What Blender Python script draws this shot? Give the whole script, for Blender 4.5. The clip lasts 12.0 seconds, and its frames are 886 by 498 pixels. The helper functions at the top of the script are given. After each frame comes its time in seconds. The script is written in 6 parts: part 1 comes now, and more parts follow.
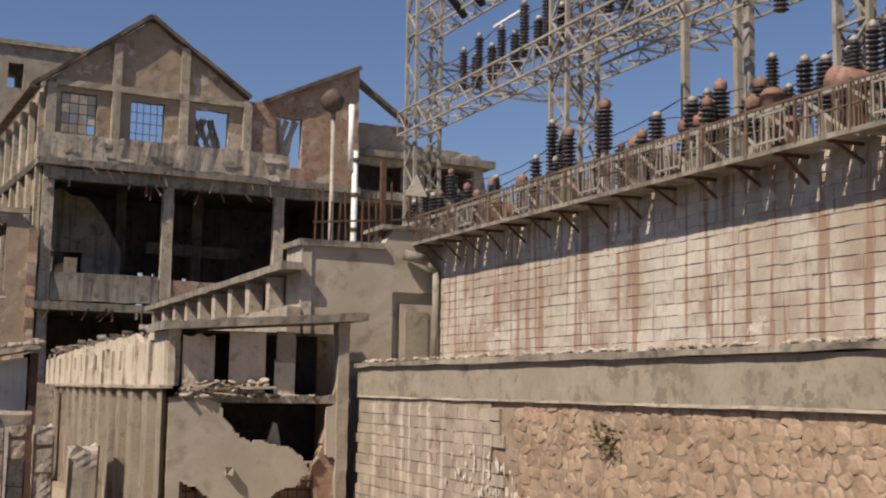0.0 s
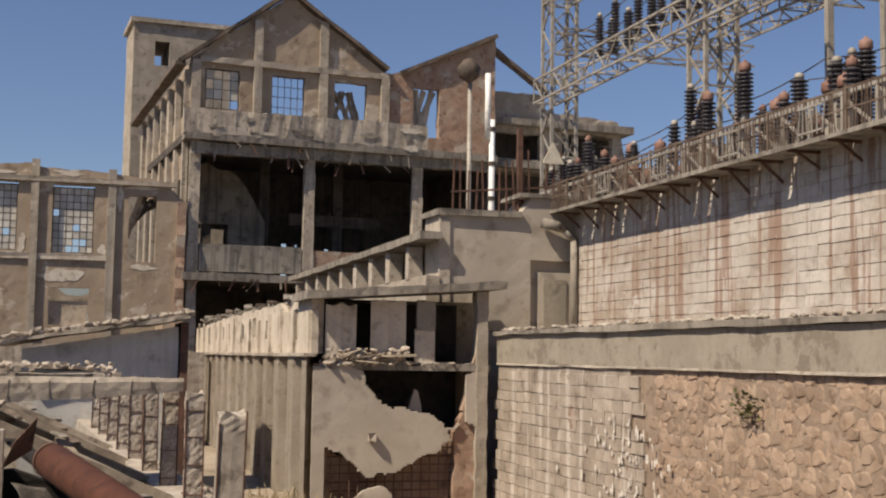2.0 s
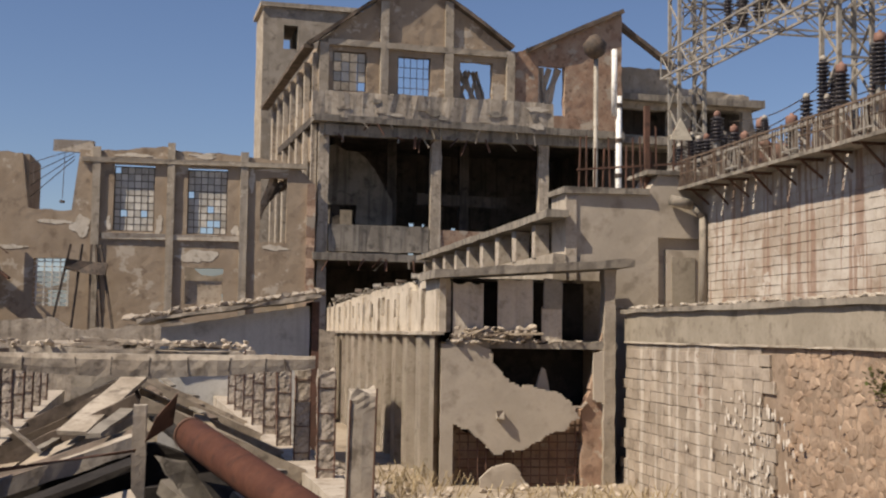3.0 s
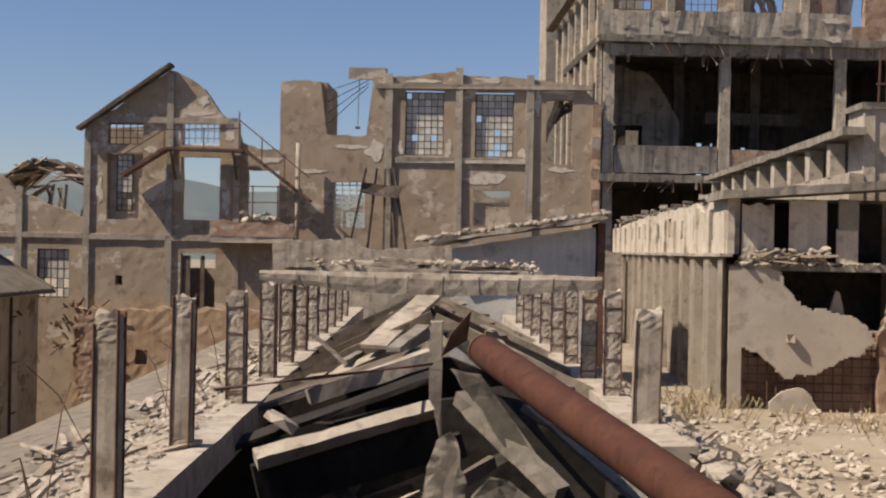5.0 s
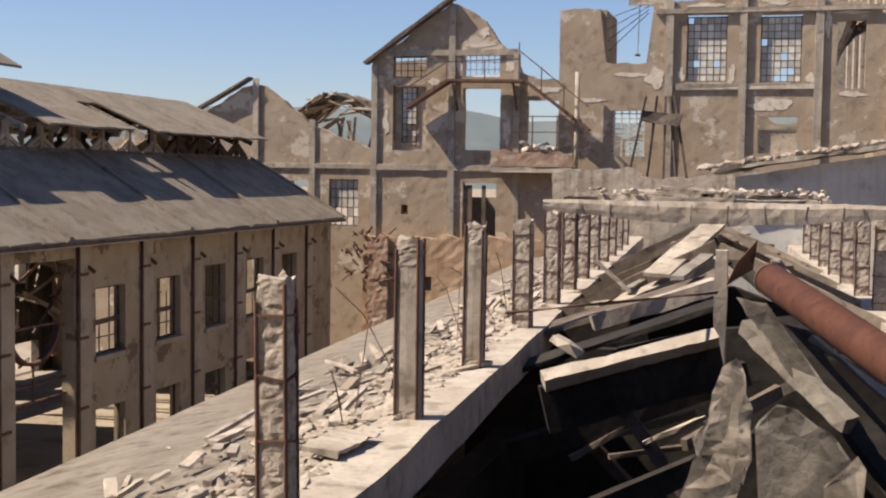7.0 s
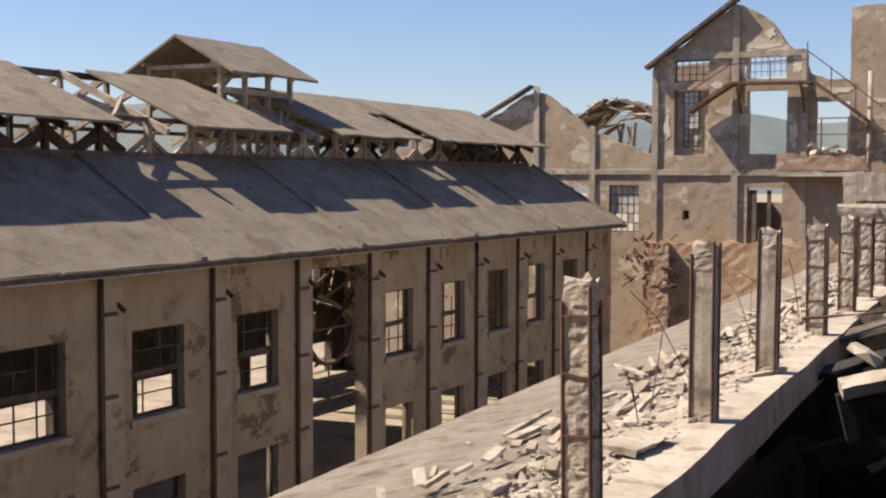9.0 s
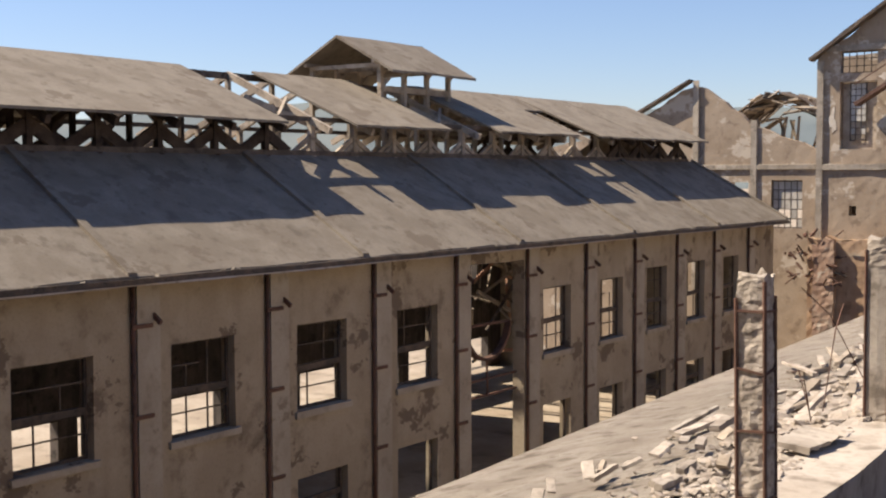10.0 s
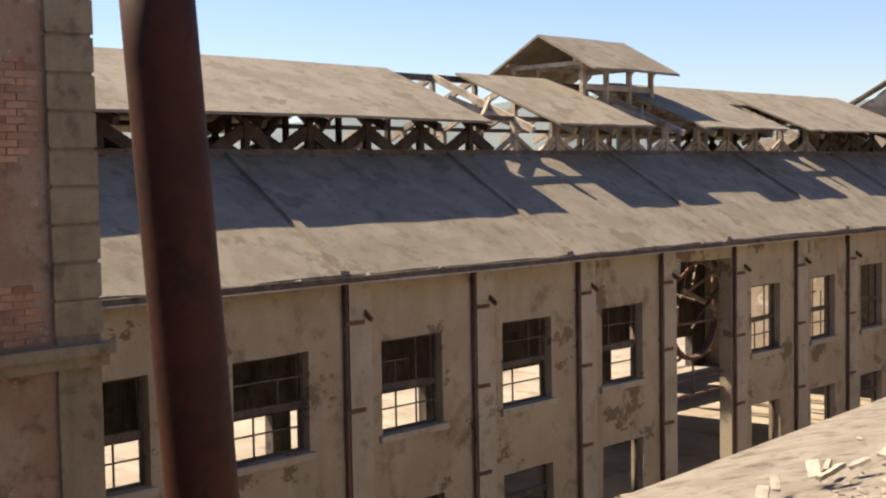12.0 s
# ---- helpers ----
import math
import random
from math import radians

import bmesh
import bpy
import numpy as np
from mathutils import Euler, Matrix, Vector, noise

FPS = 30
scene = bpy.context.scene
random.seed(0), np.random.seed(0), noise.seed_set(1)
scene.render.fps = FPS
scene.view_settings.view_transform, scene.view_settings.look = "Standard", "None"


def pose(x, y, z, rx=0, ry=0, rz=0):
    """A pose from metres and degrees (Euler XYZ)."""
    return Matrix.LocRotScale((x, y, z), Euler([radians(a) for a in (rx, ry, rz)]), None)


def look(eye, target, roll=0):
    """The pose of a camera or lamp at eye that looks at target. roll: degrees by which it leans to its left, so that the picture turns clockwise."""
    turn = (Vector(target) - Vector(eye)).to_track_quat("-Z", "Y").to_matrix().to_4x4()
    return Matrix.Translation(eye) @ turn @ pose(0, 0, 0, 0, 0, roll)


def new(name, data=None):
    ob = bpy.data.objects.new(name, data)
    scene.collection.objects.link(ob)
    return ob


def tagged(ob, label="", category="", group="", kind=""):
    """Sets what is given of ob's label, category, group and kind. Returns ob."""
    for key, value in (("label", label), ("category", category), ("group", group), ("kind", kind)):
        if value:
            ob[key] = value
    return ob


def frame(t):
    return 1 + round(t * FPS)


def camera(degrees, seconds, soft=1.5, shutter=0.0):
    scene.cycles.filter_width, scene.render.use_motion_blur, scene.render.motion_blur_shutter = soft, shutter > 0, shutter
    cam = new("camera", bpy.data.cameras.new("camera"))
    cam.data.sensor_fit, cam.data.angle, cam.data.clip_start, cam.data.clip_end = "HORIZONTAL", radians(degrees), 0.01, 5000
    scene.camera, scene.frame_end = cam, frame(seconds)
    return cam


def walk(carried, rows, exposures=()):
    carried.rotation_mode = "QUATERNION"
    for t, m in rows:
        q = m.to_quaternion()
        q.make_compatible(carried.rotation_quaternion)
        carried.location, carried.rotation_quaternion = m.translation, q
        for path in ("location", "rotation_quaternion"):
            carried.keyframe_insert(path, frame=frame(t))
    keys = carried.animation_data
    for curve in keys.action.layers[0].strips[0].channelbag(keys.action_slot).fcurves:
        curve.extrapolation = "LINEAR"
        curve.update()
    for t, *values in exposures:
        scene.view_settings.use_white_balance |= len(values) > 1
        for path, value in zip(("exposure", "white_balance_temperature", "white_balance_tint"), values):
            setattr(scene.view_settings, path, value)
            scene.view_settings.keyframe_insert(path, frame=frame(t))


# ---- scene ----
cam = camera(39.24, 12.0, soft=2.2)
# seconds, eye x, eye y, yaw, pitch, roll
ROWS = [
    (0.0, 0.055, 0.701, -22.87, 6.53, -0.93),
    (0.5, 0.054, 0.697, -22.66, 6.94, -1.17),
    (1.0, 0.051, 0.671, -21.32, 6.41, -1.10),
    (1.5, 0.048, 0.642, -19.88, 5.59, -1.27),
    (2.0, 0.040, 0.574, -16.47, 4.96, -0.86),
    (2.5, 0.033, 0.508, -13.20, 4.42, -0.73),
    (4.5, 0.004, 0.270, -1.77, 1.38, -1.25),
    (5.0, -0.006, 0.181, 2.43, 0.04, -1.06),
    (5.5, -0.012, 0.130, 4.78, -1.63, -0.66),
    (6.0, -0.021, 0.055, 8.23, -2.98, -0.74),
    (6.5, -0.027, -0.007, 11.05, -2.97, -0.59),
    (7.0, -0.037, -0.097, 15.12, -3.42, -0.78),
    (9.0, -0.065, -0.388, 27.88, -3.23, -0.16),
    (9.5, -0.072, -0.462, 31.08, -3.46, 0.07),
    (10.0, -0.079, -0.555, 35.01, -3.38, 0.21),
    (10.5, -0.083, -0.608, 37.27, -3.18, 0.40),
    (11.0, -0.088, -0.678, 40.21, -2.92, 0.58),
    (11.5, -0.091, -0.729, 42.32, -3.02, 0.91),
    (12.0, -0.093, -0.773, 44.15, -3.34, 1.04),
]
EYE = 10.0
walk(cam, [(t, pose(x, y, EYE, 0, 0, yaw) @ pose(0, 0, 0, 90 + pitch) @ pose(0, 0, 0, 0, 0, -roll)) for t, x, y, yaw, pitch, roll in ROWS],
     exposures=[(0.0, -0.05, 6700, 10), (2.5, 0.0, 6700, 10), (4.5, 0.02, 6650, 10), (7.0, 0.48, 6600, 11), (9.0, 0.6, 6600, 11), (10.5, 0.76, 6550, 11), (12.0, 1.0, 7000, 9)])

# ---- sky and sun ----
SUN_AZ, SUN_EL = 202.0, 49.5      # direction towards the sun, degrees anticlockwise from +x
world = bpy.data.worlds.new("sky")
scene.world = world
world.use_nodes = True
wn = world.node_tree.nodes
sky = wn.new("ShaderNodeTexSky")
sky.sky_type, sky.sun_disc = "NISHITA", False
sky.sun_elevation, sky.sun_rotation = radians(SUN_EL), radians(90 - SUN_AZ)
sky.air_density, sky.dust_density, sky.ozone_density = 1.0, 0.3, 3.5
wn["Background"].inputs[1].default_value = 0.08
tint = wn.new("ShaderNodeMix")
tint.data_type, tint.blend_type = "RGBA", "MULTIPLY"
tint.inputs[0].default_value, tint.inputs[7].default_value = 1.0, (1.0, 0.98, 1.11, 1)
world.node_tree.links.new(sky.outputs[0], tint.inputs[6])
world.node_tree.links.new(tint.outputs[2], wn["Background"].inputs[0])
sun = new("sun", bpy.data.lights.new("sun", "SUN"))
sun.data.energy, sun.data.angle, sun.data.color = 6.2, radians(0.53), (1.0, 0.875, 0.71)
ce = math.cos(radians(SUN_EL))
sun.matrix_world = look((0, 0, 60), Vector((0, 0, 60)) - Vector((ce * math.cos(radians(SUN_AZ)), ce * math.sin(radians(SUN_AZ)), math.sin(radians(SUN_EL)))))


# ---- materials ----
def surface(name, base, dark, light, scale=1.2, rough=0.9, bump=0.4, grain=14.0, streak=0.0, stain=None, stain_at=0.62, metal=0.0, spread=0.0, fine=0.35, streak_at=0.5, streak_col=None, streak_soft=0.12, streak_freq=3.2):
    """A weathered surface: blotches at one scale, grain at another, vertical streaks and stains where asked."""
    m = bpy.data.materials.new(name)
    m.use_nodes = True
    n, l = m.node_tree.nodes, m.node_tree.links
    bsdf = n["Principled BSDF"]
    geo = n.new("ShaderNodeNewGeometry")

    def tex(sc, detail, stretch=(1, 1, 1), rg=0.6):
        mp = n.new("ShaderNodeMapping")
        mp.inputs[3].default_value = stretch
        l.new(geo.outputs["Position"], mp.inputs[0])
        t = n.new("ShaderNodeTexNoise")
        t.inputs["Scale"].default_value, t.inputs["Detail"].default_value, t.inputs["Roughness"].default_value = sc, detail, rg
        l.new(mp.outputs[0], t.inputs[0])
        return t.outputs[0]

    def ramp(src, a, b):
        r = n.new("ShaderNodeMapRange")
        r.inputs[1].default_value, r.inputs[2].default_value = a, b
        r.interpolation_type = "SMOOTHSTEP"
        l.new(src, r.inputs[0])
        return r.outputs[0]

    def mix(f, a, b, k=1.0):
        x = n.new("ShaderNodeMix")
        x.data_type = "RGBA"
        if k != 1.0:
            mm = n.new("ShaderNodeMath")
            mm.operation = "MULTIPLY"
            mm.inputs[1].default_value = k
            l.new(f, mm.inputs[0])
            f = mm.outputs[0]
        l.new(f, x.inputs[0])
        for s, i in ((a, 6), (b, 7)):
            if isinstance(s, tuple):
                x.inputs[i].default_value = (*s, 1)
            else:
                l.new(s, x.inputs[i])
        return x.outputs[2]

    blot = tex(scale, 6)
    gr = tex(grain, 5, rg=0.7)
    col = mix(ramp(blot, 0.38, 0.62), base, light)
    col = mix(ramp(tex(scale * 2.3, 5), 0.52, 0.7), col, dark, 0.8)
    col = mix(ramp(gr, 0.45, 0.75), col, dark, fine)
    if streak:
        col = mix(ramp(tex(1.0, 4, (streak_freq, streak_freq, 0.05 * streak_freq)), streak_at, streak_at + streak_soft), col, streak_col or dark, streak)
    if stain:
        col = mix(ramp(tex(scale * 0.7, 7, (1, 1, 1.3), 0.72), stain_at, stain_at + 0.028), col, stain)
    if spread:
        info = n.new("ShaderNodeObjectInfo")
        hsv = n.new("ShaderNodeHueSaturation")
        mr = n.new("ShaderNodeMapRange")
        mr.inputs[3].default_value, mr.inputs[4].default_value = 1 - spread, 1 + spread
        l.new(info.outputs["Random"], mr.inputs[0])
        l.new(mr.outputs[0], hsv.inputs["Value"])
        l.new(col, hsv.inputs["Color"])
        col = hsv.outputs[0]
    l.new(col, bsdf.inputs["Base Color"])
    bsdf.inputs["Metallic"].default_value = metal
    rr = n.new("ShaderNodeMapRange")
    rr.inputs[3].default_value, rr.inputs[4].default_value = max(0.05, rough - 0.12), min(1, rough + 0.08)
    l.new(gr, rr.inputs[0])
    l.new(rr.outputs[0], bsdf.inputs["Roughness"])
    bsdf.inputs["Specular IOR Level"].default_value = 0.25
    bp = n.new("ShaderNodeBump")
    bp.inputs["Strength"].default_value, bp.inputs["Distance"].default_value = bump, 0.012
    l.new(gr, bp.inputs["Height"])
    l.new(bp.outputs[0], bsdf.inputs["Normal"])
    return m


PLASTER = surface("ochre plaster", (0.30, 0.235, 0.172), (0.19, 0.142, 0.103), (0.345, 0.278, 0.21), 0.75, streak=0.3, streak_soft=0.3, streak_freq=1.3, stain=(0.45, 0.39, 0.32), stain_at=0.565)
GREYPLASTER = surface("grey plaster", (0.295, 0.255, 0.205), (0.16, 0.135, 0.108), (0.37, 0.325, 0.27), 1.1, streak=0.4, streak_soft=0.25, streak_freq=1.8, stain=(0.44, 0.39, 0.325), stain_at=0.6)
HALLWALL = surface("hall plaster", (0.32, 0.265, 0.195), (0.185, 0.147, 0.107), (0.375, 0.318, 0.24), 0.6, streak=0.4, streak_soft=0.3, streak_freq=1.0, streak_at=0.49, stain=(0.165, 0.128, 0.094), stain_at=0.575)
HALLPIER = surface("grey pier render", (0.34, 0.295, 0.235), (0.22, 0.185, 0.145), (0.39, 0.345, 0.28), 0.7, streak=0.3, streak_soft=0.3, streak_freq=1.2, stain=(0.24, 0.2, 0.155), stain_at=0.62)
PEELED = surface("pale bared undercoat", (0.52, 0.465, 0.39), (0.32, 0.27, 0.21), (0.60, 0.55, 0.475), 1.8, bump=0.7)
LIME = surface("lime bloom", (0.55, 0.51, 0.46), (0.36, 0.29, 0.24), (0.62, 0.58, 0.53), 4.0, bump=0.5)
CONCRETE = surface("old concrete", (0.33, 0.285, 0.235), (0.14, 0.115, 0.09), (0.43, 0.38, 0.32), 1.8, bump=0.7, streak=0.4)
DARKCONC = surface("dirty concrete", (0.22, 0.195, 0.165), (0.09, 0.08, 0.07), (0.30, 0.27, 0.23), 1.0, bump=0.6, streak=0.6)
PALECONC = surface("pale concrete", (0.375, 0.325, 0.27), (0.19, 0.155, 0.12), (0.46, 0.41, 0.35), 2.0, bump=0.8, streak=0.25, streak_soft=0.3)
RUBBLE = surface("rubble", (0.335, 0.285, 0.235), (0.15, 0.12, 0.092), (0.45, 0.395, 0.335), 3.5, bump=0.9, spread=0.25, grain=26)
BRICK = surface("red brick", (0.33, 0.175, 0.115), (0.17, 0.09, 0.065), (0.42, 0.25, 0.18), 2.0, spread=0.25)
BRICKWALL = surface("weathered brickwork", (0.30, 0.195, 0.14), (0.15, 0.095, 0.07), (0.36, 0.265, 0.20), 1.4, stain=(0.38, 0.325, 0.265), stain_at=0.58)
ORANGE = surface("ochre earth plaster", (0.35, 0.235, 0.15), (0.20, 0.13, 0.085), (0.43, 0.31, 0.21), 0.8, streak=0.3, stain=(0.36, 0.29, 0.22), stain_at=0.6)
WHITEBLOCK = surface("whitewashed block", (0.335, 0.285, 0.238), (0.24, 0.185, 0.145), (0.47, 0.435, 0.395), 0.6, streak=0.75, streak_at=0.535, streak_soft=0.06, streak_freq=4.2, stain=(0.45, 0.41, 0.37), stain_at=0.57, streak_col=(0.235, 0.148, 0.108), bump=0.8, spread=0.08)
BLOCK = surface("tuff block", (0.29, 0.245, 0.20), (0.18, 0.14, 0.108), (0.36, 0.31, 0.26), 0.9, streak=0.7, streak_at=0.53, streak_soft=0.1, streak_col=(0.50, 0.46, 0.41), stain=(0.24, 0.165, 0.125), stain_at=0.63, bump=0.8, spread=0.14)
STONE = surface("rubble stone", (0.285, 0.205, 0.148), (0.165, 0.115, 0.083), (0.35, 0.265, 0.2), 2.2, bump=1.0, spread=0.22, grain=22)
MORTAR = surface("mortar", (0.245, 0.185, 0.138), (0.13, 0.095, 0.07), (0.31, 0.24, 0.185), 1.6, bump=0.9)
LEDGE = surface("ledge render", (0.265, 0.235, 0.19), (0.155, 0.13, 0.10), (0.315, 0.28, 0.23), 1.2, streak=0.35, streak_soft=0.3, streak_freq=1.5, stain=(0.2, 0.172, 0.138), stain_at=0.6)
ROOFING = surface("fibre cement roofing", (0.195, 0.164, 0.127), (0.135, 0.111, 0.085), (0.243, 0.21, 0.167), 0.9, stain=(0.158, 0.128, 0.097), stain_at=0.58, streak=0.3, streak_soft=0.3, streak_freq=1.4, bump=0.5)
TIMBER = surface("grey timber", (0.31, 0.255, 0.195), (0.13, 0.10, 0.075), (0.42, 0.355, 0.28), 1.5, bump=0.6, spread=0.2)
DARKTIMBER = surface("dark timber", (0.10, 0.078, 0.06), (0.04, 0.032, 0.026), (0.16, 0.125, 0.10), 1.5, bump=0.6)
RUST = surface("rusty iron", (0.10, 0.058, 0.043), (0.045, 0.028, 0.023), (0.15, 0.08, 0.058), 2.0, rough=0.8, bump=0.5)
PIPE = surface("rust red pipe", (0.07, 0.026, 0.016), (0.038, 0.017, 0.012), (0.09, 0.035, 0.021), 3.0, rough=0.8, bump=0.4, fine=0.4)
LATTICE = surface("weathered galvanised steel", (0.28, 0.255, 0.22), (0.14, 0.11, 0.085), (0.37, 0.345, 0.305), 1.6, rough=0.65, bump=0.2, metal=0.2)
INSULATOR = surface("dark glazed porcelain", (0.04, 0.037, 0.042), (0.018, 0.016, 0.02), (0.075, 0.068, 0.075), 3.0, rough=0.35, bump=0.05)
COPPER = surface("terracotta tank paint", (0.21, 0.115, 0.088), (0.085, 0.05, 0.04), (0.29, 0.175, 0.14), 3.5, rough=0.65, bump=0.3)
DARKIRON = surface("dark iron", (0.07, 0.058, 0.05), (0.03, 0.026, 0.024), (0.12, 0.09, 0.07), 2.5, rough=0.75, bump=0.3)
SPALL = surface("spalled aggregate concrete", (0.37, 0.32, 0.265), (0.12, 0.095, 0.075), (0.50, 0.44, 0.375), 7.0, bump=1.0, grain=32.0, fine=0.75)
CORRUGATED = surface("weathered corrugated sheet", (0.47, 0.41, 0.335), (0.25, 0.205, 0.155), (0.56, 0.50, 0.42), 1.0, streak=0.5, streak_soft=0.25, bump=0.4)
SKIN = surface("smooth grey render skin", (0.38, 0.335, 0.28), (0.24, 0.205, 0.165), (0.43, 0.38, 0.32), 0.7, fine=0.2, bump=0.2)
NEARPIPE = surface("blackened rusty pipe", (0.036, 0.0105, 0.0065), (0.016, 0.006, 0.0045), (0.058, 0.016, 0.009), 2.0, rough=0.7, bump=0.25)
BANDS = surface("yellowed corner render", (0.24, 0.195, 0.135), (0.13, 0.10, 0.07), (0.29, 0.24, 0.17), 1.2, streak=0.2)
GROUND = surface("dry earth and dust", (0.28, 0.23, 0.175), (0.16, 0.128, 0.095), (0.36, 0.305, 0.24), 0.35, bump=0.8, grain=6)
SHEDWALL = surface("pale grey render", (0.50, 0.485, 0.45), (0.30, 0.28, 0.25), (0.58, 0.565, 0.53), 0.7, streak=0.3)
SLABDARK = surface("grimy slab concrete", (0.20, 0.178, 0.15), (0.10, 0.088, 0.075), (0.27, 0.245, 0.21), 2.2, bump=0.8)
PANE = surface("dusty glass", (0.48, 0.455, 0.40), (0.34, 0.315, 0.27), (0.56, 0.54, 0.49), 1.2, rough=0.65, bump=0.05, spread=0.25)
SHINY = surface("bright painted pole", (0.75, 0.75, 0.74), (0.5, 0.48, 0.45), (0.82, 0.82, 0.8), 2.0, rough=0.4, bump=0.05)
SIGN = surface("pale warning sign", (0.55, 0.50, 0.40), (0.38, 0.33, 0.25), (0.62, 0.57, 0.47), 3.0, rough=0.6, bump=0.05)
# Dark tone that puts the shade of building interiors into the colour.
INNERSHADE = surface("dark tone for interior shade", (0.075, 0.064, 0.055), (0.03, 0.026, 0.023), (0.12, 0.10, 0.085), 0.9, streak=0.5)
RAILRUST = surface("dusty rusted railing", (0.115, 0.08, 0.06), (0.06, 0.04, 0.03), (0.17, 0.127, 0.097), 2.0, rough=0.8, bump=0.2)
DRYGRASS = surface("dry grass", (0.30, 0.235, 0.14), (0.18, 0.14, 0.08), (0.38, 0.31, 0.2), 4.0, bump=0.2)
GREEN = surface("scrub leaves", (0.085, 0.10, 0.035), (0.04, 0.05, 0.02), (0.13, 0.14, 0.055), 4.0, bump=0.2)
HILL = surface("hazy hillside", (0.115, 0.14, 0.15), (0.09, 0.115, 0.125), (0.145, 0.17, 0.17), 0.01, bump=0.0)
# Darker timber tone that stands in for shade under the monitor roof.
SHADETIMBER = surface("timber darkened for roof shade", (0.05, 0.035, 0.026), (0.022, 0.016, 0.013), (0.085, 0.062, 0.047), 1.5, bump=0.5)
# Near-black that puts deep shade of pit and recesses into the colour.
SHADEBLACK = surface("black tone for deep shade", (0.02, 0.017, 0.015), (0.008, 0.007, 0.006), (0.035, 0.03, 0.026), 1.6, bump=0.6)


# ---- building blocks ----
WORLD_AT = {}


def thing(name, label, category, at=(0, 0, 0), group="", kind=""):
    e = new(name)
    e.empty_display_size = 0.3
    e.location = at
    WORLD_AT[e] = Vector(at)
    return tagged(e, label, category, group, kind)


def part(name, bm, material, parent=None, label="", category="", group="", kind="", smooth=False):
    me = bpy.data.meshes.new(name)
    bmesh.ops.recalc_face_normals(bm, faces=bm.faces)
    bm.to_mesh(me)
    bm.free()
    me.materials.append(material)
    if smooth:
        me.polygons.foreach_set("use_smooth", [True] * len(me.polygons))
    ob = new(name, me)
    if parent is not None:
        ob.parent = parent
        ob.location = -WORLD_AT.get(parent, Vector((0, 0, 0)))
    return tagged(ob, label, category, group, kind)


def fresh():
    return bmesh.new()


def box(bm, x0, x1, y0, y1, z0, z1, rough=0.0):
    v = [bm.verts.new((x + random.uniform(-rough, rough), y + random.uniform(-rough, rough), z + random.uniform(-rough, rough)))
         for x in (x0, x1) for y in (y0, y1) for z in (z0, z1)]
    for f in ((0, 1, 3, 2), (4, 6, 7, 5), (0, 4, 5, 1), (2, 3, 7, 6), (0, 2, 6, 4), (1, 5, 7, 3)):
        bm.faces.new([v[i] for i in f])
    return bm


def beam(bm, p, q, w, h=None, cuts=1, rough=0.0, up=(0, 0, 1)):
    """A bar of section w x h from p to q, in cuts pieces with worn edges."""
    p, q = Vector(p), Vector(q)
    h = w if h is None else h
    d = (q - p).normalized()
    side = d.cross(Vector(up))
    if side.length < 1e-3:
        side = d.cross(Vector((1, 0, 0)))
    side.normalize()
    top = side.cross(d).normalized()
    rings = []
    for i in range(cuts + 1):
        c = p.lerp(q, i / cuts)
        k = [rough * (1.5 * noise.noise(c * 1.1 + Vector((j_ * 5.3, 0, 0))) + random.uniform(-0.3, 0.3)) for j_ in range(8)]
        rings.append([bm.verts.new(c + side * (sx * w / 2 + k[2 * j]) + top * (sz * h / 2 + k[2 * j + 1]))
                      for j, (sx, sz) in enumerate(((-1, -1), (1, -1), (1, 1), (-1, 1)))])
    for a, b in zip(rings, rings[1:]):
        for j in range(4):
            bm.faces.new((a[j], a[(j + 1) % 4], b[(j + 1) % 4], b[j]))
    bm.faces.new(rings[0])
    bm.faces.new(rings[-1])
    return bm


def tube(bm, p, q, r, seg=12, r2=None, cap=True, cuts=1, hollow=0.0):
    p, q = Vector(p), Vector(q)
    d = (q - p).normalized()
    s = d.cross(Vector((0, 0, 1)))
    if s.length < 1e-3:
        s = Vector((1, 0, 0))
    s.normalize()
    t = s.cross(d)
    r2 = r if r2 is None else r2
    rings = []
    for i in range(cuts + 1):
        k = i / cuts
        rr = r + (r2 - r) * k
        rings.append([bm.verts.new(p.lerp(q, k) + (s * math.cos(2 * math.pi * j / seg) + t * math.sin(2 * math.pi * j / seg)) * rr) for j in range(seg)])
    if hollow:
        rings = [[bm.verts.new(p + (v.co - p) * hollow + d * 0.6) for v in rings[0]], [bm.verts.new(p + (v.co - p) * hollow) for v in rings[0]]] + rings
    for a, b in zip(rings, rings[1:]):
        for j in range(seg):
            bm.faces.new((a[j], a[(j + 1) % seg], b[(j + 1) % seg], b[j]))
    if cap:
        bm.faces.new(rings[0])
        bm.faces.new(rings[-1])
    return bm


def lathe(bm, at, profile, seg=10):
    """Turned shape: profile of (radius, height) pairs round the upright axis through at."""
    rings = [[bm.verts.new((at[0] + r * math.cos(2 * math.pi * j / seg), at[1] + r * math.sin(2 * math.pi * j / seg), at[2] + z)) for j in range(seg)] for r, z in profile]
    for a, b in zip(rings, rings[1:]):
        for j in range(seg):
            bm.faces.new((a[j], a[(j + 1) % seg], b[(j + 1) % seg], b[j]))
    bm.faces.new(rings[0])
    bm.faces.new(rings[-1])
    return bm


_t = bmesh.new()
bmesh.ops.create_icosphere(_t, subdivisions=1, radius=0.5)
_t.verts.index_update()
BALL_V, BALL_F = [v.co.copy() for v in _t.verts], [[v.index for v in f.verts] for f in _t.faces]
_t.free()


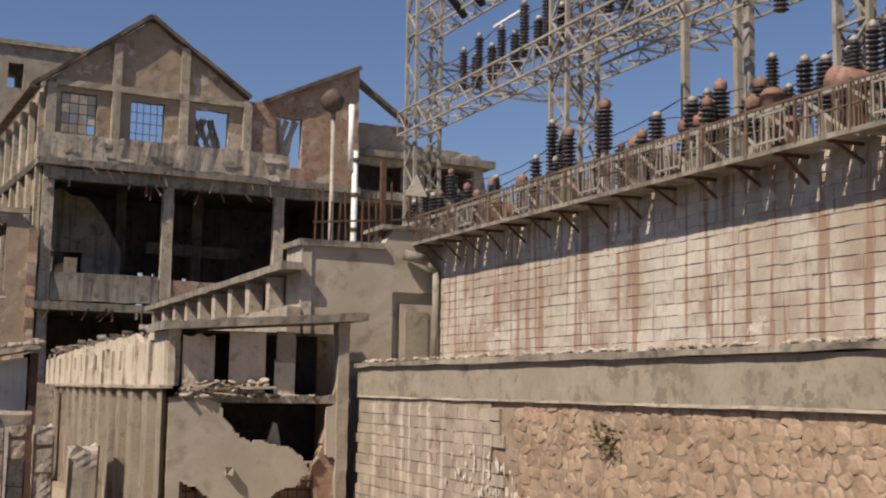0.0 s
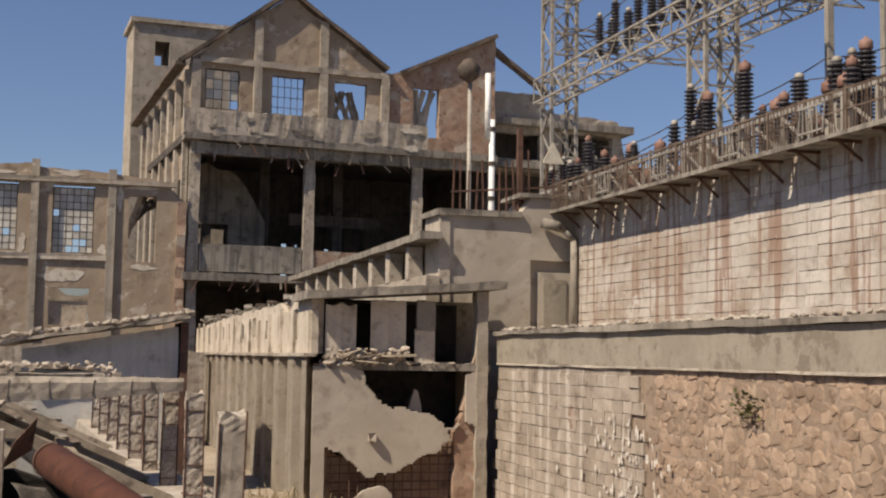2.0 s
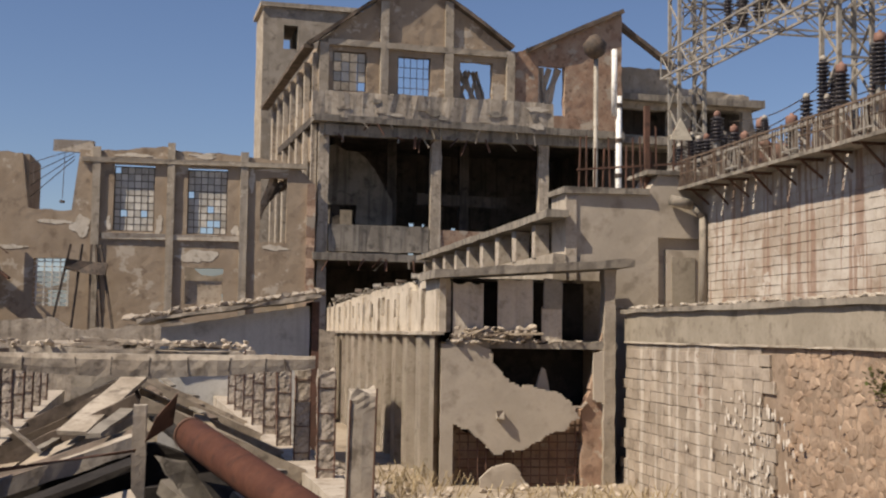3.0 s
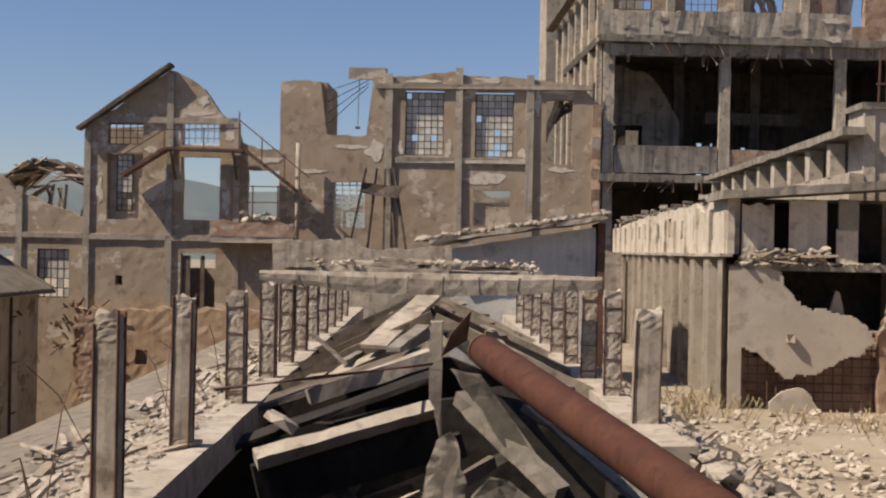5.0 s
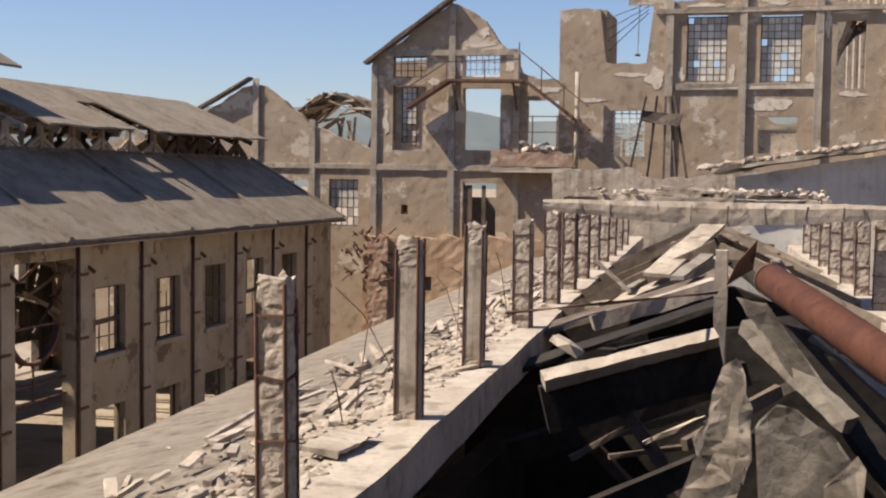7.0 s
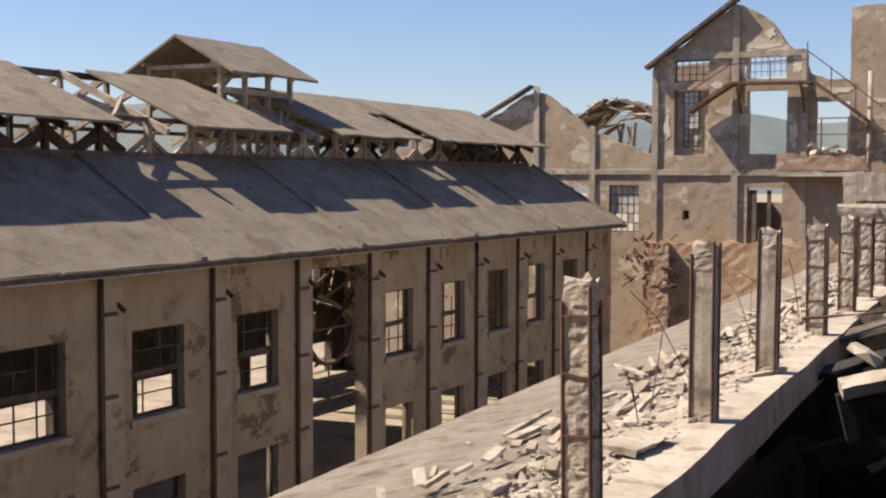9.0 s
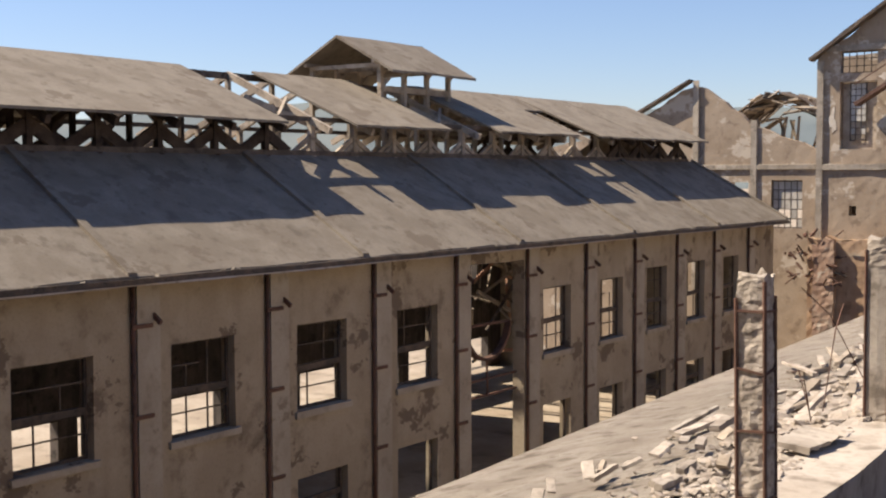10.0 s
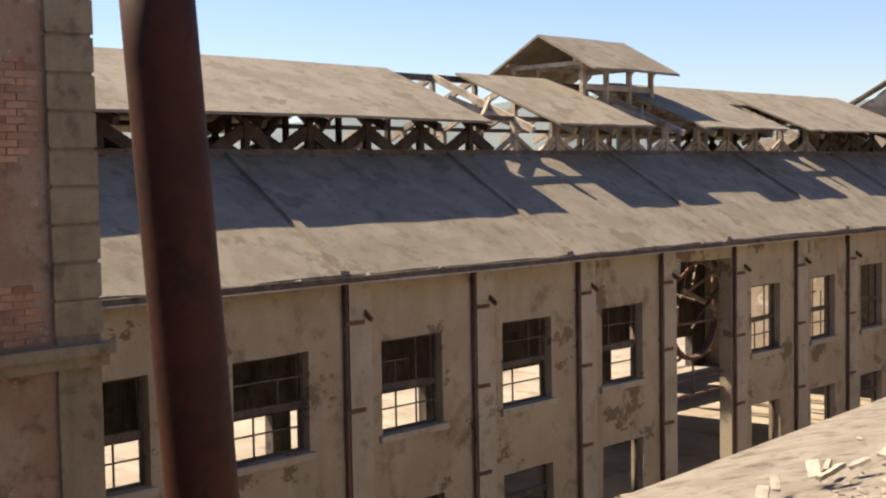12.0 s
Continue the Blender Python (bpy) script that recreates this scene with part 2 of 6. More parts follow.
def lump(bm, at, size, flat=0.6):
    """An angular broken piece."""
    rot = Euler((random.uniform(-0.5, 0.5), random.uniform(-0.4, 0.4), random.uniform(0, 6))).to_matrix()
    sx, sy = random.uniform(0.7, 1.5), random.uniform(0.5, 1.1)
    made = []
    for co in BALL_V:
        c = co * random.uniform(0.72, 1.2)
        c = rot @ Vector((max(-0.38, min(0.38, c.x)) * sx, max(-0.38, min(0.38, c.y)) * sy, max(-0.34, min(0.34, c.z)) * flat))
        made.append(bm.verts.new(Vector(at) + c * size))
    for f in BALL_F:
        bm.faces.new([made[i] for i in f])
    return bm


def wall_mesh(bm, at, ang, length, z0, z1, thick, openings=(), top=None, cell=0.7, rough=0.02, hole=None):
    """An upright wall from at, towards ang degrees, with real openings (u0, u1, za, zb); its front lies on the line, its body on the left
    of it. top(u): the height of a broken top edge. hole(u, z): where it is broken through."""
    us, zs = {0.0, length}, {z0, z1}
    for o in openings:
        us |= {o[0], o[1]}
        zs |= {o[2], o[3]}
    us = sorted(u for u in us if 0 <= u <= length)
    zs = sorted(z for z in zs if z0 <= z <= z1)

    def split(v):
        out = [v[0]]
        for a, b in zip(v, v[1:]):
            k = max(1, int(math.ceil((b - a) / cell)))
            out += [a + (b - a) * i / k for i in range(1, k + 1)]
        return out
    us, zs = split(us), split(zs)
    ca, sa = math.cos(radians(ang)), math.sin(radians(ang))
    cap = [z1 if top is None else min(z1, top(u)) for u in us]
    keep = {}
    for i in range(len(us) - 1):
        for j in range(len(zs) - 1):
            uc, zc = (us[i] + us[i + 1]) / 2, (zs[j] + zs[j + 1]) / 2
            if zs[j] >= max(cap[i], cap[i + 1]) - 0.02:
                continue
            if any(o[0] < uc < o[1] and o[2] < zc < o[3] for o in openings):
                continue
            if hole is not None and hole(uc, zc):
                continue
            keep[i, j] = True
    verts = {}

    def vert(i, j, back):
        key = (i, j, back)
        if key not in verts:
            z = min(zs[j], cap[i])
            k = noise.noise_vector(Vector((us[i] * 3.1 + at[0], zs[j] * 3.1, at[1] + ang))) * rough * 2
            u = us[i] + k.x
            z += k.y if z0 < zs[j] else 0
            d = (thick if back else 0) + k.z * 0.5
            verts[key] = bm.verts.new((at[0] + ca * u - sa * d, at[1] + sa * u + ca * d, z))
        return verts[key]
    for i, j in keep:
        for back in (0, 1):
            bm.faces.new([vert(i, j, back), vert(i + 1, j, back), vert(i + 1, j + 1, back), vert(i, j + 1, back)])
        for di, dj, e in ((-1, 0, ((i, j), (i, j + 1))), (1, 0, ((i + 1, j), (i + 1, j + 1))), (0, -1, ((i, j), (i + 1, j))), (0, 1, ((i, j + 1), (i + 1, j + 1)))):
            if (i + di, j + dj) not in keep:
                (a, b), (c, d) = e
                try:
                    bm.faces.new([vert(a, b, 0), vert(c, d, 0), vert(c, d, 1), vert(a, b, 1)])
                except ValueError:
                    pass
    return bm


def patch(bm, at, right, w, h, seed, out, thick=0.012):
    """A thin torn flake with a ragged outline on an upright face."""
    at, right, out = Vector(at), Vector(right), Vector(out)
    ring = []
    for i in range(22):
        a = 2 * math.pi * i / 22
        k = 1 + 0.75 * noise.noise(Vector((math.cos(a) * 1.7, math.sin(a) * 1.7, seed * 3.1))) + random.uniform(-0.1, 0.1)
        ring.append(at + right * (w / 2 * k * math.cos(a)) + Vector((0, 0, h / 2 * k * math.sin(a))))
    front = [bm.verts.new(p + out * thick) for p in ring]
    back = [bm.verts.new(p) for p in ring]
    mid_ = bm.verts.new(at + out * thick)
    for i in range(22):
        j = (i + 1) % 22
        bm.faces.new((front[i], front[j], mid_))
        bm.faces.new((front[i], back[i], back[j], front[j]))
    return bm


def on(at, ang, u, d, z):
    ca, sa = math.cos(radians(ang)), math.sin(radians(ang))
    return Vector((at[0] + ca * u - sa * d, at[1] + sa * u + ca * d, z))


def obox(bm, at, ang, u0, u1, d0, d1, z0, z1, rough=0.0):
    """A box in a wall's own directions: along u, inwards d."""
    v = [bm.verts.new(on(at, ang, u + random.uniform(-rough, rough), d + random.uniform(-rough, rough), z + random.uniform(-rough, rough)))
         for u in (u0, u1) for d in (d0, d1) for z in (z0, z1)]
    for f in ((0, 1, 3, 2), (4, 6, 7, 5), (0, 4, 5, 1), (2, 3, 7, 6), (0, 2, 6, 4), (1, 5, 7, 3)):
        bm.faces.new([v[i] for i in f])
    return bm


def profile(points, wobble=0.0, freq=1.3, seed=0.0):
    """A height along a wall, straight between (u, z) points, with a broken edge."""
    def f(u):
        for (a, za), (b, zb) in zip(points, points[1:]):
            if a <= u <= b:
                z = za + (zb - za) * (u - a) / max(1e-6, b - a)
                break
        else:
            z = points[-1][1] if u > points[-1][0] else points[0][1]
        return z + wobble * noise.noise(Vector((u * freq, seed, 3.7))) * 2
    return f


def window(parent, at, ang, u0, u1, z0, z1, nx, nz, depth=0.15, bar=0.045, panes=0, material=None, label="iron window frame with missing panes", missing=0.3):
    """A grid of glazing bars set in an opening; panes: whether dusty glass is left in it."""
    bm = fresh()
    m = material or DARKIRON
    rings = [[bm.verts.new(on(at, ang, u, d, z)) for u, z in ((u0 + e, z0 + e), (u1 - e, z0 + e), (u1 - e, z1 - e), (u0 + e, z1 - e))] for e, d in ((0, depth - 0.03), (bar, depth - 0.03), (bar, depth + 0.03), (0, depth + 0.03))]
    for a, b in zip(rings, rings[1:] + rings[:1]):
        for i in range(4):
            bm.faces.new((a[i], a[(i + 1) % 4], b[(i + 1) % 4], b[i]))
    w = part("window", bm, m, parent, label)
    for i in range(1, nx):
        u = u0 + (u1 - u0) * i / nx
        part("bar", obox(fresh(), at, ang, u - bar * 0.35, u + bar * 0.35, depth - 0.015, depth + 0.015, z0 + bar, z1 - bar), m, w)
    for j in range(1, nz):
        z = z0 + (z1 - z0) * j / nz
        part("bar", obox(fresh(), at, ang, u0 + bar, u1 - bar, depth - 0.012, depth + 0.012, z - bar * 0.35, z + bar * 0.35), m, w)
    if panes:
        du, dz = (u1 - u0) / nx, (z1 - z0) / nz
        shared = None
        for i in range(nx):
            for j in range(nz):
                if random.random() < missing * (1.6 if j < nz * 0.25 else 0.35):
                    continue
                if shared is None:
                    b = fresh()
                    box(b, -du * 0.46, du * 0.46, -0.004, 0.004, -dz * 0.46, dz * 0.46)
                    p = part("pane", b, PANE, w)
                    shared = p.data
                else:
                    p = new("pane", shared)
                    p.parent = w
                p.location = on(at, ang, u0 + du * (i + 0.5), depth, z0 + dz * (j + 0.5))
                p.rotation_euler = (random.uniform(-0.02, 0.02), 0, radians(ang) + random.uniform(-0.02, 0.02))
    return w


# ---- ground and distance ----
def ground_height(x, y):
    """The yard lies low beside the hall; the terrace on the other side of the shed stands higher."""
    t = min(1, max(0, (x - 1.4) / 0.8))
    return 6.4 * t * t * (3 - 2 * t)


bm = fresh()
xs = [-4000, -900, -300, -120, -60] + [-40 + 2 * i for i in range(20)] + [0, 0.8, 1.4, 1.6, 1.8, 2.0, 2.2] + [3 + 1.5 * i for i in range(6)] + [16, 22, 30, 60, 120, 300, 900, 4000]
ys = [-4000, -900, -300, -60, -20] + [-10 + 2 * i for i in range(46)] + [120, 200, 400, 900, 4000]
grid = [[bm.verts.new((x, y, ground_height(x, y) + (0.18 * noise.noise(Vector((x * 0.35, y * 0.35, 0))) if abs(x) < 60 and 0 < y < 90 else 0))) for y in ys] for x in xs]
for i in range(len(xs) - 1):
    for j in range(len(ys) - 1):
        bm.faces.new((grid[i][j], grid[i + 1][j], grid[i + 1][j + 1], grid[i][j + 1]))
part("ground", bm, GROUND, None, "dry dusty yard of bare earth and rubble", "ground", kind="structure", smooth=True)

bm = fresh()
ring = []
for i in range(61):
    a = radians(60 + 100 * i / 60)
    hgt = 40 + 50 * (0.5 + 0.5 * noise.noise(Vector((i * 0.11, 2.0, 0)))) + 10 * noise.noise(Vector((i * 0.5, 5.0, 0)))
    ring.append((bm.verts.new((900 * math.cos(a), 900 * math.sin(a), -2)), bm.verts.new((1050 * math.cos(a), 1050 * math.sin(a), hgt)), bm.verts.new((1400 * math.cos(a), 1400 * math.sin(a), -2))))
for a, b in zip(ring, ring[1:]):
    bm.faces.new((a[0], b[0], b[1], a[1]))
    bm.faces.new((a[1], b[1], b[2], a[2]))
part("backdrop", bm, HILL, None, "hazy scrub-covered hillside behind the works", "hill", kind="structure", smooth=True)

# ---- the long hall ----
HX, HALL0, HALL1, BAY = -20.0, -2.9, 53.9, 3.815
BAYS = [1.0, 4.9, 8.8, 12.65, 16.64, 20.66, 24.66, 28.45, 32.35, 36.15, 39.8, 43.4, 47.0, 50.7]       # pilaster lines
hall = thing("industrial_hall", "long derelict two-storey plastered hall with a monitor roof", "building", (HX, 25, 0))
HAT = (HX, HALL0)
holes, upper, lower = [], [], []
for k, y in enumerate(BAYS[:-1]):
    if k == 7:
        holes.append((29.06 - HALL0, 32.25 - HALL0, 0.0, 7.4))
        continue
    u0 = y + 1.08 - HALL0
    w = 1.93 - 0.035 * max(0, k - 4)
    top = 6.42 if k < 10 else 6.6
    upper.append((u0, u0 + w, 4.32, top))
    lower.append((u0, u0 + w, 0.7, 2.68))
bm = wall_mesh(fresh(), HAT, 90, HALL1 - HALL0, 0, 8.05, 0.42, holes + upper + lower, cell=1.2, rough=0.012)
part("front_wall", bm, HALLWALL, hall, "stained ochre-grey plaster wall")
# The rear wall's dark colour stands in for shade inside the hall.
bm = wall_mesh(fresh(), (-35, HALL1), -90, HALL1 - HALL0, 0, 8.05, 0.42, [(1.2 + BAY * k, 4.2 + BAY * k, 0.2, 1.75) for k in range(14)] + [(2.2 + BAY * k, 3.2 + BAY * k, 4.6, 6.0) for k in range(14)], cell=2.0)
part("rear_wall", bm, INNERSHADE, hall, "rear wall with wide openings, darkened for interior shade")
gab = profile([(0, 8.0), (7.5, 12.4), (15, 8.0)])
part("end_wall", wall_mesh(fresh(), (-20.42, HALL1), 180, 14.2, 0, 12.6, -0.4, [(2, 4, 1, 6), (6, 8.5, 0, 6), (10.5, 12.5, 1, 6)], top=gab, cell=1.0), HALLWALL, hall)
part("end_wall", wall_mesh(fresh(), (-34.6, HALL0), 0, 14.2, 0, 12.6, 0.4, [], top=gab, cell=1.5), HALLWALL, hall)
part("floor", box(fresh(), -34.58, -20.42, HALL0, HALL1, 0.15, 0.2), GROUND, hall, "sunlit dusty floor")
random.seed(29)
for u0, u1, z0, z1 in upper + lower:
    up = z0 > 3
    w = window(hall, HAT, 90, u0, u1, z0, z1, 1, 1, depth=0.24, bar=0.07, material=DARKIRON, label="rusted iron window frame without glass")
    part("sill", obox(fresh(), HAT, 90, u0 - 0.1, u1 + 0.1, -0.09, 0.0, z0 - 0.16, z0 - 0.003, 0.012), HALLPIER, w)
    zt = z0 + (1.0 if up else 1.3)
    if up or random.random() < 0.4:
        part("transom", beam(fresh(), on(HAT, 90, u0 + 0.07, 0.24, zt + random.uniform(-0.04, 0.04)), on(HAT, 90, u1 - 0.07, 0.24, zt + random.uniform(-0.04, 0.04)), 0.09, 0.15, 4, 0.01), DARKIRON, w)
    for i in (1, 2):
        u = u0 + (u1 - u0) * i / 3
        if up and random.random() < 0.85:
            part("bar", obox(fresh(), HAT, 90, u - 0.018, u + 0.018, 0.225, 0.255, z0 + 0.07, zt), DARKIRON, w)
        if up and random.random() < 0.45:
            part("bar", obox(fresh(), HAT, 90, u - 0.018, u + 0.018, 0.225, 0.255, zt, z1 - 0.07 - random.choice((0, 0, 0.45))), DARKIRON, w)
    if up and random.random() < 0.8:
        part("bar", obox(fresh(), HAT, 90, u0 + 0.07, u1 - 0.07, 0.228, 0.252, z0 + 0.5, z0 + 0.535), DARKIRON, w)
    if up and random.random() < 0.5:
        part("bar", obox(fresh(), HAT, 90, u0 + 0.07, u1 - (0.07 if random.random() < 0.5 else 0.9), 0.228, 0.252, z1 - 0.55, z1 - 0.515), DARKIRON, w)
for y in BAYS:
    part("pilaster", obox(fresh(), HAT, 90, y + 0.1 - HALL0, y + 0.72 - HALL0, -0.09, -0.002, 0, 8.0, 0.006), HALLPIER, hall)
    pipe = part("downpipe", tube(fresh(), (HX + 0.07, y, 0), (HX + 0.07, y, 7.9), 0.05, 8), RUST, hall, "rusty iron downpipe", smooth=True)
    for z in (2.9, 5.0, 6.9):
        part("bracket", beam(fresh(), (HX + 0.09, y - 0.05, z), (HX + 0.09, y + 0.5, z), 0.07, 0.09), RUST, pipe)
    part("gutter_hook", beam(fresh(), (HX + 0.3, y + 0.55, 6.95), (HX + 0.02, y + 0.55, 7.15), 0.06, 0.1), RUST, hall)

EAVE, MONX, MONZ = (-19.45, 7.98), -24.1, 10.62


def slope(bm, x0, z0, x1, z1, y0, y1, thick=0.07, rough=0.02, n=6, skew=0.0):
    """A roof sheet between two heights, from y0 to y1."""
    rows_ = []
    for i in range(n + 1):
        y = y0 + (y1 - y0) * i / n
        k = random.uniform(-rough, rough)
        rows_.append([bm.verts.new((x0, y, z0 + k)), bm.verts.new((x1, y + skew, z1 + k * 0.5)), bm.verts.new((x1, y + skew, z1 + k * 0.5 - thick)), bm.verts.new((x0, y, z0 + k - thick))])
    for a, b in zip(rows_, rows_[1:]):
        for j in range(4):
            bm.faces.new((a[j], a[(j + 1) % 4], b[(j + 1) % 4], b[j]))
    bm.faces.new(rows_[0])
    bm.faces.new(rows_[-1])
    return bm


EDGES = [HALL0 - 0.3] + [1.3 + 7.52 * k for k in range(7)] + [HALL1 + 0.35]
for k, (y0, y1) in enumerate(zip(EDGES, EDGES[1:])):
    part("roof_sheet", slope(fresh(), EAVE[0], EAVE[1] + random.uniform(-0.02, 0.02), MONX, MONZ, y0, y1 - 0.02, 0.09, 0.025, 8), ROOFING, hall, "grey-brown fibre cement roofing")
    part("ridge_strip", slope(fresh(), EAVE[0] - 0.02, EAVE[1] + 0.1, MONX, MONZ + 0.1, y1 - 0.2, y1 + 0.03, 0.12, n=1, skew=0.5 if k < 7 else 0.0), ROOFING, hall)
    if k != 6:
        part("roof_sheet", slope(fresh(), -35.5, 7.98, -30.9, 10.62, y0, y1 - 0.02, 0.09), ROOFING, hall)
# chipped and lifted lower edge of the sheets
for k in range(60):
    y_ = random.uniform(8, HALL1)
    part("eave_chip", lump(fresh(), (EAVE[0] + 0.01, y_, EAVE[1] - 0.02), random.uniform(0.08, 0.2), 0.35), ROOFING, hall)
part("gutter", beam(fresh(), (-19.42, HALL0, 7.9), (-19.42, HALL1 + 0.3, 7.86), 0.14, 0.14, 30, 0.012), DARKIRON, hall, "dark sagging gutter")
part("gutter_edge", beam(fresh(), (-19.33, HALL0, 7.83), (-19.33, HALL1 + 0.3, 7.8), 0.018, 0.03, 30, 0.012), PALECONC, hall)
part("monitor_plate", beam(fresh(), (MONX - 0.05, HALL0, MONZ + 0.02), (MONX - 0.05, HALL1 - 0.2, MONZ + 0.02), 0.16, 0.2, 20, 0.01), DARKTIMBER, hall)
part("monitor_plate", beam(fresh(), (-30.9, HALL0, MONZ + 0.1), (-30.9, HALL1 - 0.2, MONZ + 0.1), 0.16, 0.3), DARKTIMBER, hall)
# trusses of the monitor
TRUSS = [25.15 + 1.96 * k for k in range(-14, 15)]
for y in TRUSS:
    b = fresh()
    for s in (1, -1):
        x = -27.5 + s * 3.35
        beam(b, (x, y, MONZ + 0.1), (x, y, 11.68), 0.17, 0.17)
        beam(b, (-27.5, y, 13.12), (-27.5 + s * 4.1, y, 11.3), 0.14, 0.2)
        beam(b, (-27.5 + s * 7.0, y, 8.3), (-27.5 + s * 3.3, y, 10.5), 0.14, 0.24)
    beam(b, (-31.0, y, 10.5), (-24.0, y, 10.5), 0.12, 0.2)
    beam(b, (-27.5, y, 10.5), (-27.5, y, 13.1), 0.14, 0.14)
    beam(b, (-34.6, y, 7.9), (-20.4, y, 7.9), 0.16, 0.26)
    # Covered trusses and braces carry the roof's shade in their colour.
    part("roof_truss", b, SHADETIMBER if y < 25.5 or y > 45 else TIMBER, hall, "timber roof truss")
    for s in (1, -1):
        x = -27.5 + s * 3.35
        b = fresh()
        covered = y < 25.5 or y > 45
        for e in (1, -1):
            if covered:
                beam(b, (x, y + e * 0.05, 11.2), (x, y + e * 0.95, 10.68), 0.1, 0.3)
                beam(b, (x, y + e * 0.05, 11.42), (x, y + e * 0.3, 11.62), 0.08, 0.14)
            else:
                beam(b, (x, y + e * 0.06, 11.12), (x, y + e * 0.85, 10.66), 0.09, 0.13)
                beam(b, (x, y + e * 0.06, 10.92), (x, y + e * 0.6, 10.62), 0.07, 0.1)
        part("knee_brace", b, SHADETIMBER if covered else TIMBER, hall)
for s in (1, -1):
    part("purlin", beam(fresh(), (-27.5 + s * 3.35, HALL0, 11.66), (-27.5 + s * 3.35, HALL1 - 0.3, 11.66), 0.12, 0.14), DARKTIMBER, hall)
part("ridge_beam", beam(fresh(), (-27.5, HALL0, 13.08), (-27.5, HALL1 - 0.3, 13.08), 0.12, 0.2), DARKTIMBER, hall)
MZ0, MZ1 = 11.53, 13.3
for y0, y1, a in ((HALL0 - 0.4, 25.1, 0.0), (28.1, 33.0, 0.0), (36.0, 41.6, 0.0), (43.4, 47.6, 0.0), (47.62, HALL1 + 0.1, 0.0)):
    part("monitor_roof", slope(fresh(), -23.2, MZ0, -27.45, MZ1, y0, y1, 0.07, 0.03), ROOFING, hall, "grey-brown fibre cement roofing")
part("monitor_roof", slope(fresh(), -25.9, 12.6, -27.45, MZ1, 41.58, 43.42, 0.07), ROOFING, hall)
for y0, y1 in ((HALL0 - 0.4, 24.0), (37.8, HALL1 + 0.1)):
    part("monitor_roof", slope(fresh(), -31.8, MZ0, -27.55, MZ1, y0, y1, 0.07, 0.03), ROOFING, hall)
for y in (25.6, 33.6):
    part("cross_brace", beam(fresh(), (-24.15, y, 11.5), (-25.45, y + 1.9, 12.3), 0.08, 0.18), TIMBER, hall)
    part("cross_brace", beam(fresh(), (-25.4, y, 12.3), (-24.15, y + 1.9, 11.4), 0.08, 0.18), TIMBER, hall)
# lantern on the ridge
LY0, LY1 = 32.4, 37.2
lant = part("lantern_frame", fresh(), TIMBER, hall)
b = fresh()
for i in range(4):
    y = LY0 + 0.4 + (LY1 - LY0 - 0.8) * i / 3
    for s in (1, -1):
        beam(b, (-27.5 + s * 1.5, y, 12.3), (-27.5 + s * 1.5, y, 13.8), 0.15, 0.15)
        beam(b, (-27.5 + s * 1.5, y, 13.4), (-27.5 + s * 1.5, y + 0.45, 13.75), 0.08, 0.12)
    beam(b, (-29.0, y, 13.75), (-26.0, y, 13.75), 0.12, 0.14)
for s in (1, -1):
    beam(b, (-27.5 + s * 1.5, LY0, 13.85), (-27.5 + s * 1.5, LY1, 13.85), 0.14, 0.14)
    beam(b, (-27.5 + s * 1.5, LY0 + 0.4, 12.95), (-27.5 + s * 1.5, LY1 - 0.4, 12.95), 0.1, 0.2)
b.to_mesh(lant.data)
b.free()
for s in (1, -1):
    part("lantern_roof", slope(fresh(), -27.5 + s * 2.4, 13.52, -27.5, 14.8, LY0 - 0.1, LY1 + 0.1, 0.09, 0.02), ROOFING, hall, "weathered lantern roof")
# hoop in the gate bay
b = fresh()
cy, cz = 30.5, 5.75
rim = [Vector((-20.25, cy + 1.25 * math.cos(math.pi * (1.05 + 0.9 * i / 16)), cz + 1.25 * math.sin(math.pi * (1.05 + 0.9 * i / 16)))) for i in range(17)]
for p, q in zip(rim, rim[1:]):
    beam(b, p, q, 0.22, 0.1)
beam(b, rim[0], rim[-1], 0.06, 0.07)
beam(b, rim[8], rim[8] + Vector((0, 0.05, -1.1)), 0.05, 0.05)
part("iron_hoop", b, RUST, None, "rusty iron half hoop hanging in the gate bay", "iron hoop")
random.seed(17)
for k in range(24):
    x_ = random.uniform(-25.5, -21.0)
    p = Vector((x_, 30.5 + 1.5 * (-20 - x_) + random.uniform(-1.6, 1.6), random.uniform(3.6, 6.6)))
    q = p + Vector((random.uniform(-0.8, 0.8), random.uniform(0.4, 2.2) * random.choice((-1, 1)), random.uniform(-0.6, 1.6)))
    part("hanging_timber", beam(fresh(), p, q, random.uniform(0.04, 0.09), random.uniform(0.06, 0.13), 3, 0.012), random.choice((TIMBER, TIMBER, BRICK, DARKTIMBER)), hall, "splintered roof timbers hanging in the gate bay")
b = fresh()
for z in (3.4, 3.9):
    beam(b, (-20.3, 29.06, z), (-20.3, 32.25, z), 0.06, 0.06)
part("gate_rail", b, RUST, hall)

# ---- gabled workshop and the walls beside it ----
GY = 60.0
gabled = thing("gabled_workshop", "roofless gabled workshop with torn ochre plaster", "building", (-16, GY, 0))
GAT = (-20.1, GY)
gtop = profile([(0, 15.6), (4.2, 18.6), (5.3, 18.0), (6.0, 17.4), (6.6, 16.4), (7.5, 16.0), (7.7, 14.9), (10.3, 14.6)], 0.07, 2.0, 1.0)
gholes = [(1.1, 2.85, 11.2, 14.45), (1.1, 2.85, 14.85, 15.9), (4.75, 6.65, 11.24, 14.3), (4.75, 6.6, 14.85, 15.95), (4.8, 6.5, 6.7, 9.6), (8.0, 9.8, 11.3, 13.7), (1.6, 1.95, 8.0, 8.45)]
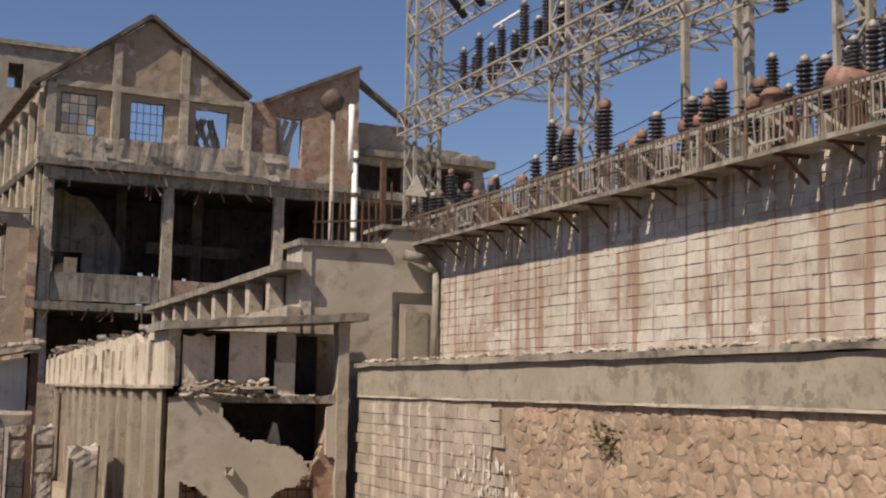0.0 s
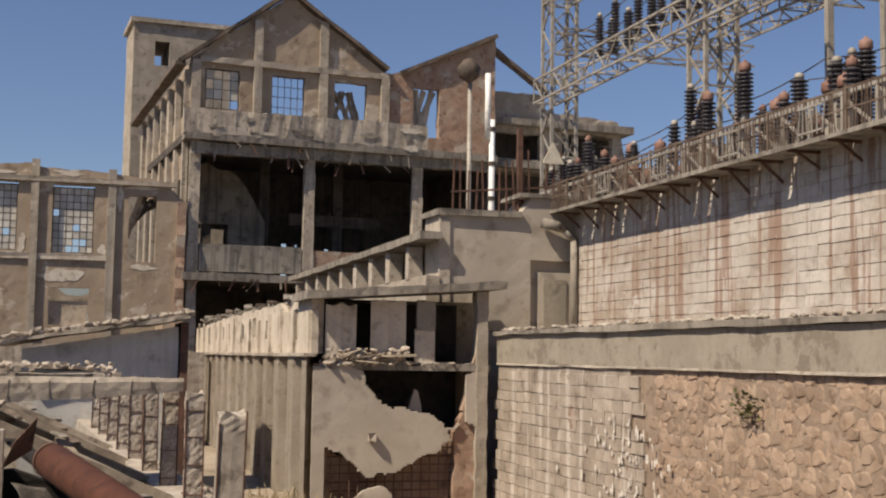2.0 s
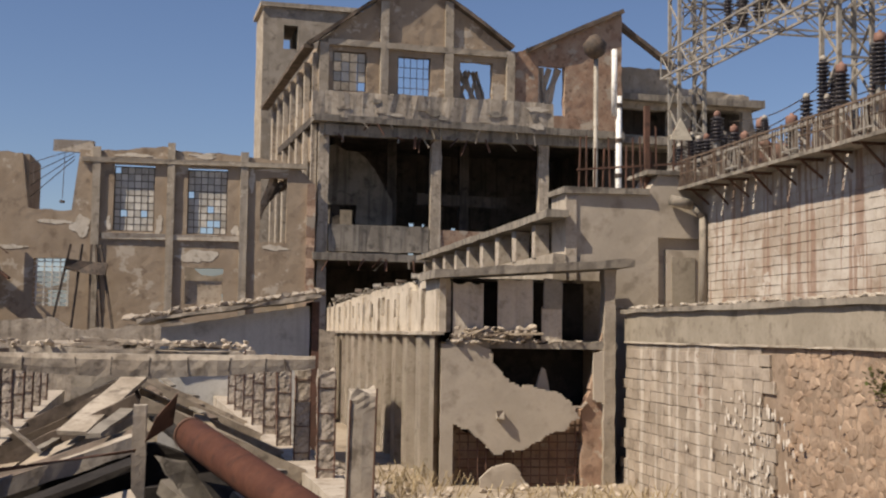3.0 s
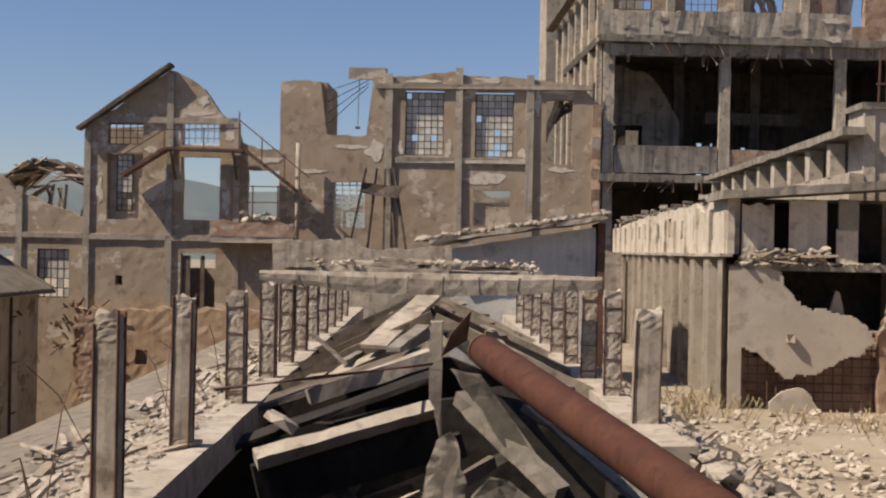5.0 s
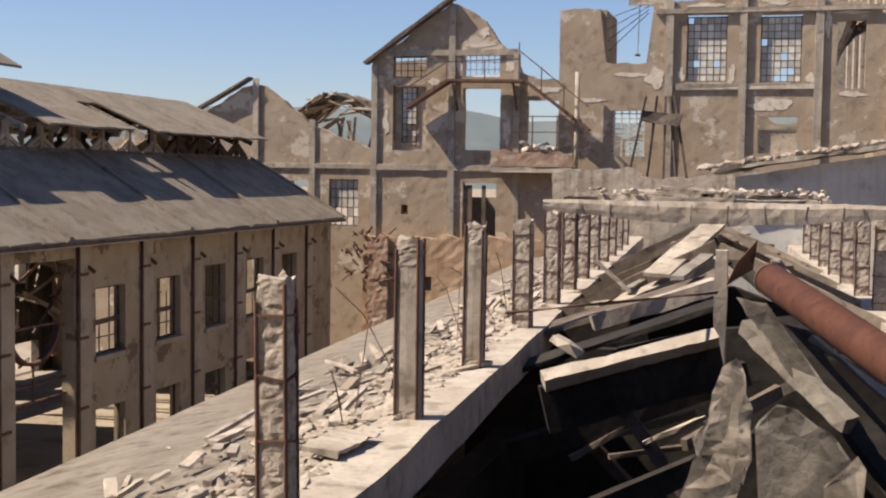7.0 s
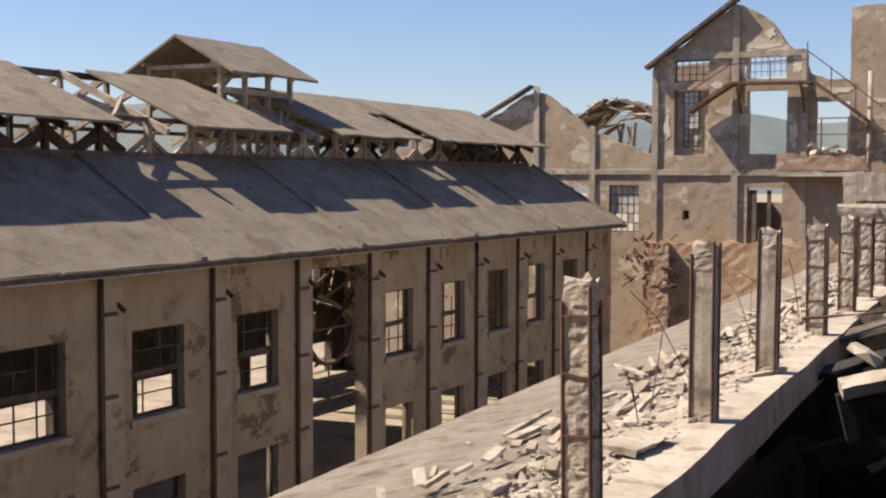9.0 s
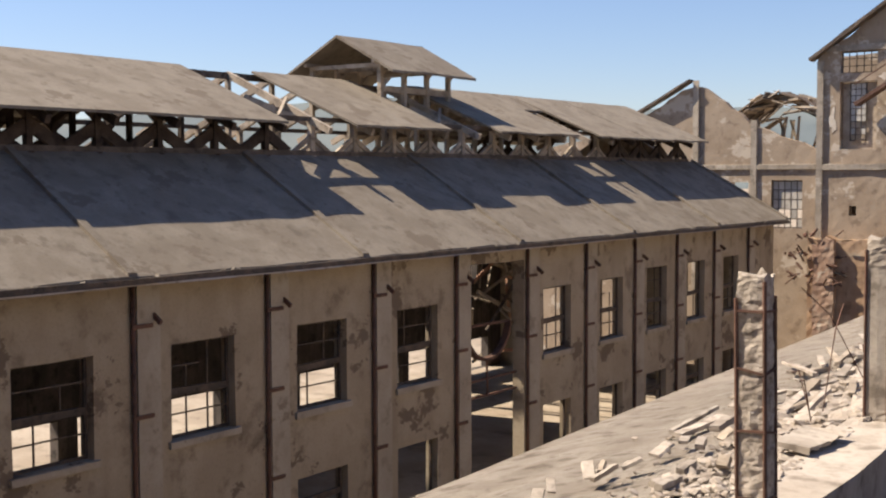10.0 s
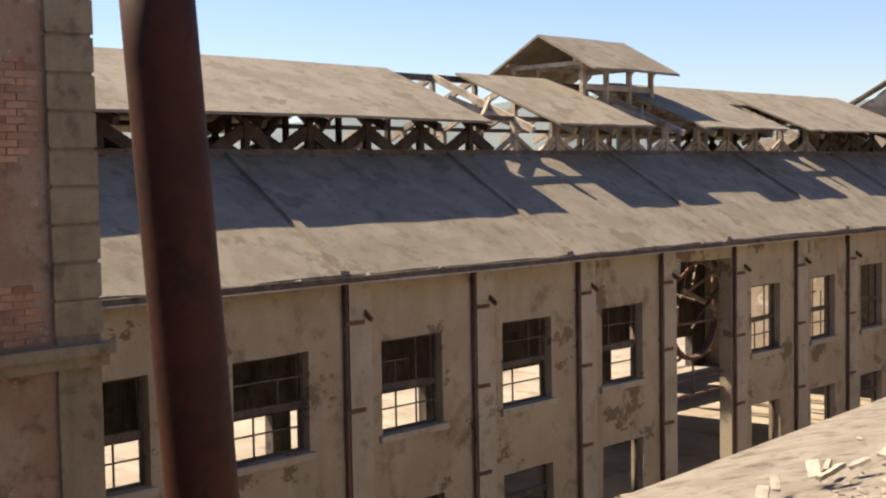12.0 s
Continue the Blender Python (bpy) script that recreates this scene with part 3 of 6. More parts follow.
part("facade", wall_mesh(fresh(), GAT, 0, 10.3, 0, 18.7, 0.45, gholes, gtop, 0.35, 0.014), PLASTER, gabled, "torn ochre plaster over brick")
for u in (0.0, 4.05, 7.35):
    z1 = gtop(u) - 0.1
    part("pilaster", obox(fresh(), GAT, 0, u, u + 0.3, -0.14, -0.002, 5.0, z1, 0.02), GREYPLASTER, gabled)
for z in (10.35, 16.05):
    part("string_course", beam(fresh(), (-19.8, GY - 0.06, z), (-12.6, GY - 0.06, z), 0.11, 0.28, 24, 0.02), GREYPLASTER, gabled)
part("verge", beam(fresh(), (-20.4, GY - 0.15, 15.55), (-15.85, GY - 0.15, 18.75), 0.7, 0.16, 8, 0.02), DARKTIMBER, gabled, "dark broken roof verge")
window(gabled, GAT, 0, 1.1, 2.85, 14.85, 15.9, 5, 3, 0.25, 0.06)
window(gabled, GAT, 0, 1.5, 2.3, 11.6, 14.4, 3, 9, 0.3, 0.05, panes=1, missing=0.4)
window(gabled, GAT, 0, 4.75, 6.6, 14.85, 15.95, 6, 3, 0.2, 0.06, material=SHINY, label="pale glazing bars against the sky")
part("shutter_board", obox(fresh(), GAT, 0, 1.15, 2.8, 0.38, 0.42, 11.2, 14.4), TIMBER, gabled, "weathered boards closing the window")
part("door_leaf", obox(fresh(), GAT, 0, 4.85, 5.25, 0.1, 0.16, 6.75, 9.5), DARKTIMBER, gabled)
part("door_leaf", obox(fresh(), GAT, 0, 5.75, 5.95, 0.1, 0.16, 6.75, 9.5), DARKTIMBER, gabled)
part("inner_wall", wall_mesh(fresh(), (-19.9, GY + 2.5), 0, 4.0, 8, 16.3, 0.3, [], profile([(0, 15.9), (4, 16.2)], 0.1), 0.8, 0.03), PLASTER, gabled)
part("partition", obox(fresh(), (-20.1, GY + 6), 0, 0.2, 10.0, 0, 0.3, 0, 8.8), GREYPLASTER, gabled, "rear wall seen through the openings")
part("side_wall", wall_mesh(fresh(), (-20.1, GY + 14), -90, 13.5, 0, 15.4, 0.4, [], profile([(0, 14), (6, 12.6), (13.5, 15.4)], 0.3), 0.8, 0.04), PLASTER, gabled)
# outside stair and gallery on the gable
gal = thing("steel_gallery", "rusty steel gallery with stairs and railing on the gable front", "gallery", (-13, GY - 1, 14))
b = fresh()
beam(b, (-15.9, GY - 0.7, 14.62), (-12.1, GY - 0.7, 14.55), 0.95, 0.12)
part("deck", b, RUST, gal)
b = fresh()
beam(b, (-18.0, GY - 0.7, 13.3), (-15.9, GY - 0.7, 14.6), 0.8, 0.16, 8, 0.01)
part("flight", b, RUST, gal)
b = fresh()
beam(b, (-12.1, GY - 0.7, 14.6), (-8.9, GY - 0.7, 12.2), 0.8, 0.12, 8, 0.01)
part("flight", b, RUST, gal)
for p, q in (((-12.3, 16.0), (-8.9, 13.3)), ((-15.9, 15.5), (-12.3, 15.6)), ((-18.0, 14.2), (-15.9, 15.5))):
    part("handrail", beam(fresh(), (p[0], GY - 1.15, p[1]), (q[0], GY - 1.15, q[1]), 0.05, 0.05), RUST, gal)
for x, z0, z1 in ((-12.3, 14.6, 16.4), (-11.2, 14.0, 15.2), (-10.1, 13.1, 14.3), (-14.0, 14.6, 15.6), (-15.9, 14.6, 15.5)):
    part("stanchion", beam(fresh(), (x, GY - 1.15, z0), (x, GY - 1.15, z1), 0.05, 0.05), RUST, gal)
for x in (-15.6, -12.6):
    part("strut", beam(fresh(), (x, GY - 0.1, 13.2), (x, GY - 1.1, 14.5), 0.1, 0.1), RUST, gal)
# lower balcony
balc = thing("concrete_balcony", "crumbling concrete balcony with iron rails and rubble", "balcony", (-11.5, GY - 1, 10.5))
part("slab", obox(fresh(), (-13.6, GY - 1.3), 0, 0, 4.0, 0, 1.28, 10.15, 10.45, 0.03), GREYPLASTER, balc)
b = wall_mesh(fresh(), (-13.6, GY - 1.3), 0, 4.0, 10.45, 11.3, 0.15, [], profile([(0, 11.25), (4, 11.1)], 0.1, 2), 0.35, 0.03)
part("parapet", b, BRICKWALL, balc)
for x in (-12.6, -11.6, -10.4, -9.7):
    part("rail_post", beam(fresh(), (x, GY - 1.15, 11.2), (x, GY - 1.15, 12.9), 0.06, 0.06), RUST, balc)
for z in (12.85, 12.1):
    part("rail", beam(fresh(), (-12.6, GY - 1.15, z), (-9.7, GY - 1.15, z), 0.05, 0.05), RUST, balc)
b = fresh()
for k in range(14):
    lump(b, (-11.4 + random.uniform(-0.8, 0.9), GY - 0.6 + random.uniform(-0.3, 0.3), 11.3 + random.uniform(-0.1, 0.35)), random.uniform(0.3, 0.7))
part("rubble_heap", b, RUBBLE, None, "pale rubble heap on the crumbling balcony", "rubble", kind="stuff")
# wall west of the gable
west = thing("west_gable_wall", "broken lower gable wall west of the workshop", "building", (-27, GY, 0))
WAT = (-36.0, GY + 0.3)
wtop = profile([(0, 11.4), (5.5, 12.6), (9.3, 14.7), (10.2, 14.3), (12.4, 12.6), (13.2, 12.2), (15.9, 11.3)], 0.1, 1.5, 4.0)
part("facade", wall_mesh(fresh(), WAT, 0, 15.9, 0, 14.8, 0.45, [(11.4, 12.3, 8.0, 9.6), (13.5, 15.1, 7.3, 9.7)], wtop, 0.4, 0.012), PLASTER, west, "ochre plaster with pale patches")
for u in (9.3, 12.45):
    part("pilaster", obox(fresh(), WAT, 0, u, u + 0.3, -0.12, -0.002, 4, wtop(u) + 0.25, 0.02), GREYPLASTER, west)
part("string_course", obox(fresh(), WAT, 0, 0, 15.85, -0.1, -0.003, 10.25, 10.5, 0.01), GREYPLASTER, west)
window(west, WAT, 0, 13.5, 15.1, 7.3, 9.7, 5, 5, 0.2, 0.06, panes=1, missing=0.3)
part("verge", beam(fresh(), (-31.5, GY + 0.2, 12.4), (-26.8, GY + 0.2, 14.9), 0.6, 0.14, 6, 0.03), DARKTIMBER, west)
# collapsed roof behind it
roofruin = thing("collapsed_roof", "sagging collapsed timber roof with loose boards", "roof", (-22, GY + 5, 11))
arc = [(-25.6, 12.7), (-24.4, 13.7), (-23.3, 14.1), (-22.0, 13.7), (-20.8, 13.1)]
for yy in (GY + 3, GY + 5, GY + 7):
    b = fresh()
    for p, q in zip(arc, arc[1:]):
        beam(b, (p[0], yy, p[1] + (yy - GY - 3) * 0.05), (q[0], yy, q[1] + (yy - GY - 3) * 0.05), 0.12, 0.22, 2, 0.03)
    for i in range(5):
        x = -24 + i * 0.9
        beam(b, (x, yy, 10.5), (x + random.uniform(-0.9, 0.9), yy, 13.0), 0.09, 0.12)
    part("truss", b, TIMBER, roofruin)
for p, q in zip(arc, arc[1:]):
    for k in range(4):
        if random.random() < 0.75:
            y0 = GY + 2.6 + 1.3 * k
            part("board", beam(fresh(), (p[0], y0 + 0.6, p[1] + 0.15 + random.uniform(-0.05, 0.12)), (q[0], y0 + 0.6, q[1] + 0.15 + random.uniform(-0.05, 0.1)), 1.2, 0.06, 2, 0.04), DARKTIMBER, roofruin)

random.seed(41)
for k in range(34):
    i_ = random.randrange(4)
    p, q = arc[i_], arc[i_ + 1]
    y0 = GY + random.uniform(1.2, 8)
    part("board", beam(fresh(), (p[0] + random.uniform(-0.3, 0.3), y0, p[1] + random.uniform(-0.5, 0.3)), (q[0] + random.uniform(-0.3, 0.5), y0 + random.uniform(-0.8, 0.8), q[1] + random.uniform(-0.6, 0.25)), random.uniform(0.2, 0.7), 0.05, 3, 0.05), random.choice((TIMBER, DARKTIMBER, CONCRETE)), roofruin)

# ---- roofless building with gridded windows ----
mid = thing("roofless_factory", "roofless plastered factory wing with gridded windows", "building", (-3, GY, 0))
MAT_ = (-10.55, GY)
mtop = profile([(0, 18.05), (2.2, 18.05), (2.21, 15.45), (4.25, 15.45), (4.26, 18.3), (5.3, 18.25), (8.5, 18.6), (8.9, 18.4), (12.1, 18.3), (14.4, 18.0), (15.5, 17.0)], 0.05, 2.0, 7.0)
mholes = [(6.07, 7.93, 14.55, 17.7), (9.45, 11.3, 14.5, 17.65), (12.85, 14.1, 14.2, 17.3), (9.4, 11.2, 11.2, 12.9), (2.6, 4.2, 11.0, 13.2), (13.0, 14.6, 10.0, 11.6)]
part("facade", wall_mesh(fresh(), MAT_, 0, 15.5, 0, 18.7, 0.45, mholes, mtop, 0.35, 0.012), PLASTER, mid, "ochre plaster peeling from brick")
for u in (5.1, 8.5, 11.9):
    part("pilaster", obox(fresh(), MAT_, 0, u, u + 0.34, -0.16, -0.002, 8.0, mtop(u) + 0.15, 0.02), GREYPLASTER, mid)
part("cornice", obox(fresh(), MAT_, 0, 4.6, 15.0, -0.2, -0.003, 17.75, 17.98, 0.02), GREYPLASTER, mid)
part("lintel", obox(fresh(), MAT_, 0, 3.3, 5.1, 0.0, 0.4, 18.2, 18.75, 0.05), PALECONC, mid, "broken pale lintel end")
window(mid, MAT_, 0, 6.07, 7.93, 14.55, 17.6, 6, 9, 0.22, 0.05, panes=1, missing=0.16, material=DARKIRON, label="gridded window with dusty panes, some missing")
window(mid, MAT_, 0, 9.45, 11.3, 14.5, 17.55, 6, 9, 0.22, 0.05, panes=1, missing=0.16, material=DARKIRON, label="gridded window with dusty panes, some missing")
part("board", obox(fresh(), MAT_, 0, 9.45, 11.15, 0.25, 0.3, 11.2, 12.3), TIMBER, mid, "boarded lower opening")
b = fresh()
for k in range(9):
    z = 11.1 + 0.24 * k
    obox(b, MAT_, 0, 2.6, 4.2, 0.1, 0.14, z, z + 0.05)
for k in range(5):
    obox(b, MAT_, 0, 2.7 + 0.35 * k, 2.76 + 0.35 * k, 0.06, 0.1, 11.0, 13.2)
part("grille", b, SHEDWALL, mid, "pale broken window grille")
part("sill_slab", obox(fresh(), MAT_, 0, 5.6, 12.0, -0.12, -0.003, 14.2, 14.42, 0.04), PALECONC, mid)
part("right_return", wall_mesh(fresh(), (4.9, GY - 0.2), 90, 8, 6, 17.5, 0.4, [(1.5, 3.2, 13, 16), (4.5, 6.0, 13, 16)], profile([(0, 17.0), (3, 15.5), (8, 16.5)], 0.3), 0.5, 0.05), BRICKWALL, mid, "broken brick return wall")
part("tower_side", wall_mesh(fresh(), (-8.35, GY + 0.45), 90, 4, 8, 18.05, 0.3, []), PLASTER, mid)
part("rear_wall", wall_mesh(fresh(), (-10.4, GY + 9), 0, 15.2, 6, 13.5, 0.4, [(2, 4, 8, 12), (6, 8, 8, 12), (10, 12, 8, 12)], profile([(0, 12), (7, 13.5), (15, 12.5)], 0.4), 0.8, 0.04), GREYPLASTER, mid)
# crane arm and hanging cables in the sky opening
b = fresh()
for k in range(4):
    beam(b, (-6.3, GY + 0.2, 18.3 - 0.15 * k), (-8.3, GY + 0.2 + 0.2 * k, 17.6 - 0.5 * k), 0.03, 0.03)
beam(b, (-6.75, GY + 0.2, 18.1), (-6.8, GY + 0.2, 16.0), 0.03, 0.03)
lump(b, (-6.8, GY + 0.2, 15.85), 0.35)
part("hanging_cables", b, DARKIRON, None, "slack dark cables with a hanging fitting", "cable")
# drain pipe and frames in front
b = tube(fresh(), (-9.55, GY - 0.6, 8.0), (-9.55, GY - 0.6, 15.0), 0.11, 10)
part("standpipe", b, GREYPLASTER, None, "pale upright standpipe beside the balcony", "pipe", smooth=True)
b = fresh()
for x, lean in ((-5.3, 0.0), (-5.7, -0.5), (-4.9, 0.9), (-5.1, 0.5), (-6.2, -1.0)):
    beam(b, (x, GY - 1.2, 13.8), (x + lean * 1.6, GY - 1.6, 5.5), 0.1, 0.1)
beam(b, (-6.4, GY - 1.3, 12.9), (-4.6, GY - 1.3, 12.6), 0.4, 0.45, 3, 0.1)
part("machine_frame", b, DARKIRON, None, "rusty leaning machine frame against the wall", "machine")

# torn plaster flakes
random.seed(53)
for at_, par, rows_ in ((MAT_, mid, ((4.65, 14.75, 0.75, 0.8), (8.15, 14.8, 0.3, 0.9), (5.85, 14.9, 0.25, 0.7), (9.9, 13.45, 1.9, 0.65), (7.5, 14.42, 1.7, 0.13), (10.4, 14.38, 1.9, 0.12), (12.45, 17.2, 0.3, 1.1), (13.5, 17.65, 1.7, 0.16), (13.6, 13.95, 1.1, 0.3), (11.7, 14.7, 0.35, 0.5), (3.4, 14.9, 1.6, 0.2), (6.9, 18.12, 1.5, 0.2), (10.2, 18.2, 1.2, 0.25), (1.6, 13.7, 1.2, 0.2))),
                        (GAT, gabled, ((7.1, 15.5, 0.55, 0.8), (4.55, 15.4, 0.25, 0.8), (5.6, 16.4, 1.6, 0.2), (3.3, 14.6, 0.6, 0.35), (7.0, 12.2, 0.35, 1.2), (0.75, 12.6, 0.3, 1.2), (5.8, 17.0, 0.6, 0.5), (9.0, 14.2, 1.3, 0.3), (0.9, 16.0, 0.5, 0.4)))):
    for i, (u, z, w, h) in enumerate(rows_):
        part("plaster_patch", patch(fresh(), (at_[0] + u, at_[1] - 0.004, z), (1, 0, 0), w, h, i * 1.7 + u, (0, -1, 0), 0.014), PEELED, par, "pale patch where plaster has flaked off")
for k in range(13):
    a0 = k / 12
    part("fallen_timber", beam(fresh(), (MAT_[0] + 12.7 + 0.9 * a0, GY + 0.6 + 0.1 * k, 15.2 + 2.2 * a0 * random.uniform(0.8, 1)), (MAT_[0] + 13.4 + 0.9 * a0, GY + 0.7, 17.4 - 0.5 * random.random()), 0.1, 0.22, 4, 0.05), random.choice((DARKTIMBER, INNERSHADE, TIMBER)), mid, "dark fallen roof timbers in the window")

# ---- three-storey building ----
tower = thing("concrete_frame_building", "gutted three-storey concrete frame building with a gable", "building", (12, 62, 0))
TAT, TANG = (5.0, 60.0), 5.0


def tbox(u0, u1, d0, d1, z0, z1, r=0.02):
    return obox(fresh(), TAT, TANG, u0, u1, d0, d1, z0, z1, r)


COLS = (0.0, 5.65, 11.3)
for u in COLS:
    part("column", beam(fresh(), on(TAT, TANG, u + 0.3, 0.3, 5.5), on(TAT, TANG, u + 0.3, 0.3, 20.1), 0.46, 0.5, 30, 0.035), CONCRETE, tower, "chipped concrete column")
part("slab", tbox(-0.3, 15.8, -0.45, 0.6, 20.1, 20.45, 0.03), DARKCONC, tower)
# Slabs and walls further in have the interior's shade in their colour.
part("slab", tbox(-0.3, 15.8, 0.6, 12, 20.1, 20.45, 0.03), INNERSHADE, tower)
part("end_wall", tbox(15.5, 15.85, 0.3, 12, 6.4, 20.1), INNERSHADE, tower)
part("end_wall", tbox(11.9, 15.5, 0.2, 0.5, 6.4, 13.4), GREYPLASTER, tower)
part("parapet", beam(fresh(), on(TAT, TANG, -0.4, -0.25, 20.95), on(TAT, TANG, 11.9, -0.25, 21.05), 0.35, 1.25, 40, 0.09), CONCRETE, tower, "stained concrete parapet with broken edge")
part("fascia", beam(fresh(), on(TAT, TANG, 0.3, 0.1, 19.75), on(TAT, TANG, 15.6, 0.1, 19.9), 0.4, 0.55, 26, 0.04), DARKCONC, tower)
part("balustrade", beam(fresh(), on(TAT, TANG, 0.6, 0.25, 14.55), on(TAT, TANG, 5.6, 0.25, 14.55), 0.3, 1.3, 14, 0.03), DARKCONC, tower)
part("balustrade", beam(fresh(), on(TAT, TANG, 6.2, 0.25, 14.55), on(TAT, TANG, 11.2, 0.25, 14.5), 0.3, 1.1, 14, 0.03), BRICKWALL, tower)
part("slab", tbox(-0.2, 15.8, -0.35, 0.6, 13.45, 13.8, 0.03), DARKCONC, tower)
part("slab", tbox(-0.2, 15.8, 0.6, 12, 13.45, 13.8, 0.03), INNERSHADE, tower)
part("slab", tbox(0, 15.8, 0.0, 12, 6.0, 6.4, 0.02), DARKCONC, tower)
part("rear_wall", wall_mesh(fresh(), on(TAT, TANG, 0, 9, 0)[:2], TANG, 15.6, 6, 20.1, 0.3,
     [(0.8, 3.6, 14.2, 16.8), (6.8, 7.15, 14.2, 16.2), (7.6, 7.75, 14.2, 16.2), (9.3, 9.6, 14.2, 16.0), (8.15, 8.4, 14.3, 15.6), (4.6, 5.0, 15.0, 17.2)], None, 1.0), INNERSHADE, tower, "rear wall darkened for interior shade")
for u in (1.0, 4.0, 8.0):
    part("inner_column", beam(fresh(), on(TAT, TANG, u + 0.8, 5.0, 13.8), on(TAT, TANG, u + 0.8, 5.0, 20.1), 0.5, 0.5, 4, 0.02), INNERSHADE, tower)
# Darker concrete puts interior shade into this wall's colour too.
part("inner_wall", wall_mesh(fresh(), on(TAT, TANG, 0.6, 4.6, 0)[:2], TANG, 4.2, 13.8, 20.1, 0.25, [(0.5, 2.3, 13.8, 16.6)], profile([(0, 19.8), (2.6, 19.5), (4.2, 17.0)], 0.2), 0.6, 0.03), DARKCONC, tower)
part("inner_lintel", tbox(6.2, 11.2, 4.8, 5.2, 16.8, 17.4, 0.03), INNERSHADE, tower)
part("side_wall", wall_mesh(fresh(), on(TAT, TANG, 0, 16, 0)[:2], TANG - 90, 15.2, 6, 24.2, 0.35, [(1 + 2.4 * k, 2.5 + 2.4 * k, 21.6, 23.4) for k in range(6)] + [(1 + 2.4 * k, 2.5 + 2.4 * k, 15.0, 18.5) for k in range(6)], profile([(0, 23.6), (15.2, 24.0)], 0.1), 0.6, 0.04), PLASTER, tower)
for k in range(7):
    part("rib", obox(fresh(), on(TAT, TANG, 0, 15.6, 0)[:2], TANG - 90, 0.3 + 2.4 * k, 0.75 + 2.4 * k, -0.25, -0.003, 12, 23.6, 0.03), CONCRETE, tower)
AT2 = on(TAT, TANG, 0, 0.25, 0)[:2]
ttop = profile([(0, 24.2), (4.75, 27.75), (9.75, 24.4), (11.2, 24.2), (15.6, 26.6), (15.9, 26.7)], 0.06, 1.5, 9.0)
part("gable", wall_mesh(fresh(), AT2, TANG, 9.8, 20.45, 28.2, 0.4, [(0.7, 2.35, 21.75, 23.7), (3.95, 5.6, 21.6, 23.65), (7.15, 8.85, 21.6, 23.65)], ttop, 0.4, 0.03), PLASTER, tower, "plastered gable wall")
part("brick_gable", wall_mesh(fresh(), on(AT2, TANG, 9.81, 0, 0)[:2], TANG, 6.1, 20.45, 27, 0.4, [(1.5, 2.95, 21.2, 23.75)], profile([(0, 24.25), (0.8, 24.45), (5.8, 26.9), (6.1, 26.95)], 0.02), 0.4, 0.03), BRICKWALL, tower)
for u in (0.0, 3.0, 6.3, 9.55):
    part("pilaster", obox(fresh(), AT2, TANG, u, u + 0.42, -0.2, -0.003, 21.6, ttop(u) - 0.15, 0.03), GREYPLASTER, tower)
part("string_course", beam(fresh(), on(AT2, TANG, 0.4, -0.1, 24.1), on(AT2, TANG, 9.6, -0.1, 24.1), 0.2, 0.3, 20, 0.02), GREYPLASTER, tower)
for a, c in (((-0.6, 23.9), (4.75, 27.9)), ((4.75, 27.9), (9.9, 24.5))):
    part("verge", beam(fresh(), on(AT2, TANG, a[0], 0.1, a[1]), on(AT2, TANG, c[0], 0.1, c[1]), 0.9, 0.18, 10, 0.03), DARKTIMBER, tower)
part("verge", beam(fresh(), on(AT2, TANG, 10.6, 0.1, 24.4), on(AT2, TANG, 15.9, 0.1, 26.9), 0.8, 0.2, 8, 0.03), DARKTIMBER, tower)
part("eave", beam(fresh(), on(AT2, TANG, -0.55, -0.2, 23.8), on(AT2, TANG, -0.55, 16, 23.5), 0.5, 0.2, 12, 0.03), DARKTIMBER, tower)
part("rear_gable_wall", wall_mesh(fresh(), on(AT2, TANG, 0, 14, 0)[:2], TANG, 9.8, 20.45, 27, 0.4, [(3.8, 6.2, 21, 24.2), (7.0, 8.2, 22, 24)], profile([(0, 22.5), (3, 22.2), (4.75, 24.5), (9.7, 23)], 0.2), 0.8, 0.03), GREYPLASTER, tower)
window(tower, AT2, TANG, 0.7, 2.35, 21.75, 23.7, 4, 4, 0.15, 0.05, panes=1, missing=0.75)
window(tower, AT2, TANG, 3.95, 5.6, 21.6, 23.65, 5, 4, 0.15, 0.04)
for k in range(7):
    part("fallen_board", beam(fresh(), on(AT2, TANG, 11.3 + 0.12 * k, 0.3, 21.3), on(AT2, TANG, 11.9 + random.uniform(-0.5, 0.8), 0.5, 23.7), 0.1, 0.3, 3, 0.05), PALECONC, tower, "pale fallen roof boards in the opening")
for k in range(8):
    part("fallen_board", beam(fresh(), on(AT2, TANG, 7.2 + 0.2 * k, 0.6, 21.6), on(AT2, TANG, 7.5 + random.uniform(-0.4, 1.2), 1.2, 23.4), 0.09, 0.2, 3, 0.05), TIMBER, tower)
# chipped edges and hanging scraps under the floors
random.seed(59)
for z in (20.1, 13.45, 19.5):
    for k in range(16):
        u = random.uniform(0.2, 11.4)
        p = on(TAT, TANG, u, -0.36 if z != 19.5 else -0.12, z + random.uniform(0.0, 0.2))
        q = p + Vector((random.uniform(-0.5, 0.5), random.uniform(-0.05, 0.05), -random.uniform(0.15, 0.8)))
        part("hanging_scrap", beam(fresh(), p, q, random.uniform(0.04, 0.14), 0.05, 3, 0.04), random.choice((CONCRETE, DARKCONC, RUST)), tower)
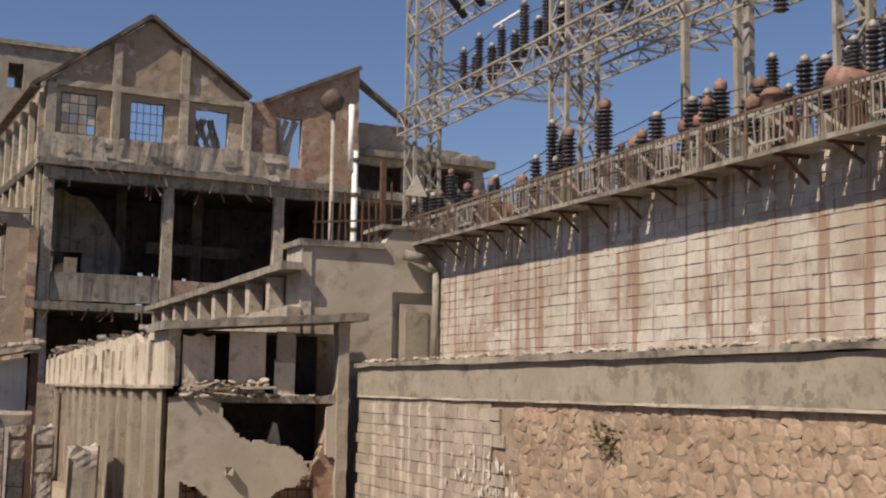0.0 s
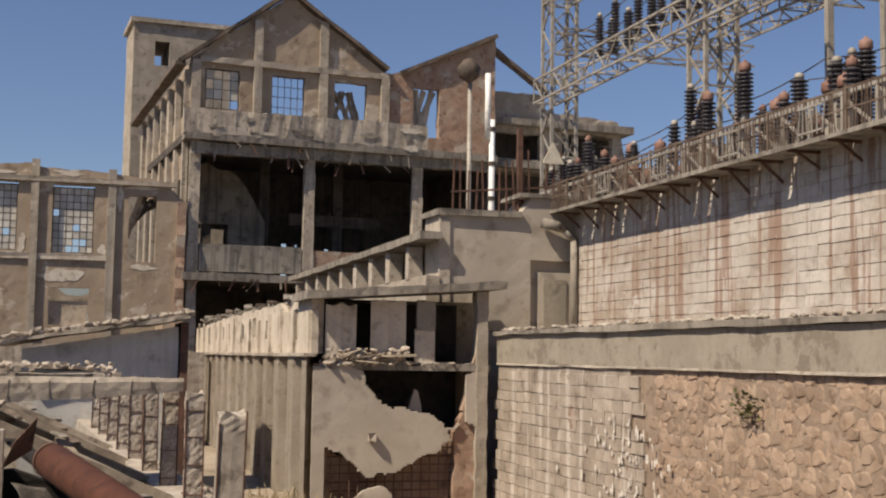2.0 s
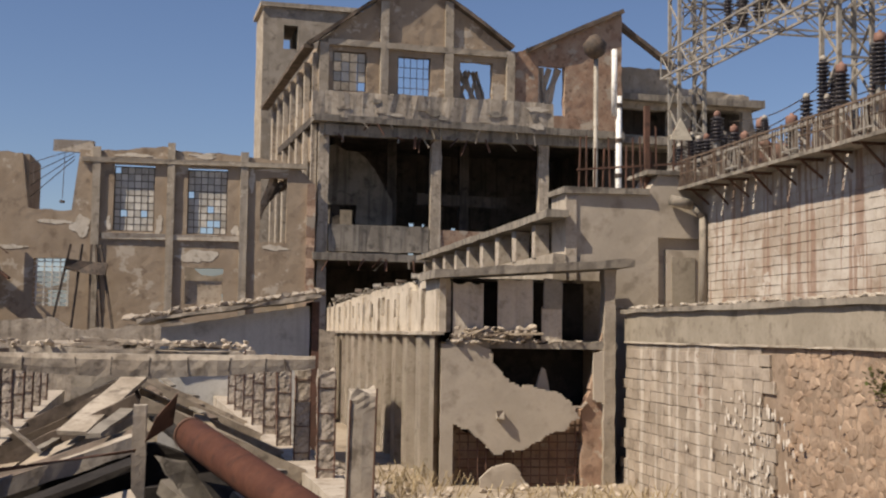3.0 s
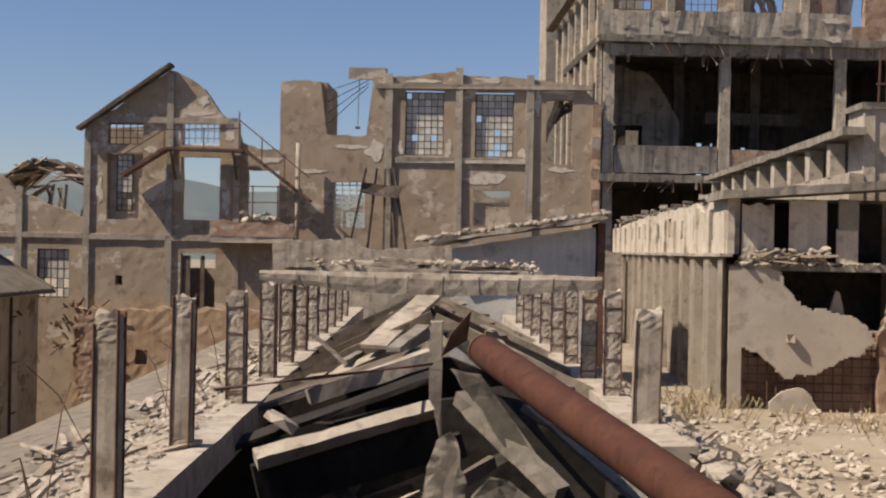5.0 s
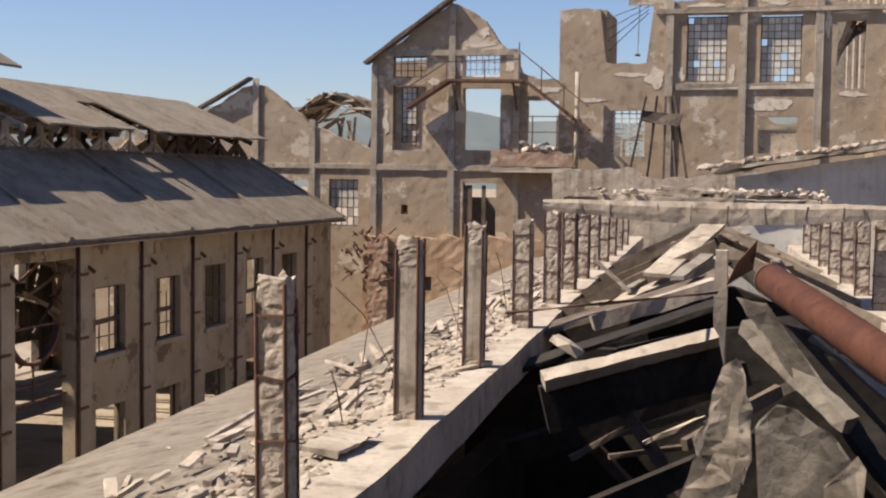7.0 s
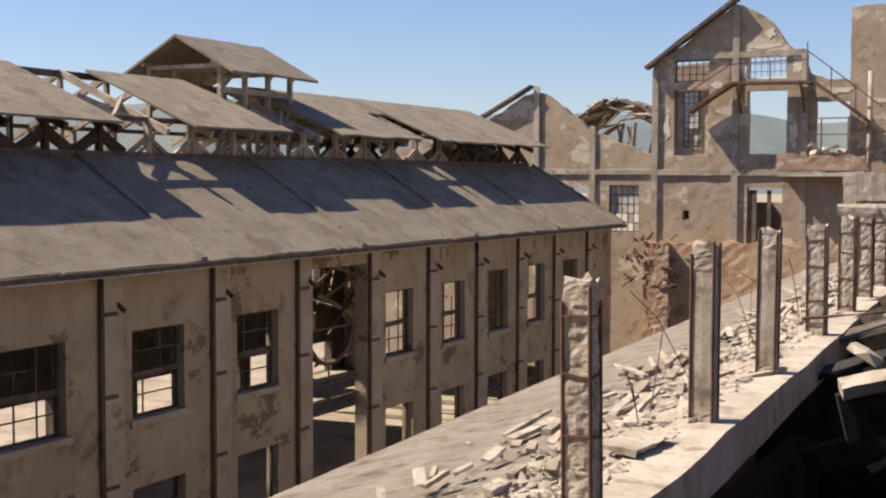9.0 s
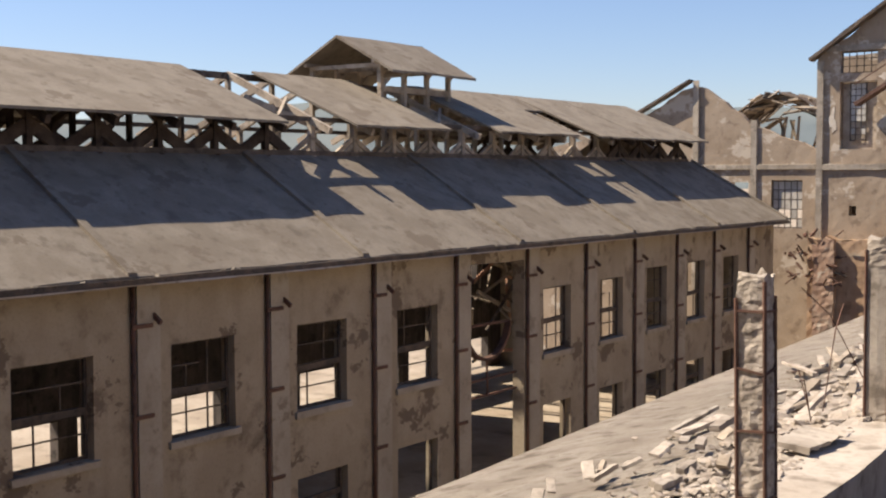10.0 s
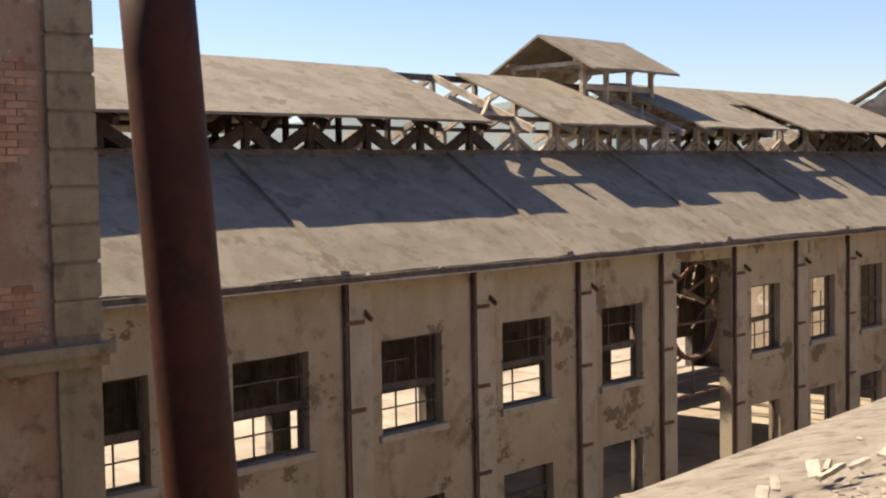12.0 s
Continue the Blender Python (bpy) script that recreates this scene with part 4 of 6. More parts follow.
for k in range(11):
    u = random.uniform(-0.3, 11.8)
    part("spall", patch(fresh(), on(TAT, TANG, u, -0.44, random.uniform(20.4, 21.5)), (math.cos(radians(TANG)), math.sin(radians(TANG)), 0), random.uniform(0.3, 1.3), random.uniform(0.1, 0.35), k * 1.3, (0, -1, 0), 0.05), random.choice((PEELED, DARKCONC, CONCRETE)), tower)
# stair tower behind
b = wall_mesh(fresh(), (2.9, 78.0), 4, 6, 6.2, 30.3, 4, [(1.3, 2.2, 27.7, 29.2)], None, 1.0, 0.02)
part("stair_tower", b, GREYPLASTER, None, "plain plastered stair tower behind the gable", "tower")
part("cap", obox(fresh(), (2.9, 78.0), 4, -0.2, 6.2, -0.2, 4.2, 30.3, 30.6, 0.02), GREYPLASTER, bpy.data.objects["stair_tower"])
# low wing to the right of the gables
wing = thing("right_wing", "ruined concrete wing with thick floor slabs", "building", (24, 62, 0))
part("wall", wall_mesh(fresh(), (20.6, 62.5), 3, 9, 13, 24.2, 0.4, [(0.6, 3.2, 20.6, 22.0), (4.5, 7.5, 20.6, 22.2), (0.4, 3.8, 14, 20), (4.4, 7.9, 14, 20)], profile([(0, 26), (0.4, 25.8), (3.2, 24.3), (3.4, 23.4), (8, 23.0), (8.2, 21)], 0.1), 0.4, 0.04), GREYPLASTER, wing)
# Dark backing added so the openings read as shaded interior.
part("inner_wall", obox(fresh(), (20.6, 64.5), 3, 0, 9, 0, 0.4, 13, 23.0), INNERSHADE, wing)
for z in (22.6, 20.3):
    part("slab", obox(fresh(), (20.6, 62.0), 3, 0.1, 8.6, 0, 3, z - 0.25, z + 0.15, 0.04), DARKCONC, wing)
part("verge", beam(fresh(), (20.4, 62.3, 26.7), (24.0, 62.3, 24.2), 0.6, 0.2, 6, 0.03), DARKTIMBER, wing)
# flue, pole lamp
b = fresh()
tube(b, (20.3, 60.5, 13.0), (20.3, 60.5, 22.2), 0.16, 10)
tube(b, (20.05, 60.5, 21.2), (20.05, 60.5, 24.6), 0.15, 10)
part("steel_flue", b, SHINY, None, "bright sunlit steel flue pipe with dark joints", "pipe", smooth=True)
for z in (14.5, 16.2, 18.0, 19.8, 21.6):
    part("joint", tube(fresh(), (20.3, 60.5, z), (20.3, 60.5, z + 0.22), 0.19, 10), DARKIRON, bpy.data.objects["steel_flue"])
lamp = thing("floodlight_pole", "grey floodlight pole with a round dark lamp head", "lamp", (18.6, 59.0, 6.4))
part("pole", tube(fresh(), (18.6, 59.0, 6.0), (18.6, 59.0, 23.9), 0.12, 8), LATTICE, lamp, smooth=True)
part("lamp_head", lathe(fresh(), (18.5, 58.9, 23.7), [(0.15, 0), (0.5, 0.25), (0.6, 0.7), (0.3, 1.1), (0.1, 1.2)], 14), DARKIRON, lamp, smooth=True)

# ---- retaining walls on the right ----
UW, UY = 12.9, 31.6                 # upper wall's face and far end
upper_wall = tagged(part("wall_upper", box(fresh(), UW + 0.017, UW + 1.0, 4, UY, 6, 14.0), WHITEBLOCK), "tall whitewashed block retaining wall with brown run stains", "wall", kind="structure")
part("upper_terrace", box(fresh(), UW + 1.0, 60, 4, 70, 5.5, 13.95), LEDGE, None, "raised yard of the substation", "terrace", kind="structure")
lower_wall = tagged(part("wall_lower", box(fresh(), 10.06, 10.9, 2, 29.4, 5, 9.86), MORTAR), "lower retaining wall, blockwork turning into rubble stone", "wall", kind="structure")
part("ledge_fill", box(fresh(), 10.9, UW + 0.05, 2, UY, 5, 10.5), LEDGE, None, "rendered terrace between the two walls", "terrace", kind="structure")
part("ledge_band", beam(fresh(), (10.45, 29.4, 10.2), (10.45, 2, 10.2), 0.94, 0.66, 60, 0.012), LEDGE, lower_wall, "grey rendered band")
part("ledge_cap", beam(fresh(), (10.42, 29.45, 10.59), (10.42, 2, 10.59), 1.06, 0.1, 70, 0.02), DARKCONC, lower_wall, "dark worn coping")
part("block_backing", box(fresh(), 10.022, 10.058, 21.9, 29.38, 5.5, 9.82), BLOCK, lower_wall)
part("ledge_joint", beam(fresh(), (10.0, 29.42, 9.85), (10.0, 2, 9.85), 0.06, 0.04, 70, 0.012), PALECONC, lower_wall)
b = fresh()
for k in range(170):
    y = random.uniform(10, 31)
    lump(b, (random.uniform(10.0, 10.2), y, 10.68), random.uniform(0.08, 0.22), 0.5)
part("coping_crumbs", b, PALECONC, None, "pale crumbs of mortar on the coping", "rubble", kind="stuff")
# walkway on brackets
walkway = thing("service_walkway", "narrow concrete service walkway on iron brackets with a rusty railing", "walkway", (UW, 20, 14))
WX = UW - 0.75


def deck(y):
    """The walkway dips slightly towards the near end."""
    return 13.9 - 0.0065 * (UY - y)


part("edge_beam", beam(fresh(), (WX + 0.07, UY, deck(UY) + 0.02), (WX + 0.07, 5, deck(5) + 0.02), 0.06, 0.08, 40, 0.008), DARKCONC, walkway)
y = 6.0
while y < UY:
    part("plank", box(fresh(), WX + 0.11, UW + 0.015, y, y + random.choice((0.6, 0.6, 0.57, 0.5)), deck(y), deck(y) + 0.06, 0.012), DARKCONC, walkway)
    y += 0.62
y = 6.4
while y < UY:
    b = beam(fresh(), (UW + 0.02, y, 13.42 + random.uniform(-0.08, 0.08)), (WX + 0.22, y + random.uniform(-0.06, 0.06), deck(y)), 0.045, 0.045)
    beam(b, (UW + 0.02, y, deck(y) - 0.03), (WX + 0.06, y, deck(y) - 0.03), 0.05, 0.05)
    part("bracket", b, RUST, walkway)
    y += 1.24
RZ = 0.74
part("top_rail", beam(fresh(), (WX + 0.05, UY, deck(UY) + RZ), (WX + 0.05, 5, deck(5) + RZ), 0.035, 0.04, 40, 0.01), RAILRUST, walkway)
part("mid_rail", beam(fresh(), (WX + 0.05, UY, deck(UY) + 0.4), (WX + 0.05, 5, deck(5) + 0.4), 0.022, 0.025, 40, 0.01), RAILRUST, walkway)
y = 6.0
post = picket = None
while y < UY:
    if post is None:
        o = part("rail_post", box(fresh(), -0.022, 0.022, -0.022, 0.022, 0, 0.76), RAILRUST, walkway)
        post, o.location = o.data, Vector((WX + 0.05, y, deck(y) + 0.03)) - WORLD_AT[walkway]
    else:
        o = new("rail_post", post)
        o.parent, o.location = walkway, Vector((WX + 0.05, y, deck(y) + 0.03)) - WORLD_AT[walkway]
    for i in range(1, 15):
        if random.random() < 0.15:
            continue
        if picket is None:
            picket = part("picket", box(fresh(), -0.008, 0.008, -0.008, 0.008, 0, 0.7), RAILRUST, walkway)
            o, picket = picket, picket.data
        else:
            o = new("picket", picket)
            o.parent = walkway
        o.location = Vector((WX + 0.05, y + 0.081 * i, deck(y) + 0.04)) - WORLD_AT[walkway]
        o.rotation_euler = (random.uniform(-0.08, 0.08), random.uniform(-0.04, 0.04), 0)
    y += 1.22
for k in range(6):
    y = 13.0 + 2.9 * k + random.uniform(-0.3, 0.3)
    b = fresh()
    for dz in (0.16, 0.6):
        beam(b, (WX - 0.01, y, deck(y) + dz), (WX - 0.01, y + 0.75, deck(y) + dz), 0.028, 0.03)
    for dy in (0.0, 0.15, 0.3, 0.45, 0.6, 0.75):
        beam(b, (WX - 0.01, y + dy, deck(y) + 0.1), (WX - 0.01, y + dy + random.uniform(-0.1, 0.1), deck(y) + 0.64), 0.02, 0.02)
    part("mesh_panel", b, LATTICE, walkway)
# wall with the blind door
niche = thing("gatehouse_wall", "stepped grey rendered wall with a blind doorway", "wall", (11, UY, 6))
NAT = (9.15, UY)
part("wall_body", wall_mesh(fresh(), NAT, 0, 3.9, 5, 14.3, 1.5, [(2.5, 3.85, 10.5, 12.6)], profile([(0, 13.72), (2.2, 13.72), (2.22, 14.28), (3.9, 14.28)]), 0.4, 0.008), SKIN, niche)
part("recess", obox(fresh(), NAT, 0, 2.45, 3.88, 0.2, 0.3, 10.4, 12.65), SKIN, niche)
part("door_surround", obox(fresh(), NAT, 0, 2.75, 3.75, 0.08, 0.2, 10.5, 12.3), SKIN, niche)
part("door_surround", obox(fresh(), NAT, 0, 2.9, 3.55, 0.04, 0.08, 10.7, 12.1), LEDGE, niche)
part("coping", obox(fresh(), NAT, 0, -0.12, 2.2, -0.12, 1.5, 13.72, 13.86, 0.02), DARKCONC, niche)
part("coping", obox(fresh(), NAT, 0, 2.15, 3.9, -0.08, 1.5, 14.28, 14.4, 0.02), DARKCONC, niche)
part("quoin", obox(fresh(), NAT, 0, -0.06, 0.25, -0.05, -0.002, 9, 13.6, 0.02), PALECONC, niche)
b = fresh()
tube(b, (UW - 0.12, UY - 0.3, 10.6), (UW - 0.12, UY - 0.3, 13.2), 0.1, 14)
tube(b, (UW - 0.12, UY - 0.3, 13.15), (UW - 0.45, UY - 0.25, 13.5), 0.1, 14)
tube(b, (UW - 0.4, UY - 0.25, 13.48), (UW - 1.0, UY - 0.2, 13.6), 0.14, 14)
part("drain_pipe", b, DARKCONC, None, "dark stained drain pipe in the wall corner", "pipe", smooth=True)
fence = thing("yard_fence", "rusty iron bar fence on the stepped wall", "fence", (11, UY + 0.8, 13.8))
for k in range(15):
    x = 9.6 + 0.22 * k
    if k in (5, 11):
        continue
    part("bar", beam(fresh(), (x, UY + 0.5, 13.7), (x + random.uniform(-0.06, 0.06), UY + 0.5, 15.3 + (0.35 if k > 9 else random.uniform(-0.3, 0.1))), 0.04, 0.04), RUST, fence)
part("rail", beam(fresh(), (9.55, UY + 0.5, 14.4), (12.8, UY + 0.5, 14.7), 0.05, 0.05), RUST, fence)
part("gate_post", beam(fresh(), (11.5, UY + 0.5, 13.7), (11.5, UY + 0.5, 16.2), 0.14, 0.14), RUST, fence)
b = fresh()
f0 = [b.verts.new(p) for p in ((12.1, UY + 0.36, 15.3), (12.75, UY + 0.36, 15.3), (12.42, UY + 0.36, 15.9))]
f1 = [b.verts.new(v.co + Vector((0, 0.03, 0))) for v in f0]
b.faces.new(f0)
b.faces.new(f1)
for i in range(3):
    b.faces.new((f0[i], f0[(i + 1) % 3], f1[(i + 1) % 3], f1[i]))
part("warning_sign", b, SIGN, fence, "pale triangular warning sign")
# long roofed parapet behind the ruined block
lw = thing("pillared_parapet", "long low wall of square pillars under a concrete slab", "wall", (9, 40, 6))
part("slab", beam(fresh(), (9.85, 33.15, 13.13), (9.85, 52, 13.13), 2.6, 0.2, 20, 0.02), DARKCONC, lw)
part("slab", beam(fresh(), (8.8, 31.3, 13.13), (8.8, 33.14, 13.13), 0.6, 0.2, 4, 0.02), DARKCONC, lw)
part("plinth", box(fresh(), 8.75, 9.1, 31.5, 52, 5, 12.1, 0.02), GREYPLASTER, lw)
for k in range(9):
    part("pillar", box(fresh(), 8.72, 9.12, 33.2 + 2.2 * k, 33.6 + 2.2 * k, 12.1, 12.97, 0.02), PALECONC, lw)
part("rear_wall", box(fresh(), 11.0, 11.3, UY + 1.5, 52, 5, 13.9), DARKCONC, lw)

# ---- ruined block below ----
ruin = thing("ruined_store", "ruined store with torn render, broken slab and ribbed side wall", "building", (7.5, 30, 6))
RAT, RY = (5.45, 29.4), 29.4


def torn(u, z):
    """Where the skin is broken away: a ragged hole under the slab, and the lower edge sagging to a point."""
    e = noise.noise(Vector((u * 2.1, z * 2.1, 8))) * 0.22 + noise.noise(Vector((u * 6, z * 6, 3))) * 0.06
    left = 1.25 + max(0.0, 9.35 - z) * 0.75 + e
    floor_ = 8.95 - 0.28 * (u - 1.5) + e
    if left < u < 3.75 + e * 0.4 and floor_ < z < 9.95:
        return True
    if u > 3.35 + e * 0.4 and z < 8.35 + e:
        return True
    return z < 7.15 + e * 0.7 + max(0, 1.4 - u) * 0.72 + max(0, u - 1.75) * 0.5 and u > 0.28


part("front_skin", wall_mesh(fresh(), RAT, 0, 4.1, 6.2, 9.85, 0.1, [], profile([(0, 9.75), (1.1, 9.7), (4.1, 9.6)], 0.08, 2), 0.05, 0.006, torn), SKIN, ruin, "smooth grey render skin torn open")
part("fallen_skin", wall_mesh(fresh(), (6.35, RY - 0.25), 0, 1.2, 6.2, 7.0, 0.1, [], profile([(0, 6.6), (0.35, 6.98), (0.85, 6.9), (1.2, 6.5)], 0.08, 2), 0.1, 0.02), SKIN, ruin)
part("corbel_stub", obox(fresh(), RAT, 0, 1.32, 1.52, -0.16, 0.0, 8.0, 8.18, 0.03), CONCRETE, ruin)
part("standing_shard", wall_mesh(fresh(), (7.82, RY + 0.5), 0, 0.46, 8.1, 9.3, 0.1, [], profile([(0, 8.4), (0.16, 9.0), (0.24, 9.28), (0.33, 9.1), (0.46, 8.45)], 0.04, 5), 0.08, 0.015), SKIN, ruin)
part("brick_pier", wall_mesh(fresh(), (9.45, RY - 0.04), 0, 0.28, 6, 11.6, 0.4, [], None, 0.15, 0.02), GREYPLASTER, ruin)
part("brick_stub", wall_mesh(fresh(), (8.95, RY + 0.1), 0, 0.5, 6, 10.1, 0.3, [], profile([(0, 8.2), (0.25, 8.9), (0.5, 10.0)], 0.12, 3), 0.12, 0.03), BRICKWALL, ruin, "red brick stub of the broken wall")
b = fresh()
for k in range(9):
    obox(b, RAT, 0, 0.45, 4.3, 0.3, 0.34, 6.4 + 0.2 * k, 6.43 + 0.2 * k, 0.01)
for k in range(18):
    obox(b, RAT, 0, 0.5 + 0.22 * k, 0.53 + 0.22 * k, 0.26, 0.3, 6.2, 8.3, 0.01)
part("reinforcement", b, RUST, ruin, "bare rusty reinforcement mesh", kind="stuff")
part("inner_brick", wall_mesh(fresh(), (5.6, RY + 0.45), 0, 4.2, 6, 8.2, 0.2, [], profile([(0, 8.0), (1.4, 7.3), (2.6, 8.1), (4.2, 8.3)], 0.15), 0.3, 0.03), BRICKWALL, ruin)
part("floor_slab", wall_mesh(fresh(), (5.6, RY + 0.02), 0, 4.2, 9.66, 9.82, 1.75, [], None, 0.2, 0.05), DARKCONC, ruin)
random.seed(83)
b = fresh()
for k in range(90):
    lump(b, (random.uniform(5.6, 7.3 + 0.6 * random.random()), RY + random.uniform(-0.08, 0.25), 9.8 + random.random() ** 2 * 0.4), random.uniform(0.06, 0.3), 0.5)
for k in range(30):
    lump(b, (random.uniform(7.3, 9.3), RY + random.uniform(-0.05, 0.2), 9.84), random.uniform(0.05, 0.16), 0.5)
part("floor_rubble", b, RUBBLE, None, "broken plaster heaped on the store floor edge", "rubble", kind="stuff")
for k in range(12):
    p = Vector((random.uniform(5.7, 7.2), RY + random.uniform(-0.1, 0.2), 9.88 + random.uniform(0, 0.15)))
    part("floor_scrap", beam(fresh(), p, p + Vector((random.uniform(0.3, 0.9), random.uniform(-0.2, 0.2), random.uniform(-0.12, 0.25))), random.uniform(0.05, 0.14), 0.04, 4, 0.02), random.choice((TIMBER, RUBBLE, DARKTIMBER)), ruin)
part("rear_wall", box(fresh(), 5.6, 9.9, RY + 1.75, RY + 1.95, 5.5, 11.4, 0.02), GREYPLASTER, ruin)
o = part("roof_slab", wall_mesh(fresh(), (5.2, RY - 0.28), 0, 4.95, 11.35, 11.54, 2.2, [], None, 0.25, 0.03), DARKCONC, ruin, "dark stained roof slab")
for v in o.data.vertices:
    v.co.z += (v.co.x - 5.2) * 0.075 - 0.05
def fluted_panel(x0, x1, y, z0, z1, ragged=0.06):
    """An upright sheet of shallow flutes with a torn side."""
    b = fresh()
    n_ = max(6, int((x1 - x0) / 0.03))
    prev_ = None
    for i in range(n_ + 1):
        x = x0 + (x1 - x0) * i / n_
        d = 0.006 * (1 if (x * 5.2) % 1.0 < 0.5 else 0)
        top_ = z1 + ragged * 2 * noise.noise(Vector((x * 4, z1, 2)))
        col_ = [b.verts.new((x, y - d, z0)), b.verts.new((x, y - d, top_))]
        if prev_:
            b.faces.new((prev_[0], col_[0], col_[1], prev_[1]))
        prev_ = col_
    b.normal_update()
    bmesh.ops.solidify(b, geom=list(b.faces), thickness=0.03)
    return b


for x0, x1, z0, z1 in ((5.75, 6.5, 9.85, 11.2), (6.85, 7.72, 9.85, 11.32), (7.95, 8.45, 9.85, 10.65)):
    part("panel", fluted_panel(x0, x1, RY + 0.2, z0, z1), CORRUGATED, ruin, "pale fluted wall sheet")
part("panel", wall_mesh(fresh(), (7.98, RY + 0.16), 0, 0.46, 10.62, 11.36, 0.05, [], None, 0.15, 0.012), DARKCONC, ruin)
# Black sheet added behind the panels in place of the store's inner shade.
part("dark_recess", box(fresh(), 5.7, 9.3, RY + 1.2, RY + 1.4, 6.2, 11.3), SHADEBLACK, ruin)
# ribbed side wall: fluted lower sheets, pale upper panels
SX = 5.5
b = fresh()
ny = 420
prev = None
for i in range(ny + 1):
    yy = 29.4 + 29.5 * i / ny
    ph = (yy * 0.48 + 0.1 * noise.noise(Vector((yy * 0.3, 2, 2)))) % 1.0
    bump_ = 0.22 * (1 if ph < 0.45 else 0) + 0.02 * noise.noise(Vector((yy, 1, 1)))
    col = [b.verts.new((SX - bump_, yy, z)) for z in (6.2, 8.2, 10.0)]
    if prev:
        for j in range(2):
            b.faces.new((prev[j], col[j], col[j + 1], prev[j + 1]))
    prev = col
bmesh.ops.solidify(b, geom=list(b.faces), thickness=0.12)
part("fluted_sheet", b, CORRUGATED, ruin, "fluted weathered side wall")
random.seed(77)
niches = []
u = 0.8
while u < 27:
    w = random.uniform(0.35, 0.8)
    niches.append((u, u + w, 10.35 + random.uniform(0, 0.2), 11.05 + random.uniform(-0.1, 0.1)))
    u += w + random.uniform(0.9, 2.2)
part("upper_band", wall_mesh(fresh(), (SX - 0.1, 58.0), -90, 28.5, 10.03, 11.7, 0.16, niches, profile([(0, 11.1), (5, 11.15), (12, 11.3), (18, 11.35), (22, 11.35), (23.6, 11.4), (24.0, 11.42), (24.2, 11.1), (25.6, 11.08), (25.8, 11.5), (28.5, 11.45)], 0.05, 1.4), 0.35, 0.012), CORRUGATED, ruin, "pale panelled upper band with broken top")
random.seed(91)
b = fresh()
for k in range(120):
    yy = random.uniform(29.6, 56)
    lump(b, (SX + random.uniform(-0.15, 0.3), yy, 11.36 + random.uniform(-0.05, 0.12)), random.uniform(0.1, 0.32), 0.5)
part("band_rubble", b, DARKCONC, None, "dark crumbs along the broken wall top", "rubble", kind="stuff")
for k in range(10):
    yy = 30.5 + 2.6 * k
    part("top_board", beam(fresh(), (SX - 0.05, yy, 11.46), (SX + 0.1, yy + random.uniform(0.8, 2.0), 11.5 + random.uniform(-0.06, 0.12)), 0.25, 0.07, 4, 0.03), random.choice((DARKTIMBER, DARKCONC)), ruin)
part("upper_backing", wall_mesh(fresh(), (SX + 0.1, 58.0), -90, 28.3, 10.03, 11.7, 0.12, [niches[1], niches[4], niches[-3]], profile([(0, 11.0), (12, 11.2), (28.5, 11.4)], 0.1, 1.4), 0.4, 0.02), CORRUGATED, ruin)
for k in range(14):
    yy = 29.6 + 2.05 * k
    part("panel_rib", box(fresh(), SX - 0.17, SX - 0.1, yy, yy + 0.22, 10.03, 11.1 + random.uniform(-0.1, 0.25), 0.012), CORRUGATED, ruin)
part("side_ledge", beam(fresh(), (SX - 0.15, 29.3, 10.0), (SX - 0.15, 58, 10.0), 0.3, 0.08, 40, 0.02), CONCRETE, ruin)
# low rendered shed
shed = thing("rendered_shed", "low pale rendered shed under a broken roof slab", "shed", (1, 34, 6))
part("wall_body", wall_mesh(fresh(), (-1.2, 34), 0, 3.9, 5, 10.75, 2.5, [], profile([(0, 10.05), (3.9, 10.7)]), 0.5, 0.02), SHEDWALL, shed)
part("roof_slab", beam(fresh(), (-1.8, 35, 10.2), (2.95, 35, 10.95), 3.0, 0.12, 20, 0.04), CONCRETE, shed)
random.seed(8)
b = fresh()
for k in range(150):
    x = random.uniform(-2.0, 3.0)
    lump(b, (x, random.uniform(33.6, 35.5), 10.32 + (x + 1.8) * 0.158), random.uniform(0.1, 0.45), 0.45)
part("shed_roof_rubble", b, RUBBLE, None, "broken masonry heaped on the shed roof", "rubble", kind="stuff")
part("jamb", box(fresh(), 2.75, 2.95, 33.9, 36, 5, 10.8), RUST, shed)

# ---- substation ----
def lattice(parent, p, q, w, step=1.0, leg=0.08, bar=0.045):
    """A square lattice mast or girder from p to q: four chords and the lacing of each side."""
    p, q = Vector(p), Vector(q)
    d = (q - p).normalized()
    s = d.cross(Vector((0, 0, 1)))
    s = Vector((1, 0, 0)) if s.length < 1e-3 else s.normalized()
    t = s.cross(d).normalized()
    off = [(s * i + t * j) * w / 2 for i, j in ((-1, -1), (1, -1), (1, 1), (-1, 1))]
    for o in off:
        part("chord", beam(fresh(), p + o, q + o, leg, leg), LATTICE, parent)
    n_ = max(2, int((q - p).length / step))
    for j in range(4):
        o1, o2 = off[j], off[(j + 1) % 4]
        for k in range(n_):
            a, c = p.lerp(q, k / n_), p.lerp(q, (k + 1) / n_)
            part("lacing_bar", beam(fresh(), a + (o1 if k % 2 else o2), c + (o2 if k % 2 else o1), bar, bar), LATTICE, parent)
            if k % 3 == 0:
                part("lacing_bar", beam(fresh(), a + o1, a + o2, bar, bar), LATTICE, parent)


